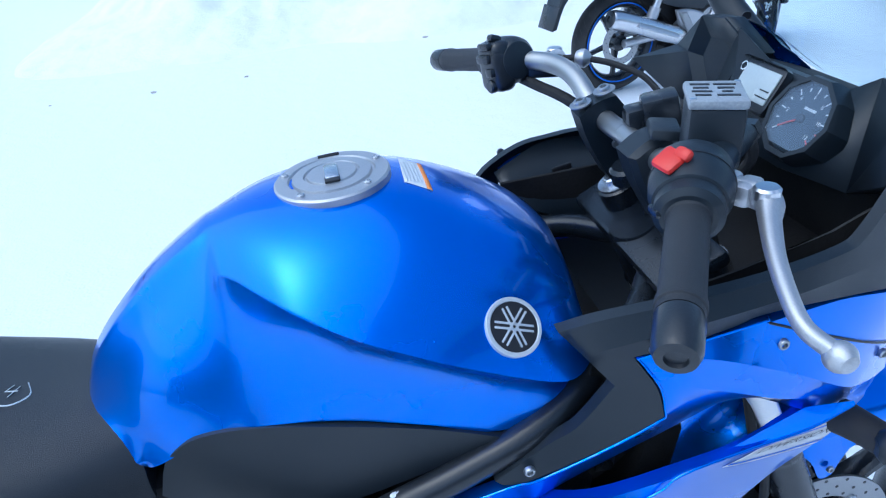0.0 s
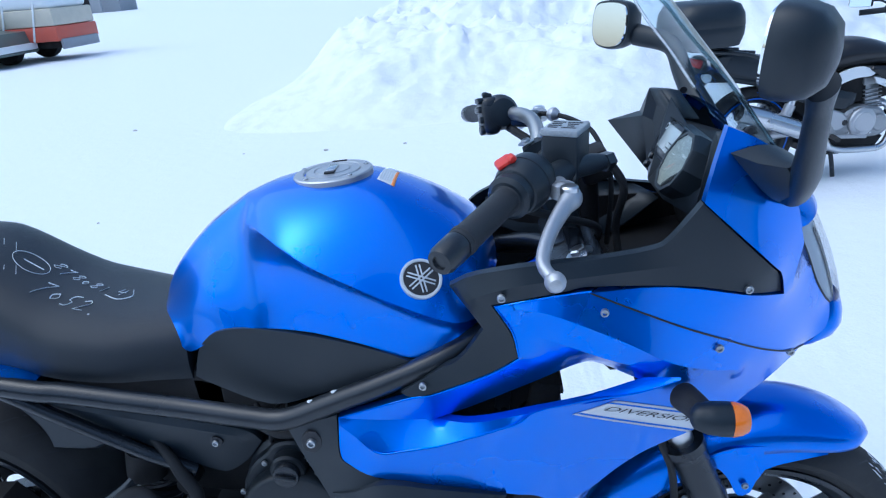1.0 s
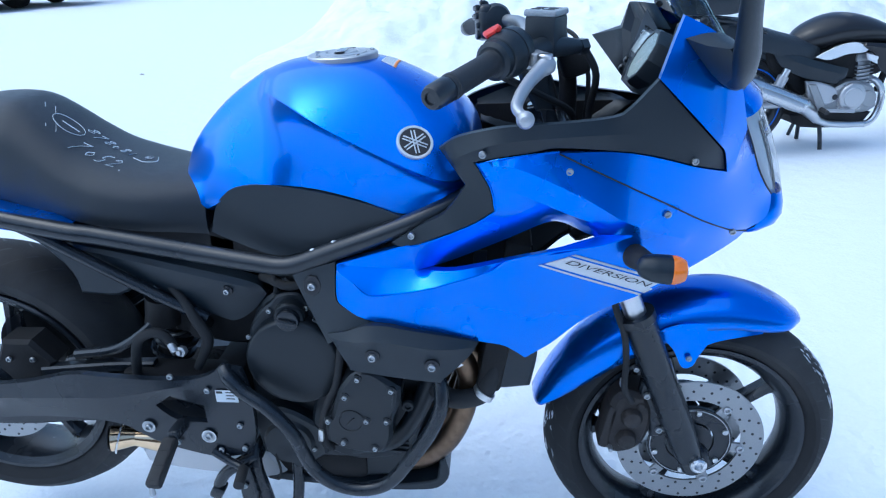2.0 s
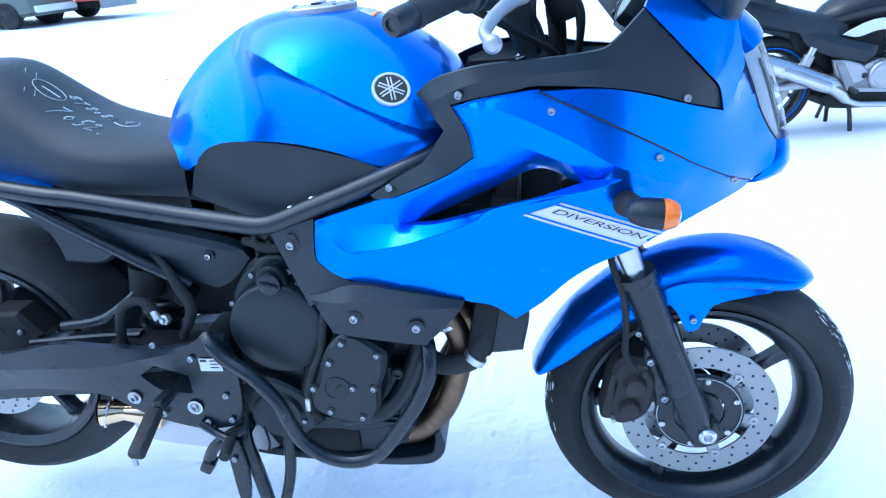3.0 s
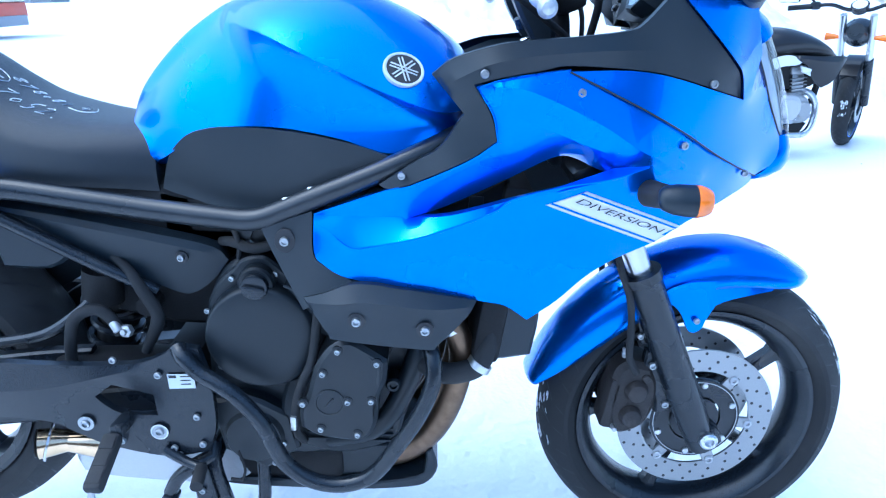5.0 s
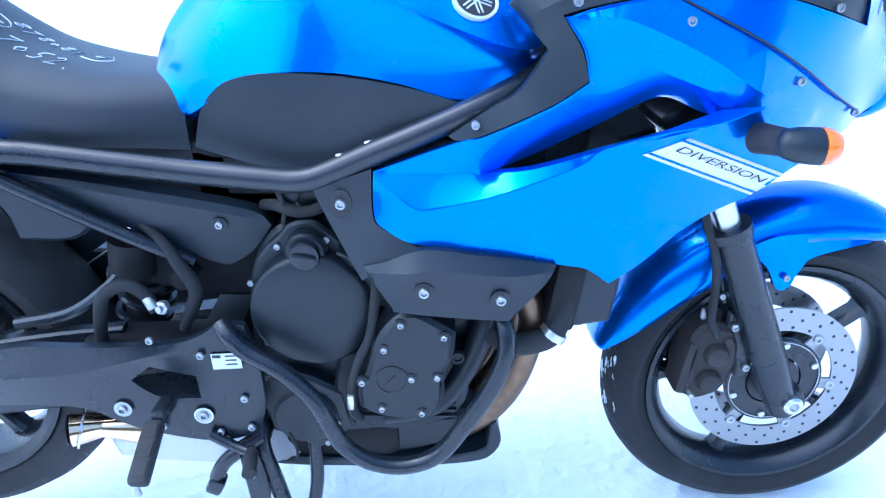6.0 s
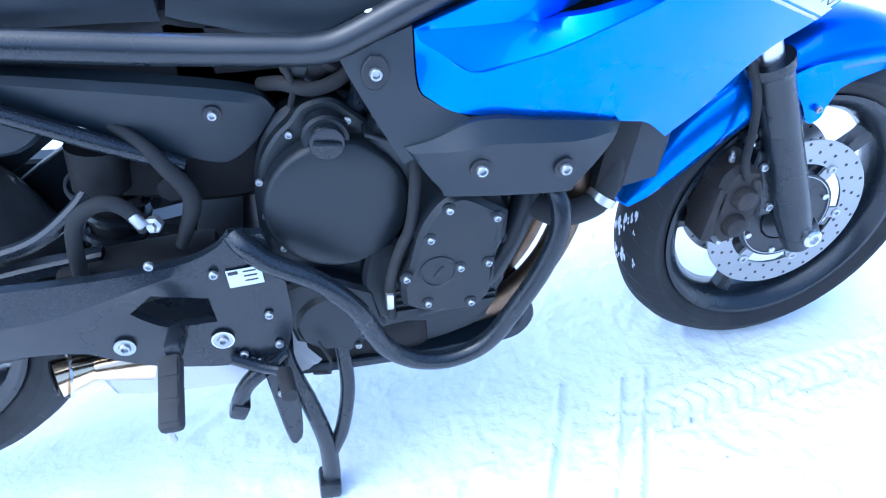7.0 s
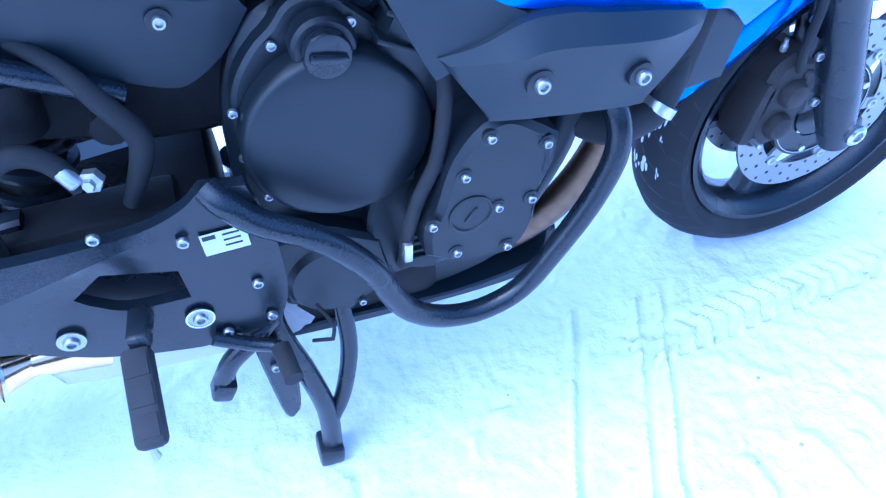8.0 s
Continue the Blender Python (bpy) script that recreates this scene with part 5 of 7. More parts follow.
        lever = part("brake_lever" if s < 0 else "clutch_lever", tube([(1.085, s * .212, 1.106), (1.101, s * .240, 1.104), (1.090, s * .262, 1.098), (1.074, s * .295, 1.088), (1.062, s * .330, 1.077), (1.058, s * .355, 1.068), (1.066, s * .375, 1.061)], [.010, .012, .0085, .0072, .0068, .0068, .007], 14, 5, squash=1.25), ALU, bars, "brushed aluminium lever")
        part("lever_ball", lathe([(.001, -.0115), (.007, -.0095), (.0108, -.004), (.0115, 0), (.0108, .004), (.007, .0095), (.001, .0115)], (1.068, s * .379, 1.059), sides=20), ALU, lever)
        part("pivot_bolt", lathe([(.011, -.002), (.011, .006), (.009, .008), (.003, .0085)], pv + Vector((0, 0, .006)), (0, 0, 1), 24), STEEL, lever)
        if s < 0:
            part("lever_adjuster", block((.030, .018, .020), Matrix.Translation((1.092, -.226, 1.107)) @ pose(0, 0, 0, 0, 0, 30), .005), ALU, lever)
        # riser clamp
        part("bar_riser", plate([(1.058, 1.085), (1.078, 1.099), (1.103, 1.105), (1.118, 1.083), (1.120, 1.049), (1.130, 1.017), (1.128, .999), (1.097, 1.001), (1.071, 1.049)], s * .085, s * .050, .006), BLACK, bars, "black handlebar riser")
        part("riser_post", block((.026, .026, .060), pose(1.122, s * .070, .985, 0, -16, 0), .005), SATIN, bars)
        bolts(bars, BOLT, [(1.103, s * .044, 1.047)], way=(-.2, -1, .2))
        bolts(bars, BOLT_LARGE, [(1.064, s * .062, 1.0965), (1.094, s * .063, 1.108)] if s > 0 else [], way=(-.3, 0, 1))
        axis = Vector((-.42, 0, .907))
        cap = Vector((1.108, .056, .988) if s > 0 else (1.128, -.098, .966))
        part("cap_boss", lathe([(.0005, -.034), (.024, -.034), (.024, -.002), (.021, .0), (.0005, .0)], cap, axis, 28), SATIN, bars)
        nut = lathe([(.021, 0), (.021, .003), (.012, .004)], cap, axis, 28)
        lathe([(.0125, .004), (.0125, .011), (.010, .013), (.003, .013)], cap, axis, 6, bm=nut)
        part("fork_cap", nut, STEEL, bars, "bright fork cap nut")
    part("top_clamp", block((.085, .25, .022), pose(1.122, 0, .952, 0, -25, 0), .008), SATIN, bars)
    # brake fluid reservoir on the right
    res = part("brake_reservoir", block((.048, .056, .058), pose(1.104, -.148, 1.131, 0, 1, -24), .005), BLACK, bars, "black brake fluid reservoir with printed lid")
    lid = part("lid", block((.050, .058, .009), pose(1.104, -.148, 1.1635, 0, 1, -24), .003), LID, res)
    for k in range(4):
        for x0, w in ((-.012, .017 - .004 * (k % 2)), (.009, .019 - .005 * (k % 3))):
            part("lid_print", block((w, .0042, .0006), pose(1.104, -.148, 1.1635, 0, 1, -24) @ Matrix.Translation((x0, .0155 - .0098 * k, .0047)), 0), INK, lid)
    for dx, dy in ((-.021, -.024), (.021, .024)):
        part("lid_screw", lathe([(.003, 0), (.003, .001), (.001, .001)], pose(1.104, -.148, 1.1635, 0, 1, -24) @ Vector((dx, dy, .0042)), (0, 0, 1), 12), STEEL, lid)
    part("master_cylinder", tube([(1.06, -.215, 1.108), (1.10, -.172, 1.116), (1.135, -.142, 1.113), (1.154, -.127, 1.111)], [.014, .016, .014, .011], 16), BLACK, bars)
    part("banjo_bolt", lathe([(.013, -.008), (.013, .008), (.009, .012), (.004, .012)], (1.160, -.122, 1.110), (.7, .7, 0), 6), SATIN, bars)
    part("brake_line", tube([(1.165, -.118, 1.108), (1.19, -.09, 1.06), (1.19, -.03, .98), (1.20, -.05, .90)], .006, 10), RUBBER, bars)
    part("clutch_cable", tube([(1.085, .212, 1.112), (1.121, .190, 1.112), (1.155, .150, 1.106), (1.180, .108, 1.089), (1.196, .05, 1.03), (1.19, .05, .92)], .0042, 10), RUBBER, bars)
    part("cable_adjuster", lathe([(.003, -.011), (.009, -.009), (.0125, -.003), (.0125, .003), (.009, .008), (.004, .012)], (1.119, .191, 1.112), (.8, -.6, .0), 20), ALU, bars)
    part("throttle_cable", tube([(1.035, -.215, 1.085), (1.10, -.14, 1.04), (1.16, -.06, .99), (1.15, 0, .92)], .0055, 10), RUBBER, bars)
    part("wire_loom", tube([(1.032, .226, 1.094), (1.052, .192, 1.086), (1.082, .130, 1.074), (1.125, .07, 1.03), (1.15, .02, .93)], .0075, 10), RUBBER, bars)
    part("ignition_lock", lathe([(.020, 0), (.020, .016), (.016, .02), (.004, .02)], (1.10, 0, 1.02), (-.3, 0, 1), 24), SATIN, bars)
    part("wiring_hose", tube([(1.155, .07, 1.06), (1.16, .05, 1.02), (1.16, .04, .95)], .016, 12), DARK, bars)
    part("relay_box", block((.05, .06, .05), pose(1.165, .03, 1.065, 0, -20, 0), .01), DARK, bars)
    part("connector_block", block((.040, .036, .034), pose(1.128, -.010, 1.104, 0, -12, -20), .005), SATIN, bars, "black plug block behind the clamps")
    part("connector_block", block((.026, .030, .046), pose(1.106, .000, 1.085, 0, -8, -10), .006), SATIN, bars)
    part("wire_boot", tube([(1.112, -.012, 1.078), (1.114, -.008, 1.052), (1.122, .0, 1.02), (1.13, .0, .97)], [.012, .010, .009, .008], 12), RUBBER, bars)
    part("clamp_cap", block((.030, .040, .012), pose(1.092, -.085, 1.112, 0, 4, -20), .004), BLACK, bars)


handlebar()


# ---- cockpit ----
dash = new("cockpit")
dash.parent = bike


def cockpit():
    # shroud of flat facets round the instruments: (left/right mirrored) outer rim to inner rim
    face = Vector((-.86, 0, .51)).normalized()
    for s in (-1, 1):
        # wing of two facets beside the instruments, with a thick folded rim
        inner, low = (1.304, s * .120, 1.140), (1.276, s * .138, 1.028)
        if s > 0:
            tip, notch, top, inner, low = (1.228, .264, 1.078), (1.277, .222, 1.099), (1.283, .175, 1.150), (1.314, .098, 1.112), (1.279, .150, 1.010)
        else:
            tip, notch, top = (1.268, -.198, 1.066), (1.288, -.172, 1.110), (1.302, -.154, 1.148)
        bm = bmesh.new()
        if s < 0:
            v = [bm.verts.new(q) for q in (tip, notch, top, inner, low)]
            hub = bm.verts.new((1.306, -.160, 1.095))
            bm.faces.new((v[0], v[1], v[4]))
            for a, b in ((1, 2), (2, 3), (3, 4), (4, 1)):
                bm.faces.new((v[a], v[b], hub))
            rim_pts = [Vector(q) for q in (low, tip, notch, top, inner)]
        else:
            # flat blade, and beside it a six-sided dish with a blunt peak
            peak, corner = (1.291, .137, 1.152), (1.276, .192, 1.099)
            v = [bm.verts.new(q) for q in (tip, notch, corner, low)]
            peak_vert = bm.verts.new(top)
            bm.faces.new((v[0], v[1], v[2]))
            bm.faces.new((v[0], v[2], v[3]))
            bm.faces.new((v[1], peak_vert, v[2]))
            dish = [v[2], peak_vert, bm.verts.new(peak), bm.verts.new(inner), bm.verts.new((1.300, .118, 1.058)), v[3]]
            mid = Vector((1.294, .150, 1.092))
            floor_ring = [bm.verts.new(mid.lerp(q.co, .55) + Vector((.006, .003, -.002))) for q in dish]
            for k in range(6):
                bm.faces.new((dish[k], dish[(k + 1) % 6], floor_ring[(k + 1) % 6], floor_ring[k]))
            bm.faces.new(floor_ring)
            rim_pts = [Vector(q) for q in (low, tip, notch, top, peak, inner)]
        ob = part("shroud_wing", bm, BLACK, dash, "faceted black dash shroud", 8)
        ob.modifiers.new("thickness", "SOLIDIFY").thickness = .004
        rim = loft(bmesh.new(), [rim_pts, [q + Vector((.030, s * .004, -.004)) for q in rim_pts]], closed=False)
        ob = part("shroud_edge", rim, BLACK, dash)
        ob.modifiers.new("thickness", "SOLIDIFY").thickness = .003
        # added lining, recess shade in its colour, that closes the gap between the instruments and the fairing
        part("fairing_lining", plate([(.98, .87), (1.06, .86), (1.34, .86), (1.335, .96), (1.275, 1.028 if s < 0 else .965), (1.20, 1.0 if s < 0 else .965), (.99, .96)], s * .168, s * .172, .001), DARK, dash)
    # panel under the instruments, and the dark deck that runs forward to the screen
    panel = loft(bmesh.new(), [[Vector((1.276, -.138, 1.028)), Vector((1.256, -.05, 1.026)), Vector((1.256, .05, 1.026)), Vector((1.276, .138, 1.028))],
                               [Vector((1.304, -.120, 1.140)), Vector((1.318, -.05, 1.10)), Vector((1.318, .05, 1.10)), Vector((1.304, .120, 1.140))]], closed=False)
    ob = part("instrument_panel", panel, BLACK, dash, "faceted black dash panel", 8)
    ob.modifiers.new("thickness", "SOLIDIFY").thickness = .003
    part("front_deck", block((.105, .24, .006), pose(1.368, 0, 1.086, 0, 20, 0), .002), DARK, dash)
    part("dash_floor", block((.20, .33, .008), pose(1.24, 0, .90, 0, -12, 0), .002), DARK, dash)
    for s in (-1, 1):
        # tray between shroud and inner panel
        bm = bmesh.new()
        dz = .024 if s > 0 else 0
        top = spline([(.99, s * .205, .985 - dz), (1.08, s * .232, 1.010 - dz), (1.20, s * .224, 1.02 if s < 0 else .975), (1.265, s * .206, 1.065 if s < 0 else .970)], 4)
        low = spline([(1.00, s * .150, .93), (1.08, s * .150, .90), (1.20, s * .140, .90), (1.29, s * .12, .97)], 4)
        loft(bm, [top, [a.lerp(b, .5) + Vector((0, s * .012, 0)) for a, b in zip(top, low)], low], closed=False)
        ob = part("inner_tray", bm, BLACK, dash, "black inner fairing lining", 40)
        ob.modifiers.new("thickness", "SOLIDIFY").thickness = .003
        for x, z, a in ((1.09, .955, 20), (1.16, .955, 20)):
            part("lining_slot", block((.030, .004, .010), pose(x, s * .195, z, 0, a - 30, 0), .002), INK, dash)
    part("front_bulkhead", block((.02, .30, .22), pose(1.335, 0, .93, 0, -15, 0), .01), DARK, dash)
    part("headlight_shell", block((.12, .20, .16), pose(1.40, 0, .90, 0, -20, 0), .03), DARK, dash)
    # instruments
    up, right = Vector((.51, 0, .86)), Vector((0, -1, 0))
    m = Matrix.Identity(4)
    for i, col in enumerate((right, up, face)):
        for j in range(3):
            m[j][i] = col[j]
    m = Matrix.Translation((1.294, .002, 1.076)) @ m

    def slab(w, h, d, x, y, z, mat, name, parent, bevel=.004, label=""):
        return part(name, block((w, h, d), m @ Matrix.Translation((x, y, z)), bevel), mat, parent, label)
    body = slab(.150, .078, .050, -.012, .002, -.018, BLACK, "instrument_body", dash, .016, "black instrument pod")
    lcd = slab(.088, .060, .006, -.050, .006, .013, SATIN, "lcd_bezel", body, .008)
    slab(.066, .040, .003, -.046, .008, .0165, LCD, "lcd_display", lcd, .002, "grey digital display")
    for k, (w, x, y) in enumerate(((.016, -.024, -.004), (.002, -.034, -.004), (.002, -.014, -.004), (.016, -.024, .004))):
        slab(w, .0016, .0008, x, y, .0184, INK, "display_segment", lcd, 0)
    c = m @ Vector((.056, -.006, .012))
    tach = part("tachometer", lathe([(.050, -.040), (.050, .010), (.047, .017), (.0415, .017), (.040, .009), (.0005, .008)], c, face, 10), BLACK, body, "round tachometer with black rim")
    part("dial_face", lathe([(.0400, .0085), (.0400, .0098), (.0005, .0098)], c, face, 40), DIAL, tach)
    dm = Matrix.Translation(c) @ m.to_3x3().to_4x4()
    for k in range(13):
        a = radians(215 - 21 * k)
        part("dial_mark", block((.007 if k % 2 == 0 else .004, .0014, .0006), dm @ Matrix.Translation((.033 * math.cos(a), .033 * math.sin(a), .0106)) @ Matrix.Rotation(a, 4, "Z"), 0), WHITE if k < 11 else RED, tach)
        if k % 2 == 0:
            txt = bpy.data.curves.new("dial_number", "FONT")
            txt.body, txt.size, txt.align_x, txt.align_y = str(k), .0068, "CENTER", "CENTER"
            txt.materials.append(WHITE)
            o = new("dial_number", txt)
            o.parent = tach
            o.matrix_local = dm @ Matrix.Translation((.0255 * math.cos(a), .0255 * math.sin(a), .0104))
    part("needle", block((.030, .0018, .0012), dm @ Matrix.Rotation(radians(215), 4, "Z") @ Matrix.Translation((.014, 0, .0118)), 0), RED, tach)
    part("needle_hub", lathe([(.005, .0095), (.005, .013), (.004, .0136), (.0004, .0136)], c, face, 16), SATIN, tach)
    part("badge_bar", block((.018, .003, .0006), dm @ Matrix.Translation((.004, .012, .0101)), 0), WHITE, tach)
    part("dial_glass", lathe([(.0410, .0150), (.0410, .0162), (.0005, .0162)], c, face, 40), DIALGLASS, tach, "clear dial glass")
    for k in range(2):
        part("button", lathe([(.006, 0), (.006, .006), (.004, .008), (.0004, .008)], m @ Vector((-.082, -.030 - .016 * k, .010)), face, 14), SATIN, body)
    part("ring_emblem", lathe([(.006, .0165), (.006, .0175), (.0045, .0175), (.0045, .0165)], m @ Vector((-.083, .022, 0)), face, 18, True), SILVER, body)


cockpit()


def windscreen():
    # rows from the base to the top: x, z, half width, bow
    st = [(1.438, 1.048, .128, .070, .062), (1.425, 1.068, .148, .060, .056), (1.388, 1.125, .145, .056, .045), (1.350, 1.185, .132, .050, .030), (1.300, 1.252, .116, .040, .012), (1.266, 1.296, .103, .030, .002), (1.254, 1.311, .094, .026, -.003), (1.247, 1.319, .076, .020, -.004), (1.243, 1.323, .045, .008, -.002)]
    rings = []
    for x, z, w, bow, rise in st:
        rings.append([Vector((x - bow * s * s, w * s, z + rise * s * s)) for s in np.linspace(-1, 1, 21).tolist()])
    lines = [spline([r[i] for r in rings], 4) for i in range(21)]
    rows = [[ln[j] for ln in lines] for j in range(len(lines[0]))]
    ob = part("windscreen", loft(bmesh.new(), rows, closed=False), SCREEN, bike, "clear smoke-tinted windscreen", 60)
    ob.modifiers.new("thickness", "SOLIDIFY").thickness = .003
    ob.visible_shadow = False
    edge = [r[0] for r in rows] + rows[-1][1:-1] + [r[-1] for r in rows[::-1]]
    part("screen_edge", tube([tuple(q) for q in edge[::2]], .0022, 8, 2), bpy.data.materials["clear_edge"], ob, "polished screen edge")
    for s in (-1, 1):
        part("screen_screw", lathe([(.006, 0), (.006, .003), (.004, .0045), (.001, .0045)], (1.330, s * .151, 1.146), (.25, s, .15), 16), INK, ob)


edge_mat = glass("clear_edge", (0.75, 0.85, 0.88), 0.1, 0.85)
windscreen()


def mirror(s):
    mi = new("mirror")
    mi.parent = bike
    mi["label"] = "black plastic rear view mirror on a thick stem"
    base = [(1.300, s * .180, 1.127), (1.335, s * .176, 1.134), (1.366, s * .170, 1.126), (1.402, s * .150, 1.094), (1.408, s * .135, 1.044), (1.380, s * .165, 1.050), (1.342, s * .188, 1.076)]
    c = Vector((1.378, s * .196, 1.090))
    bm = bmesh.new()
    loft(bm, [[Vector(q) for q in spline(base, 3, True, 80)], [Vector(q).lerp(c, .30) + Vector((0, s * .022, .004)) for q in spline(base, 3, True, 80)], [Vector(q).lerp(c, .68) + Vector((-.004, s * .036, .016)) for q in spline(base, 3, True, 80)]])
    part("mirror_base", bm, BLACK, mi)
    part("mirror_stem", tube([(1.385, s * .178, 1.075), (1.376, s * .215, 1.105), (1.358, s * .262, 1.155), (1.343, s * .300, 1.202), (1.334 if s < 0 else 1.290, s * (.322 if s < 0 else .350), 1.228 if s < 0 else 1.220)], [.026, .024, .019, .017, .020], 16, 4, squash=.7), BLACK, mi)
    hc = Vector((1.280, s * .338, 1.268)) if s < 0 else Vector((1.246, .372, 1.238))
    turn = pose(0, 0, 0, 0, 6, s * 33)
    outline = [(-.056, .010), (-.052, .038), (-.030, .050), (.012, .052), (.046, .046), (.058, .02), (.056, -.022), (.038, -.044), (.0, -.050), (-.034, -.043), (-.052, -.022)]
    rim_pts = spline([(a, b, 0) for a, b in outline], 4, True, 80)
    rows = []
    for k, dep in ((.86, 0.0), (.89, .008), (.87, .020), (.78, .036), (.55, .048), (.18, .053)):
        rows.append([hc + turn @ Vector((dep, q.x * k * s, q.y * k)) for q in rim_pts])
    part("mirror_housing", loft(bmesh.new(), rows), BLACK, mi)
    glass_rows = [[hc + turn @ Vector((-.001, q.x * .80 * s, q.y * .80)) for q in rim_pts], [hc + turn @ Vector((-.0035, q.x * .785 * s, q.y * .785)) for q in rim_pts]]
    part("mirror_glass", loft(bmesh.new(), glass_rows), MIRROR, mi, "mirror glass", 60)


mirror(-1)
mirror(1)


def blinker(s):
    b = part("indicator", tube([(1.244, s * .277, .8140), (1.250, s * .279, .814), (1.266, s * .281, .812), (1.281, s * .281, .810), (1.292, s * .281, .809)], [.009, .017, .0215, .0225, .0225], 20, 3, squash=.9), BLACK, bike, "black indicator with amber lens on a rubber stalk")
    part("stalk", tube([(1.250, s * .220, .803), (1.257, s * .246, .807), (1.262, s * .276, .812)], [.020, .018, .017], 16), RUBBER, b)
    part("amber_lens", lathe([(.0220, -.001), (.0225, .004), (.0205, .013), (.0165, .020), (.0075, .024), (.0005, .025)], Vector((1.292, s * .281, .809)), (1, 0, -.08), 24), AMBER, b, "amber indicator lens")


blinker(-1)
blinker(1)


# ---- markings ----
def on_surface(ob, points, way, lift=.0012):
    """Lays points onto a part along a direction."""
    dg = bpy.context.evaluated_depsgraph_get()
    ev = ob.evaluated_get(dg)
    out = []
    for q in points:
        hit, place, nrm, _ = ev.ray_cast(Vector(q) - Vector(way) * .3, Vector(way))
        out.append(place - Vector(way) * lift if hit else Vector(q))
    return out


def decal_sheet(ob, corners, way, nu, nv, lift, mat, name, parent, label=""):
    """A thin print that follows the panel: corners lower left, lower right, upper right, upper left."""
    a, b, c, d = (Vector(q) for q in corners)
    grid = [[a.lerp(b, u).lerp(d.lerp(c, u), v) for u in np.linspace(0, 1, nu).tolist()] for v in np.linspace(0, 1, nv).tolist()]
    bm = bmesh.new()
    loft(bm, [on_surface(ob, row, way, lift) for row in grid], closed=False)
    o = part(name, bm, mat, parent, label, 60)
    o.modifiers.new("thickness", "SOLIDIFY").thickness = .0004
    return o


def lettered(text, ob, left, right, height, way, lift, mat, name, parent, slant=.25):
    """Words in the built-in font bent onto a panel along the line from left to right."""
    cu = bpy.data.curves.new(name, "FONT")
    cu.body, cu.size, cu.shear, cu.offset = text, 1.0, slant, -.006
    tmp = new("tmp", cu)
    me = bpy.data.meshes.new_from_object(tmp.evaluated_get(bpy.context.evaluated_depsgraph_get()))
    bpy.data.objects.remove(tmp)
    bm = bmesh.new()
    bm.from_mesh(me)
    bmesh.ops.subdivide_edges(bm, edges=[e for e in bm.edges if e.calc_length() > .2], cuts=2)
    xs = [v.co.x for v in bm.verts]
    lo, hi = min(xs), max(xs)
    left, right, height = Vector(left), Vector(right), Vector(height)
    pts = [left.lerp(right, (v.co.x - lo) / (hi - lo)) + height * (v.co.y / .73) for v in bm.verts]
    for v, q in zip(bm.verts, on_surface(ob, pts, way, lift)):
        v.co = q
    return part(name, bm, mat, parent, "", 60)


IN = (0, 1, 0)
band = decal_sheet(side_panel, [(1.099, -.25, .795), (1.274, -.17, .7095), (1.320, -.17, .7345), (1.156, -.25, .8125)], IN, 26, 8, .0010, BAND, "name_band", side_panel, "silver name band")
for lo, hi in ((.10, .17), (.83, .90)):
    A, B, C, D = (Vector(q) for q in ((1.099, -.25, .795), (1.274, -.17, .7095), (1.320, -.17, .7345), (1.156, -.25, .8125)))
    decal_sheet(side_panel, [A.lerp(D, lo), B.lerp(C, lo), B.lerp(C, hi), A.lerp(D, hi)], IN, 26, 2, .0018, BLUE, "band_line", band)
lettered("DIVERSION", side_panel, (1.141, -.25, .7962), (1.288, -.17, .7252), (.0062, 0, .0082), IN, .0019, INK, "name_letters", band, .3)

# round tank badge: silver ring, dark field, three crossed bars
bc, bn = Vector((.904, -.176, .9745)), Vector((.06, -.90, .44)).normalized()
bc, east, north = on_surface(tank, [bc, bc + Vector((.02, 0, 0)), bc + Vector((0, 0, .02))], (0, 1, 0), .0012)
bn = (east - bc).cross(north - bc).normalized()
badge = part("tank_badge", lathe([(.0295, -.004), (.0295, .0008), (.0288, .0018), (.0258, .0018), (.025, .0010), (.0004, .0010)], bc, bn, 48), SILVER, tank, "round silver and black tank badge")
part("badge_field", lathe([(.0248, .0010), (.0248, .0013), (.0004, .0013)], bc, bn, 40), INK, badge)
bmx = Matrix.Translation(bc) @ frame_of(bn)
for k in range(3):
    for off in (-.0026, .0026):
        part("badge_bar", block((.041, .0022, .0012), bmx @ Matrix.Rotation(radians(30 + 60 * k), 4, "Z") @ Matrix.Translation((0, off, .0014)), .0003), SILVER, badge)

# caution sticker on the tank
DOWN = (0, 0, -1)
st = decal_sheet(tank, [(.834, -.028, 1.2), (.861, -.040, 1.2), (.861, .030, 1.2), (.838, .048, 1.2)], DOWN, 8, 10, .0008, PALE, "caution_sticker", tank, "pale caution sticker with orange edge")
decal_sheet(tank, [(.856, -.038, 1.2), (.861, -.040, 1.2), (.861, .030, 1.2), (.857, .032, 1.2)], DOWN, 3, 10, .0013, ORANGE, "sticker_band", st)
for k in range(5):
    decal_sheet(tank, [(.837 + .0036 * k, -.026, 1.2), (.8385 + .0036 * k, -.026, 1.2), (.8385 + .0036 * k, .030, 1.2), (.837 + .0036 * k, .030, 1.2)], DOWN, 2, 8, .0013, SILVER, "sticker_text", st)


def marker(strokes, name):
    """Paint-marker strokes laid on the seat."""
    for stroke in strokes:
        pts = on_surface(seat_part, [Vector((x, y, 1.2)) for x, y in spline_flat(stroke)], DOWN, .0004)
        part(name, tube([tuple(q) for q in pts], .0010, 6, 1, squash=.5), CHALK, seat_part, "white paint marker stroke")


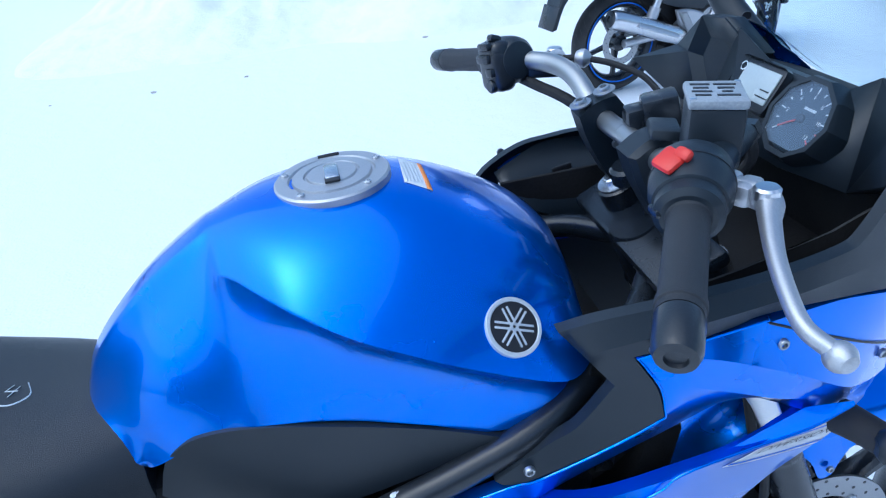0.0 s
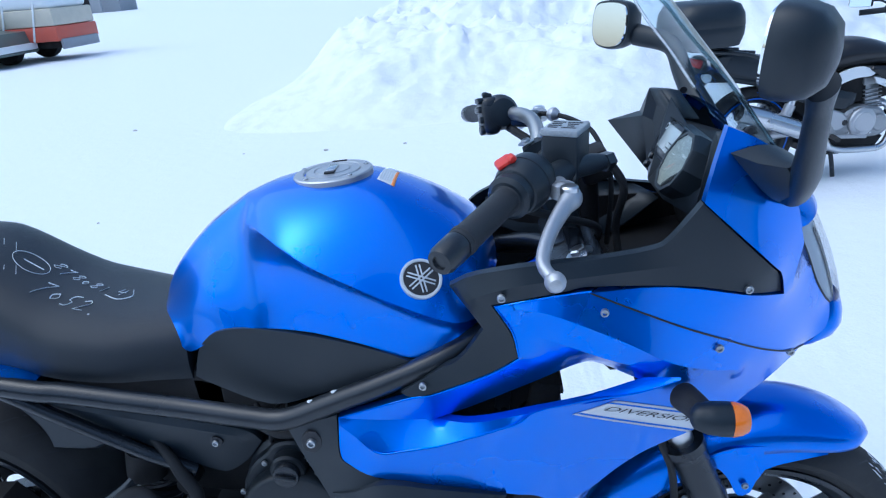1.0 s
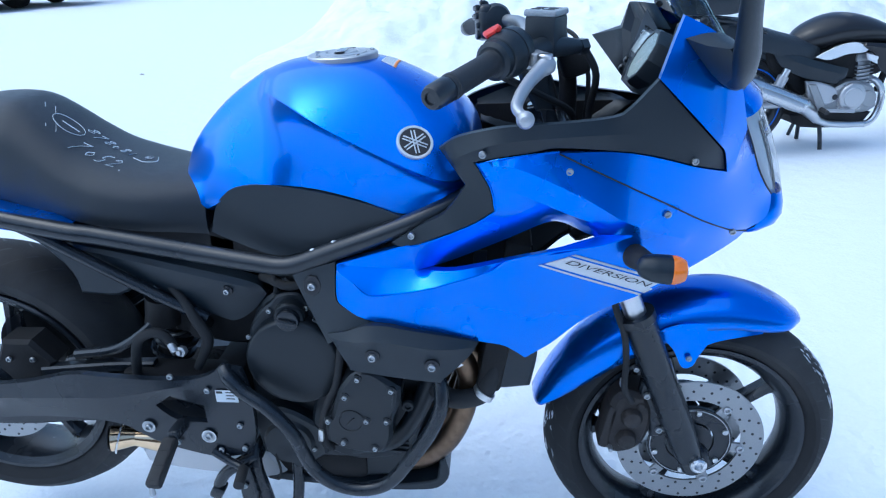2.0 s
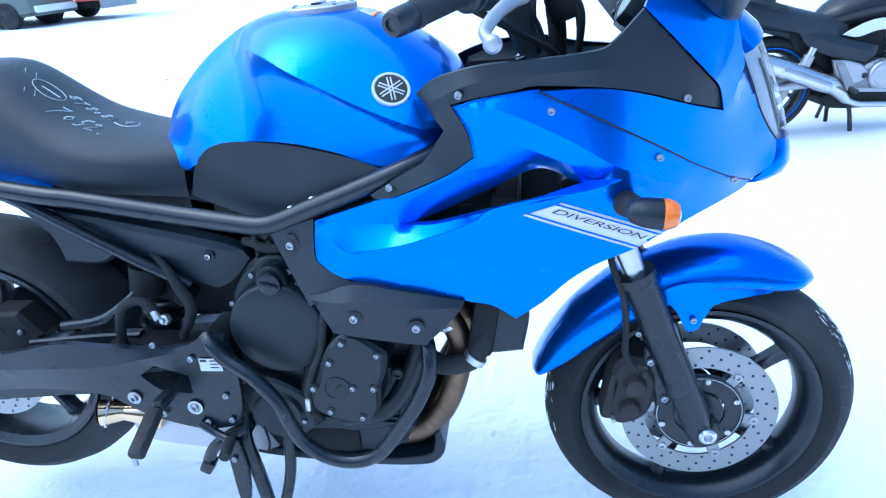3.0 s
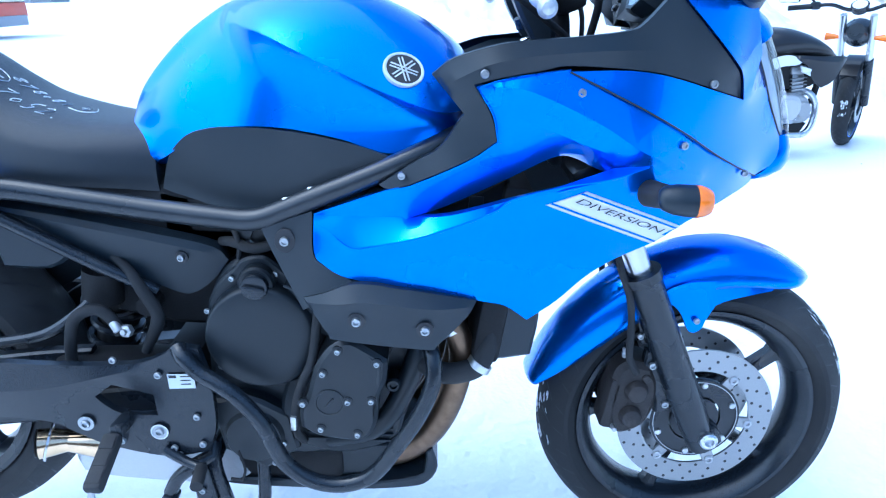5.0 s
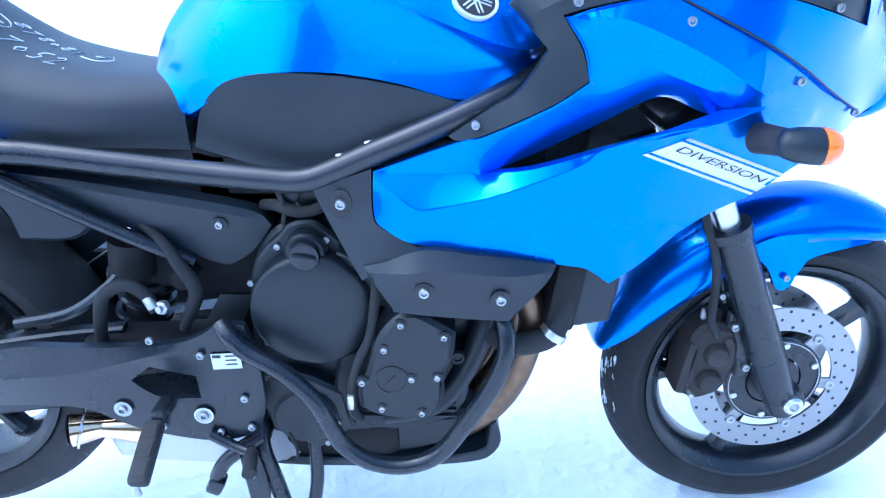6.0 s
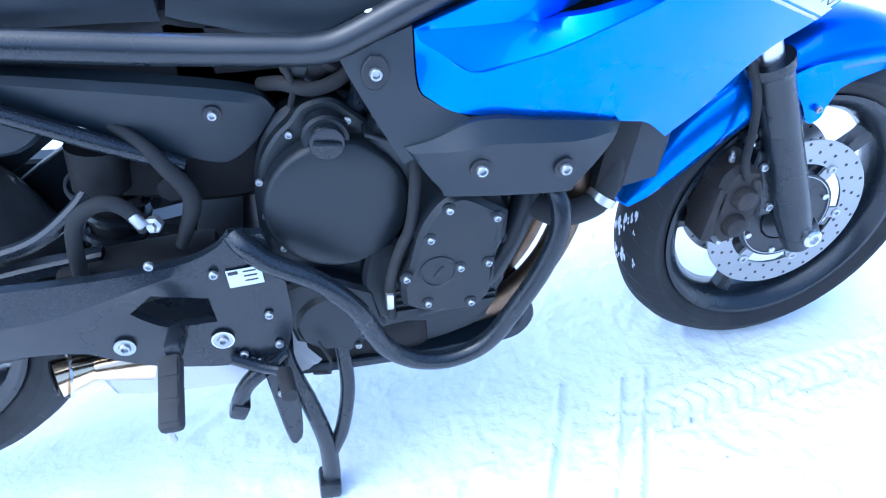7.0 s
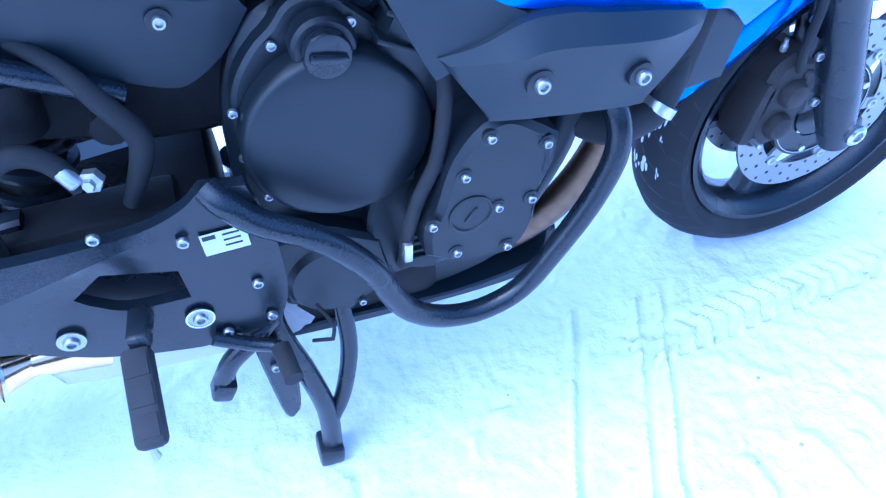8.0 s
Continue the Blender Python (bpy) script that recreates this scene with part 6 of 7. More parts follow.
def spline_flat(stroke):
    return [(q.x, q.y) for q in spline([(x, y, 0) for x, y in stroke], 4, corner=75)]


GLYPH = {
    "8": [[(.9, .9), (.5, 1), (.15, .8), (.5, .55), (.9, .25), (.5, 0), (.1, .2), (.5, .55), (.95, .8), (.9, .9)]],
    "7": [[(.05, .9), (.9, 1), (.5, .4), (.3, -.3)]],
    "0": [[(.5, .6), (.15, .35), (.4, 0), (.8, .25), (.5, .6)]],
    "1": [[(.5, 1), (.45, 0)]],
    "5": [[(.9, 1), (.35, .9), (.3, .5), (.75, .4), (.6, .02), (.1, 0)]],
    "2": [[(.15, .8), (.5, 1), (.85, .75), (.4, .3), (.1, .02), (.95, .08)]],
    ".": [[(.4, .0), (.5, .06)]],
    "4": [[(.3, 1), (.1, .45), (.9, .5)], [(.75, .9), (.6, 0)]],
}


def write_on_seat(text, x, y, w, h, lean):
    for i, ch in enumerate(text):
        marker([[(x + w * (i + .75 * gx) + lean * gy * h, y + h * gy - .004 * i) for gx, gy in s] for s in GLYPH[ch]], "marker_stroke")


write_on_seat("7052.", .262, -.068, .021, .030, .35)
write_on_seat("878081", .255, .002, .016, .018, .35)
write_on_seat("4", .362, -.018, .02, .02, .3)
marker([[(.352, -.025), (.375, -.032), (.392, -.016), (.385, .006)]], "marker_stroke")
marker([[(.238 + .024 * math.cos(a), -.018 + .022 * math.sin(a)) for a in np.linspace(0, 2 * math.pi, 12).tolist()], [(.228, -.020), (.255, -.018)]], "marker_stroke")
marker([[(.190, .0), (.222, -.062)], [(.204, .006), (.236, -.058)]], "marker_stroke")


# rear caliper, sprocket and inner guards
def rear_brake():
    cal = part("rear_caliper", plate([(.02, .50), (.05, .56), (.11, .56), (.15, .51), (.12, .47), (.05, .46)], -.125, -.07, .008), DARK, bike, "rear brake caliper")
    bolts(cal, BOLT, [(.06, -.128, .52), (.11, -.128, .52)])
    part("sprocket", lathe([(.04, -.004), (.04, .004), (.105, .004), (.105, -.004)], (RC[0], .085, RC[2]), sides=48, closed=True), DARK, rear)
    part("inner_guard", plate([(.09, .475), (.12, .60), (.20, .66), (.30, .665), (.31, .60), (.215, .543), (.16, .512)], .085, .10, .002), BLACK, bike)
    part("inner_guard", plate([(.10, .458), (.16, .492), (.25, .548), (.325, .585), (.36, .47), (.25, .42), (.10, .42)], .085, .10, .002), BLACK, bike)


rear_brake()


# flecks of ice left on the frame tube
for x, z, r in ((.726, .7965, .0040), (.730, .7975, .0028), (.764, .8115, .0042), (.769, .8130, .0028)):
    fleck = bmesh.new()
    for v in bmesh.ops.create_icosphere(fleck, subdivisions=2, radius=r)["verts"]:
        v.co = Vector((v.co.x * 1.3, v.co.y, v.co.z * .5)) + Vector((x, -.193, z))
    part("ice_fleck", fleck, SNOW, frame_part, "white fleck of ice")


# ---- the parked black motorcycle ----
GLOSS = material("gloss_black_paint", (0.012, 0.013, 0.016), 0.3, 0, 0.25, 500, 0.2, sheen=0.3)
CASE = material("dull_aluminium", (0.36, 0.37, 0.38), 0.5, 0.7, 0, 300, 0.25, 0.15, 0.2)
TAILRED = material("red_lamp_lens", (0.55, 0.02, 0.02), 0.15, 0, 0.6, 300, 0.1)
TAPE = material("blue_rim_tape", (0.01, 0.12, 0.6), 0.4, 0, 0, 300, 0.1)


def parked_motorcycle():
    b = thing("parked_motorcycle", "black naked motorcycle with silver engine and top case parked on snow", "motorcycle", at=(2.535, 3.15, 0))
    b.rotation_euler.z = radians(9.5)
    steer = Matrix.Translation((1.12, 0, 0)) @ Matrix.Rotation(radians(40), 4, "Z") @ Matrix.Translation((-1.12, 0, 0))

    def turned(*pts):
        """Points of the front end, with the handlebar turned to its lock."""
        return [tuple(steer @ Vector(q)) for q in pts]
    for name, x, wide in (("rear_wheel", 0.0, .13), ("front_wheel", 1.40, .105)):
        w = new(name)
        w.parent = b
        c = (x, 0, .292)
        tyre(w, c, .292, wide, .225)
        r = rim(w, c, .216, wide * .8, 5, 50)
        for s in (-1, 1):
            part("rim_tape", lathe([(.222, -.001), (.230, -.001), (.230, .001), (.222, .001)], (x, s * wide * .42, .292), sides=64, closed=True), TAPE, r, "blue rim tape")
        disc(w, c, .125, .085, -.06, 6, 3)
        if x:
            w.matrix_local = steer
    for s in (-1, 1):
        part("swingarm", tube([(0, s * .085, .292), (.25, s * .09, .31), (.46, s * .095, .33)], [.024, .028, .032], 12), ALU, b, "silver swingarm")
    can = part("silencer", tube([(-.15, -.165, .470), (-.12, -.165, .462), (.02, -.165, .415), (.27, -.165, .318), (.33, -.16, .290), (.385, -.15, .245), (.43, -.14, .205)], [.046, .054, .056, .052, .044, .034, .026], 20), STEEL, b, "bright silver silencer")
    part("heat_shield", tube([(.00, -.222, .425), (.14, -.222, .372), (.28, -.214, .318)], .020, 12, 3, squash=.4), ALU, can)
    part("end_cap", lathe([(.046, 0), (.047, .006), (.040, .010), (.018, .011), (.016, .002)], (-.150, -.165, .470), (-.94, 0, .33), 24), SATIN, can)
    part("exhaust_pipe", tube([(.430, -.14, .205), (.52, -.13, .175), (.70, -.12, .162), (.785, -.115, .168), (.830, -.11, .225), (.845, -.10, .330), (.812, -.09, .405), (.745, -.07, .445)], .0205, 14), STEEL, b, "chrome exhaust pipe")
    # seat, tail and luggage
    seat_rings = []
    for x, top, w, low in ((-.26, .800, .06, .74), (-.16, .800, .10, .70), (0, .770, .12, .655), (.12, .735, .125, .62), (.22, .708, .13, .595), (.32, .688, .125, .585), (.40, .700, .09, .60)):
        seat_rings.append([Vector((x, w * math.sin(a), low + (top - low) * max(0, math.cos(a)) ** .5 if abs(a) <= math.pi / 2 else low - .02)) for a in np.linspace(-math.pi * .6, math.pi * .6, 15).tolist()])
    lines = [spline([r[i] for r in seat_rings], 4) for i in range(15)]
    part("seat", loft(bmesh.new(), [[ln[j] for ln in lines] for j in range(len(lines[0]))], closed=True), LEATHER, b, "black stepped seat")
    part("tail", plate([(-.36, .70), (-.33, .775), (-.16, .785), (.10, .68), (.22, .60), (.10, .595), (-.12, .64)], -.085, .085, .012), BLACK, b)
    part("tail_lamp", block((.06, .13, .05), pose(-.345, 0, .745, 0, 20, 0), .014), TAILRED, b, "red tail lamp")
    part("rear_fender", plate([(-.46, .44), (-.40, .60), (-.30, .70), (-.10, .66), (.10, .60), (.24, .50), (.30, .40), (.26, .40), (.18, .50), (.06, .57), (-.12, .62), (-.30, .64), (-.38, .56), (-.43, .44)], -.07, .07, .008), BLACK, b)
    part("number_plate_holder", block((.008, .17, .13), pose(-.445, 0, .50, 0, 20, 0), .004), SATIN, b)
    part("rack", tube([(-.05, -.09, .79), (-.25, -.10, .815), (-.42, -.10, .83), (-.42, .10, .83), (-.25, .10, .815), (-.05, .09, .79)], .010, 10, 4), SATIN, b)
    part("grab_rail", tube([(.02, -.135, .735), (-.12, -.15, .790), (-.28, -.14, .815), (-.36, -.10, .82)], .011, 10, 4), SATIN, b)
    case_rows = []
    for z, kx, ky in ((.845, .80, .80), (.850, .90, .90), (.905, .98, .98), (.945, 1.0, 1.0), (.952, .985, .985), (.960, 1.0, 1.0), (1.02, .97, .97), (1.065, .86, .88), (1.082, .66, .70), (1.086, .30, .35)):
        case_rows.append([Vector((-.34 + .205 * kx * math.copysign(abs(math.cos(a)) ** .55, math.cos(a)), .225 * ky * math.copysign(abs(math.sin(a)) ** .55, math.sin(a)), z)) for a in np.linspace(0, 2 * math.pi, 40, endpoint=False).tolist()])
    case = part("top_case", loft(bmesh.new(), case_rows), BLACK, b, "black rounded plastic top case", 50)
    part("case_latch", block((.03, .08, .05), pose(-.545, 0, .93), .008), SATIN, case)
    # tank and panels
    tank_rings = []
    for x, top, w, low in ((.25, .690, .05, .62), (.32, .752, .11, .60), (.42, .800, .14, .61), (.53, .820, .155, .63), (.65, .806, .158, .64), (.77, .770, .145, .64), (.88, .715, .11, .63), (.97, .655, .05, .62)):
        tank_rings.append([Vector((x, w * math.sin(a), (low + top) / 2 + (top - low) / 2 * math.cos(a))) for a in np.linspace(0, 2 * math.pi, 28, endpoint=False).tolist()])
    lines = [spline([r[i] for r in tank_rings], 4) for i in range(28)]
    part("fuel_tank", loft(bmesh.new(), [[ln[j] for ln in lines] for j in range(len(lines[0]))]), GLOSS, b, "gloss black fuel tank")
    for s in (-1, 1):
        part("side_cover", shell([(.10, -.12, .605), (.237, -.135, .596), (.371, -.14, .559), (.565, -.145, .509), (.557, -.14, .452), (.507, -.135, .42), (.314, -.135, .46), (.16, -.125, .53)], creases=[[(.20, -.145, .57), (.36, -.152, .52), (.54, -.152, .475)]], bulge=.0006, step=.025, side=s), BLACK, b, "black side cover")
        part("frame_cover", shell([(.345, -.150, .583), (.402, -.156, .616), (.487, -.162, .653), (.576, -.164, .662), (.660, -.160, .622), (.625, -.158, .603), (.533, -.156, .597), (.429, -.152, .567)], bulge=.001, step=.02, side=s), WHITE, b, "white frame cover")
        part("shroud_strip", shell([(.650, -.164, .597), (.723, -.170, .575), (.780, -.168, .540), (.739, -.168, .528), (.666, -.164, .560)], bulge=.001, step=.02, side=s), WHITE, b)
        part("tank_shroud", shell([(.58, -.162, .664), (.768, -.176, .652), (.95, -.150, .645), (.985, -.13, .625), (.935, -.16, .575), (.875, -.172, .497), (.806, -.172, .462), (.735, -.170, .515), (.70, -.166, .590), (.64, -.162, .625)], creases=[[(.62, -.176, .645), (.77, -.190, .625), (.93, -.165, .610)]], bulge=.0006, step=.025, side=s), GLOSS, b, "black radiator shroud")
        part("rear_shock", tube([(.12, s * .125, .33), (.19, s * .13, .52)], .022, 12, 2), STEEL, b)
        part("shock_spring", tube([(.135, s * .125, .37), (.175, s * .13, .48)], .032, 12, 2), ALU, b)
        part("rear_indicator", tube([(-.33, s * .06, .68), (-.35, s * .15, .68)], [.012, .026], 12, 3), SILVER, b)
        # front end, turned with the bar
        part("fork_leg", tube(turned((1.40, s * .085, .29), (1.30, s * .085, .50), (1.25, s * .085, .60)), [.027, .029, .029], 14, 3), SATIN, b)
        part("fork_tube", tube(turned((1.25, s * .085, .60), (1.12, s * .085, .88)), .021, 12, 2), STEEL, b)
        part("grip", tube(turned((1.00, s * .26, .93), (.95, s * .38, .92)), .017, 12, 2), GRIP, b)
        part("switch_housing", block((.05, .05, .05), Matrix.Translation(turned((1.015, s * .235, .935))[0]), .012), BLACK, b)
        part("mirror_stem", tube(turned((1.02, s * .22, .94), (.98, s * .28, .985), (.93, s * .34, .985)), .006, 8), SATIN, b)
        head = part("mirror_head", block((.030, .13, .070), Matrix.Translation(turned((.92, s * .37, .99))[0]) @ pose(0, 0, 0, 0, 8, 40), .014), SATIN, b, "rectangular mirror")
        part("mirror_glass", block((.002, .115, .058), Matrix.Translation(turned((.904, s * .37, .988))[0]) @ pose(0, 0, 0, 0, 8, 40), 0), MIRROR, head)
        part("front_indicator", tube(turned((1.18, s * .10, .74), (1.18, s * .18, .74)), [.012, .026], 12, 3), AMBER, b)
    part("handlebar", tube(turned((1.0, -.26, .93), (1.04, -.15, .94), (1.09, -.06, .91), (1.09, .06, .91), (1.04, .15, .94), (1.0, .26, .93)), .012, 12), SATIN, b)
    way = steer.to_3x3() @ Vector((1, 0, -.1))
    part("headlight", lathe([(.05, -.08), (.085, -.02), (.09, .03), (.08, .05), (.0005, .06)], turned((1.20, 0, .77))[0], way, 28), SATIN, b)
    part("headlight_lens", lathe([(.078, .052), (.05, .066), (.0005, .07)], turned((1.20, 0, .77))[0], way, 28), SILVER, b)
    clocks = part("instruments", lathe([(.045, -.03), (.052, -.01), (.052, .012), (.046, .016), (.0005, .014)], turned((1.10, 0, .93))[0], steer.to_3x3() @ Vector((-.6, 0, .8)), 28), SATIN, b)
    part("dial", lathe([(.042, .0145), (.042, .0170), (.0005, .0170)], turned((1.10, 0, .93))[0], steer.to_3x3() @ Vector((-.6, 0, .8)), 28), SILVER, clocks)
    fender = plate([(1.18, .50), (1.26, .58), (1.38, .615), (1.52, .58), (1.60, .50), (1.58, .49), (1.50, .545), (1.38, .575), (1.28, .54), (1.20, .47)], -.055, .055, .01)
    bmesh.ops.transform(fender, matrix=steer, verts=fender.verts)
    part("front_fender", fender, GLOSS, b)
    # engine
    eng = part("engine_case", plate([(.43, .26), (.45, .33), (.52, .40), (.60, .43), (.70, .42), (.765, .38), (.800, .275), (.73, .240), (.50, .245)], -.145, .145, .015), CASE, b, "bare aluminium engine")
    part("clutch_cover", lathe([(.084, 0), (.084, .018), (.078, .026), (.060, .030), (.056, .034), (.0005, .036)], (.614, -.143, .342), sides=40), ALU, eng)
    part("alternator_cover", lathe([(.050, 0), (.050, .020), (.042, .028), (.0005, .030)], (.725, -.138, .325), sides=32), CASE, eng)
    part("sprocket_cover", plate([(.305, .445), (.398, .437), (.497, .399), (.527, .337), (.459, .300), (.352, .338)], -.165, -.135, .010), ALU, eng)
    part("cover_bore", lathe([(.017, 0), (.017, .002), (.0005, .002)], (.500, -.166, .348), sides=20), INK, eng)
    part("footrest_arm", plate([(.31, .43), (.36, .43), (.44, .30), (.40, .27)], -.185, -.168, .006), CASE, b)
    part("cylinder", block((.085, .18, .17), pose(.705, 0, .465, 0, -6, 0), .012), ALU, eng)
    for k in range(6):
        part("cylinder_fin", block((.105, .215, .006), pose(.710 - .003 * k, 0, .405 + .022 * k, 0, -6, 0), .002), CASE, eng)
    part("head_cover", block((.11, .20, .05), pose(.690, 0, .565, 0, -6, 0), .015), CASE, eng)
    for x, z in ((.56, .41), (.66, .41), (.54, .28), (.68, .27), (.60, .25)):
        part("case_screw", lathe([(.006, 0), (.006, .006), (.003, .007)], (x, -.146, z), sides=10), STEEL, eng)
    part("foot_peg", tube([(.42, -.17, .28), (.40, -.27, .28)], .015, 10, 2), RUBBER, b)
    part("gear_lever", tube([(.44, -.17, .27), (.56, -.19, .265), (.62, -.20, .262)], .010, 10, 2), ALU, b)
    part("side_stand", tube([(.47, .10, .22), (.50, .20, .10), (.50, .24, .012)], .012, 10, 2), SATIN, b)
    for s in (-1, 1):
        part("centre_stand", tube([(.47, s * .10, .20), (.485, s * .12, .10), (.495, s * .13, .013)], .013, 10, 2), SATIN, b)
    part("engine_bay", plate([(.06, .62), (.25, .62), (.45, .62), (.70, .63), (.88, .64), (.86, .52), (.80, .46), (.64, .44), (.46, .42), (.34, .34), (.24, .42), (.12, .50)], -.085, .085, .01), DARK, b, "dark frame and air box")
    part("belly_pan", plate([(.27, .235), (.36, .155), (.74, .140), (.80, .230), (.70, .255), (.40, .26)], -.115, .115, .015), DARK, b)
    part("front_frame", tube([(.95, 0, .66), (.88, -.06, .55), (.82, -.08, .35)], .02, 12), DARK, b)
    return b


parked_motorcycle()


# ---- snow bank, vehicles and wall in the distance ----
def snow_bank(name, label, x0, x1, y0, y1, high, seed, cells=90, rough=1.0):
    bm = bmesh.new()
    rows = []
    for i in range(cells + 1):
        row = []
        for j in range(cells + 1):
            u, v = i / cells, j / cells
            x, y = x0 + (x1 - x0) * u, y0 + (y1 - y0) * v
            u, v = u + .07 * noise.noise((x * .7, y * .7, seed + 9)), v + .07 * noise.noise((x * .7, y * .7, seed + 13))
            edge = max(0, math.sin(math.pi * min(1, max(0, u)))) ** 1.1 * max(0, math.sin(math.pi * min(1, max(0, v)))) ** 1.35
            edge *= min(1, min(i, j, cells - i, cells - j) / 9)
            lump = noise.fractal((x * 1.3 + seed, y * 1.3, seed), 0.9, 2.1, 6)
            clod = noise.cell((x * 4 + 3, y * 4, seed)) * .03 + abs(noise.noise((x * 5, y * 5, seed))) * .12 + abs(noise.noise((x * 13, y * 13, seed))) * .07
            h = edge * (high * (.75 + .25 * noise.noise((x * .5, y * .5, seed))) + rough * (.27 * lump + clod * 1.3 + .12 * abs(noise.noise((x * 2.6, y * 2.6, seed + 4)))))
            row.append(bm.verts.new((x, y, h - .06)))
        rows.append(row)
    for i in range(cells):
        for j in range(cells):
            bm.faces.new((rows[i][j], rows[i + 1][j], rows[i + 1][j + 1], rows[i][j + 1]))
    ob = link(name, bm, HEAP, sharp=50)
    return tagged(ob, label, "snow", kind="stuff")


snow_bank("snow_pile", "ploughed heap of lumpy white snow", -2.2, 8.0, 5.0, 13.0, 2.1, 2.0, 250)
snow_bank("snow_bank", "low bank of ploughed snow at the yard edge", -4, 60, 22, 34, 1.6, 5.0, 80, 1.0)

CREAM = material("cream_paint", (0.62, 0.57, 0.46), 0.5, 0, 0, 60, 0.1, 0.1, 0.1)
BRICKRED = material("red_paint", (0.55, 0.10, 0.06), 0.45, 0, 0, 60, 0.15, 0.1, 0.1)
GREENGREY = material("dark_green_paint", (0.10, 0.13, 0.12), 0.3, 0, 0.5, 60, 0.2)
FENCE = material("cream_sheet_metal", (0.60, 0.56, 0.47), 0.5, 0.1, 0, 20, 0.1, 0.1, 0.15)
GREYBOX = material("grey_paint", (0.32, 0.34, 0.37), 0.6, 0, 0, 40, 0.1, 0.1, 0.1)


def truck():
    t = thing("truck", "parked truck with cream and red cargo bed tied with straps", "truck", at=(-11.8, 17.2, 0))
    bed = part("cargo_bed", block((4.0, 1.9, .42), pose(0, 0, 1.06), .04), CREAM, t)
    part("bed_rail", block((4.04, 1.94, .36), pose(0, 0, .66), .03), BRICKRED, t, "red side rail")
    part("snow_load", block((3.9, 1.8, .40), pose(0, 0, 1.46), .15, segments=4), SNOW, t, "snow lying on the load")
    part("chassis", block((3.8, 1.2, .20), pose(0, 0, .40), .03), DARK, t)
    part("cab", block((1.5, 1.9, 1.7), pose(-2.9, 0, 1.25), .2, segments=4), BRICKRED, t)
    for x in (-3.0, -.6, .5):
        for s in (-1, 1):
            w = part("wheel", lathe([(.18, -.12), (.42, -.12), (.45, -.06), (.45, .06), (.42, .12), (.18, .12), (.16, .04), (.02, .03)], (x, s * .85, .44), (0, s, 0), 28), RUBBER, t)
            part("rim", lathe([(.20, .02), (.24, .06), (.1, .10), (.01, .10)], (x, s * .87, .44), (0, s, 0), 20), GREYBOX, w)
    for x in (-1.6, -.4, .7, 1.5):
        part("strap", block((.05, .02, .95), pose(x, -.985, .95, 0, 14, 0), .005), WHITE, t, "white tie-down strap")
    part("tail_guard", block((.08, 1.7, .25), pose(2.02, 0, .40), .02), GREYBOX, t)


def car():
    c = thing("car", "dark green parked car half hidden by snow", "car", at=(-12.6, 15.6, 0))
    part("body", plate([(-2.1, .30), (-2.1, .75), (-1.3, .85), (-.8, 1.30), (.7, 1.32), (1.3, .88), (2.0, .78), (2.1, .32), (1.7, .25), (-1.7, .25)], -.85, .85, .08), GREENGREY, c)
    for s in (-1, 1):
        part("side_window", plate([(-1.1, .90), (-.70, 1.24), (.62, 1.25), (1.05, .90)], s * .862, s * .84, .01), DIAL, c)
        for x in (-1.35, 1.35):
            part("wheel", lathe([(.12, -.09), (.30, -.09), (.31, 0), (.30, .09), (.18, .10), (.02, .08)], (x, s * .78, .30), (0, s, 0), 24), RUBBER, c)
    part("bumper", block((.12, 1.6, .16), pose(2.08, 0, .42), .04), WHITE, c)


truck()
car()


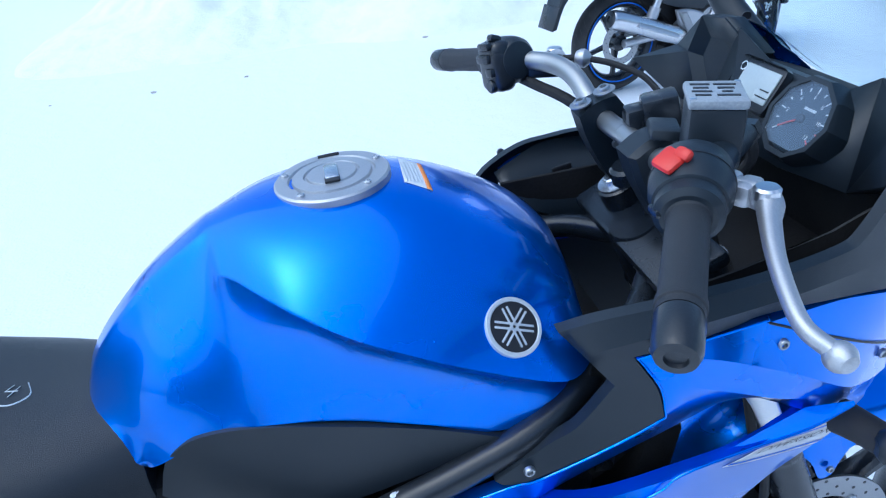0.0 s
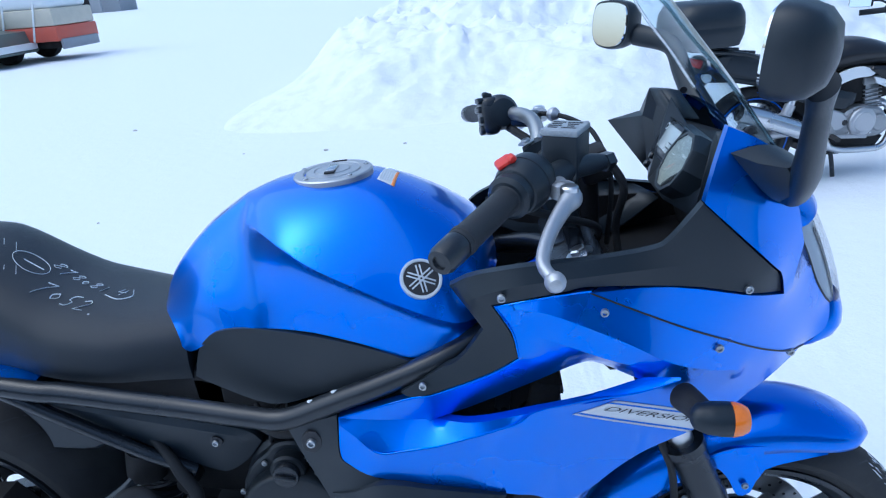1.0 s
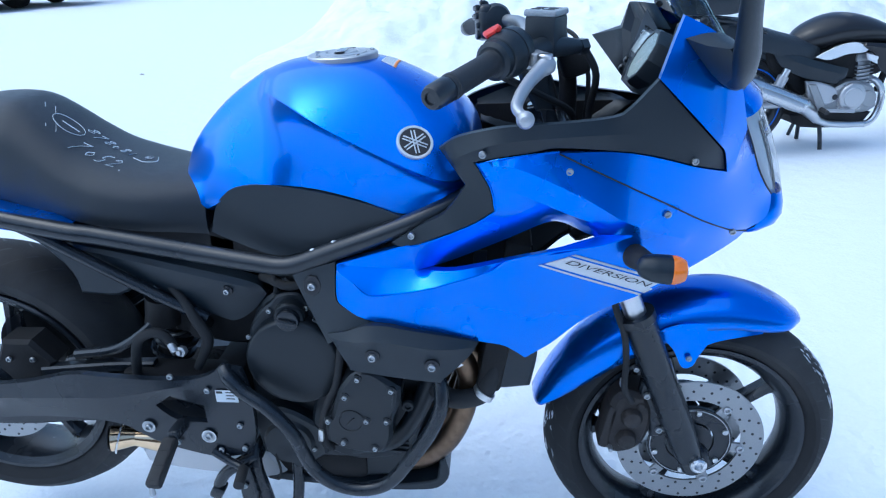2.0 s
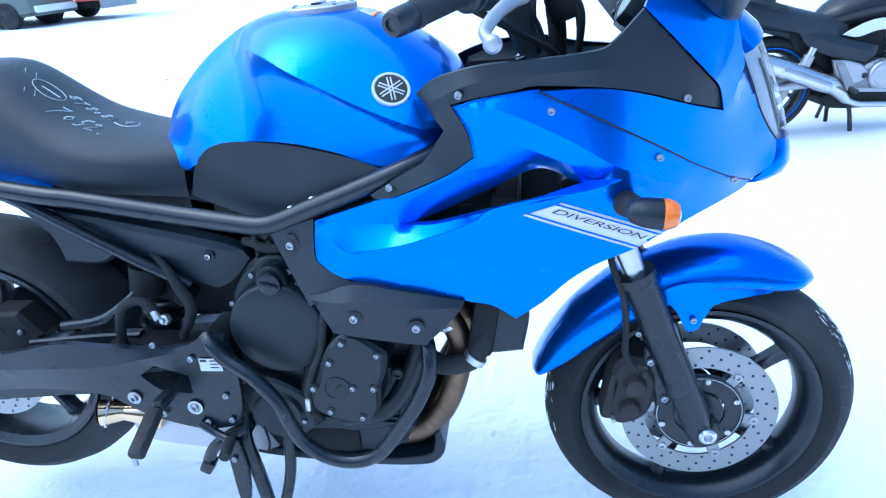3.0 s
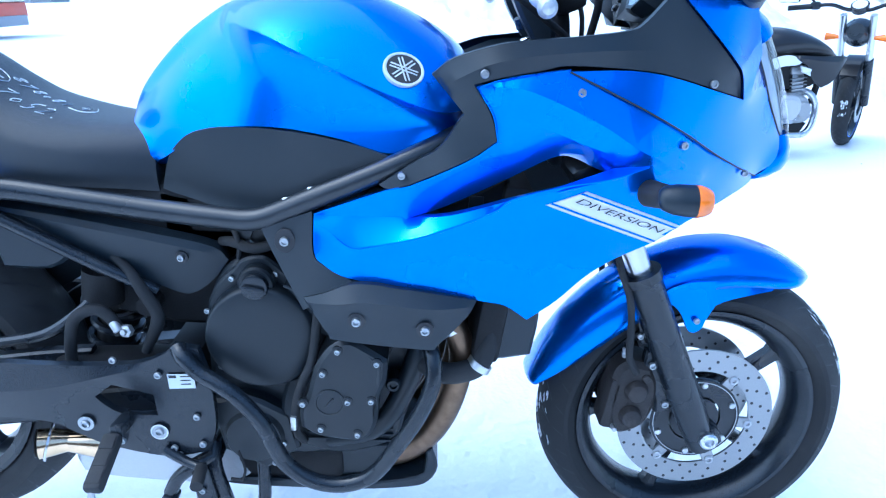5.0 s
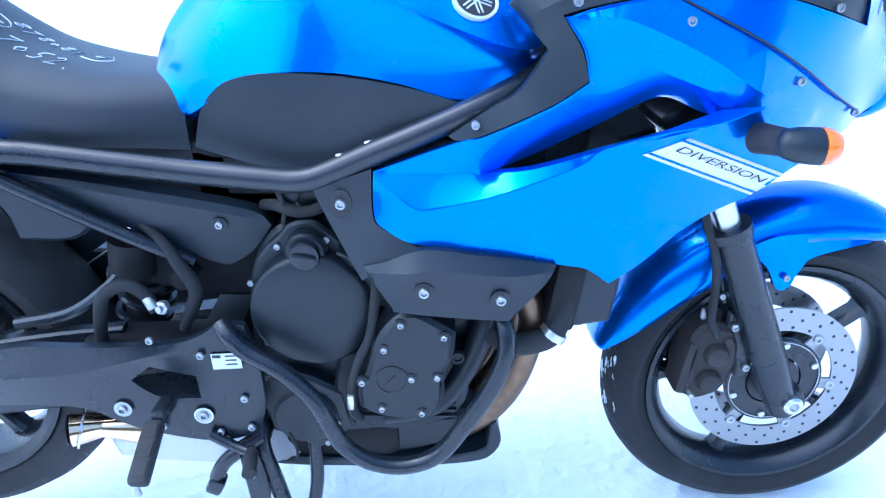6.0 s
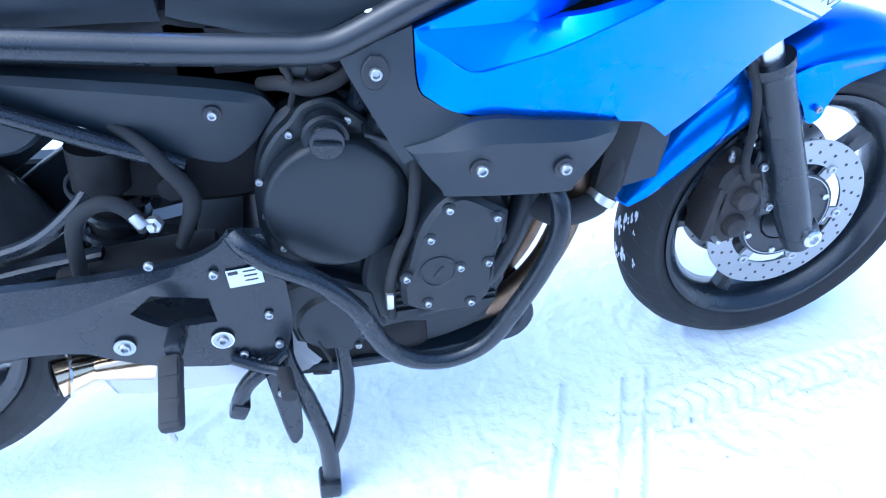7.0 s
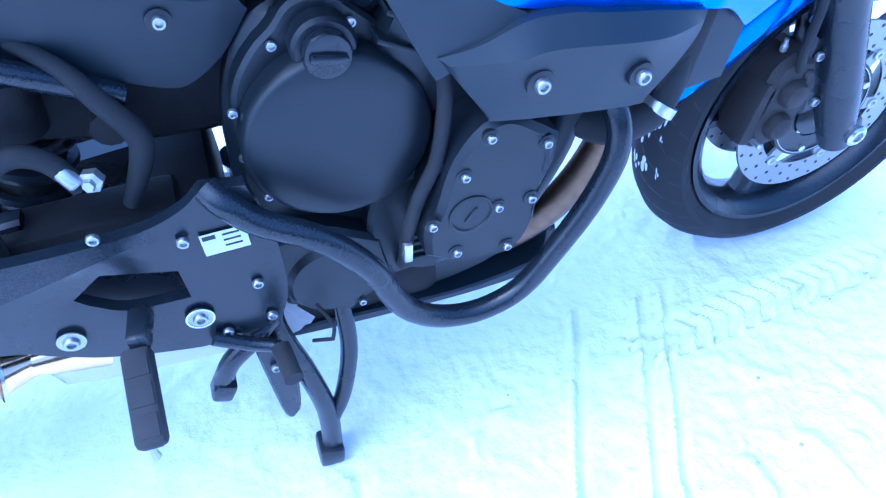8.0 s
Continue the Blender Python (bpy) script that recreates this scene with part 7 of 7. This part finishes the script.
def shed():
    u = thing("shed", "distant grey shed with a post in the snow", "shed", at=(-43, 80, 0))
    part("wall", block((5.6, 4, 2.9), pose(0, 0, 1.4), .03), GREYBOX, u)
    part("roof", plate([(-3.1, 2.8), (3.1, 2.8), (2.4, 3.9), (-2.4, 3.9)], -2.3, 2.3, .05), GREYBOX, u)
    part("door", block((1.1, .08, 2.0), pose(-1.2, -2.03, 1.0), .02), DARK, u)
    part("post", tube([(1.0, -2.8, 0), (1.0, -2.8, 5.5)], .18, 10, 1), GREYBOX, u)


shed()


def fence_wall():
    w = thing("wall_north", "cream corrugated sheet metal wall of a shed", "wall", at=(0, 0, 0))
    w["kind"] = "structure"
    sheet = None
    for k in range(26):
        x = 6.6 + .30 * k
        if sheet is None:
            bm = bmesh.new()
            prof = [(0, 0), (.05, 0), (.07, -.03), (.11, -.03), (.13, 0), (.18, 0), (.20, -.03), (.24, -.03), (.26, 0), (.296, 0), (.296, .02), (0, .02)]
            loft(bm, [[Vector((a, b, 0)) for a, b in prof], [Vector((a, b, 3.2)) for a, b in prof]])
            sheet = part("sheet", bm, FENCE, w)
            sheet.matrix_local = Matrix.Translation((x, 14.5, 0))
        else:
            again(sheet, "sheet", Matrix.Translation((x, 14.5 + .004 * (k % 2), 0)))


fence_wall()

# pebbles and dirt clods scattered on the snow
CLOD = material("dirty_snow_clod", (0.42, 0.41, 0.40), 0.9, 0, 0, 200, 0.3, 0.3)


def clods():
    bm = bmesh.new()
    rnd = random.Random(7)
    for k in range(34):
        x, y = rnd.uniform(-4, 4.5), rnd.uniform(1.2, 6.5)
        if k < 22:
            x, y = rnd.uniform(.6, 1.8), rnd.uniform(-.75, -.15)
        r = rnd.uniform(.004, .012) * (1 if y > 1 else .35) * (1 + (y > 3.5))
        made = bmesh.ops.create_icosphere(bm, subdivisions=1, radius=r)["verts"]
        for v in made:
            v.co = Vector((v.co.x * rnd.uniform(.8, 1.5), v.co.y * rnd.uniform(.7, 1.2), v.co.z * .55)) + Vector((x, y, ground_height(x, y) + r * .2))
    return tagged(link("dirt_clods", bm, CLOD), "small grey dirt clods scattered on snow", "dirt", kind="stuff")


clods()


def closing_wall():
    """An unseen plain wall added behind the camera, so that the paint reflects a dark band."""
    bm = bmesh.new()
    block((30, .3, 3.0), pose(1, -8.0, 1.5), .02, bm)
    ob = link("reflection_wall_south", bm, DARKWALL)
    tagged(ob, "unseen plain dark brown wall added for reflections", "wall", kind="structure")


closing_wall()
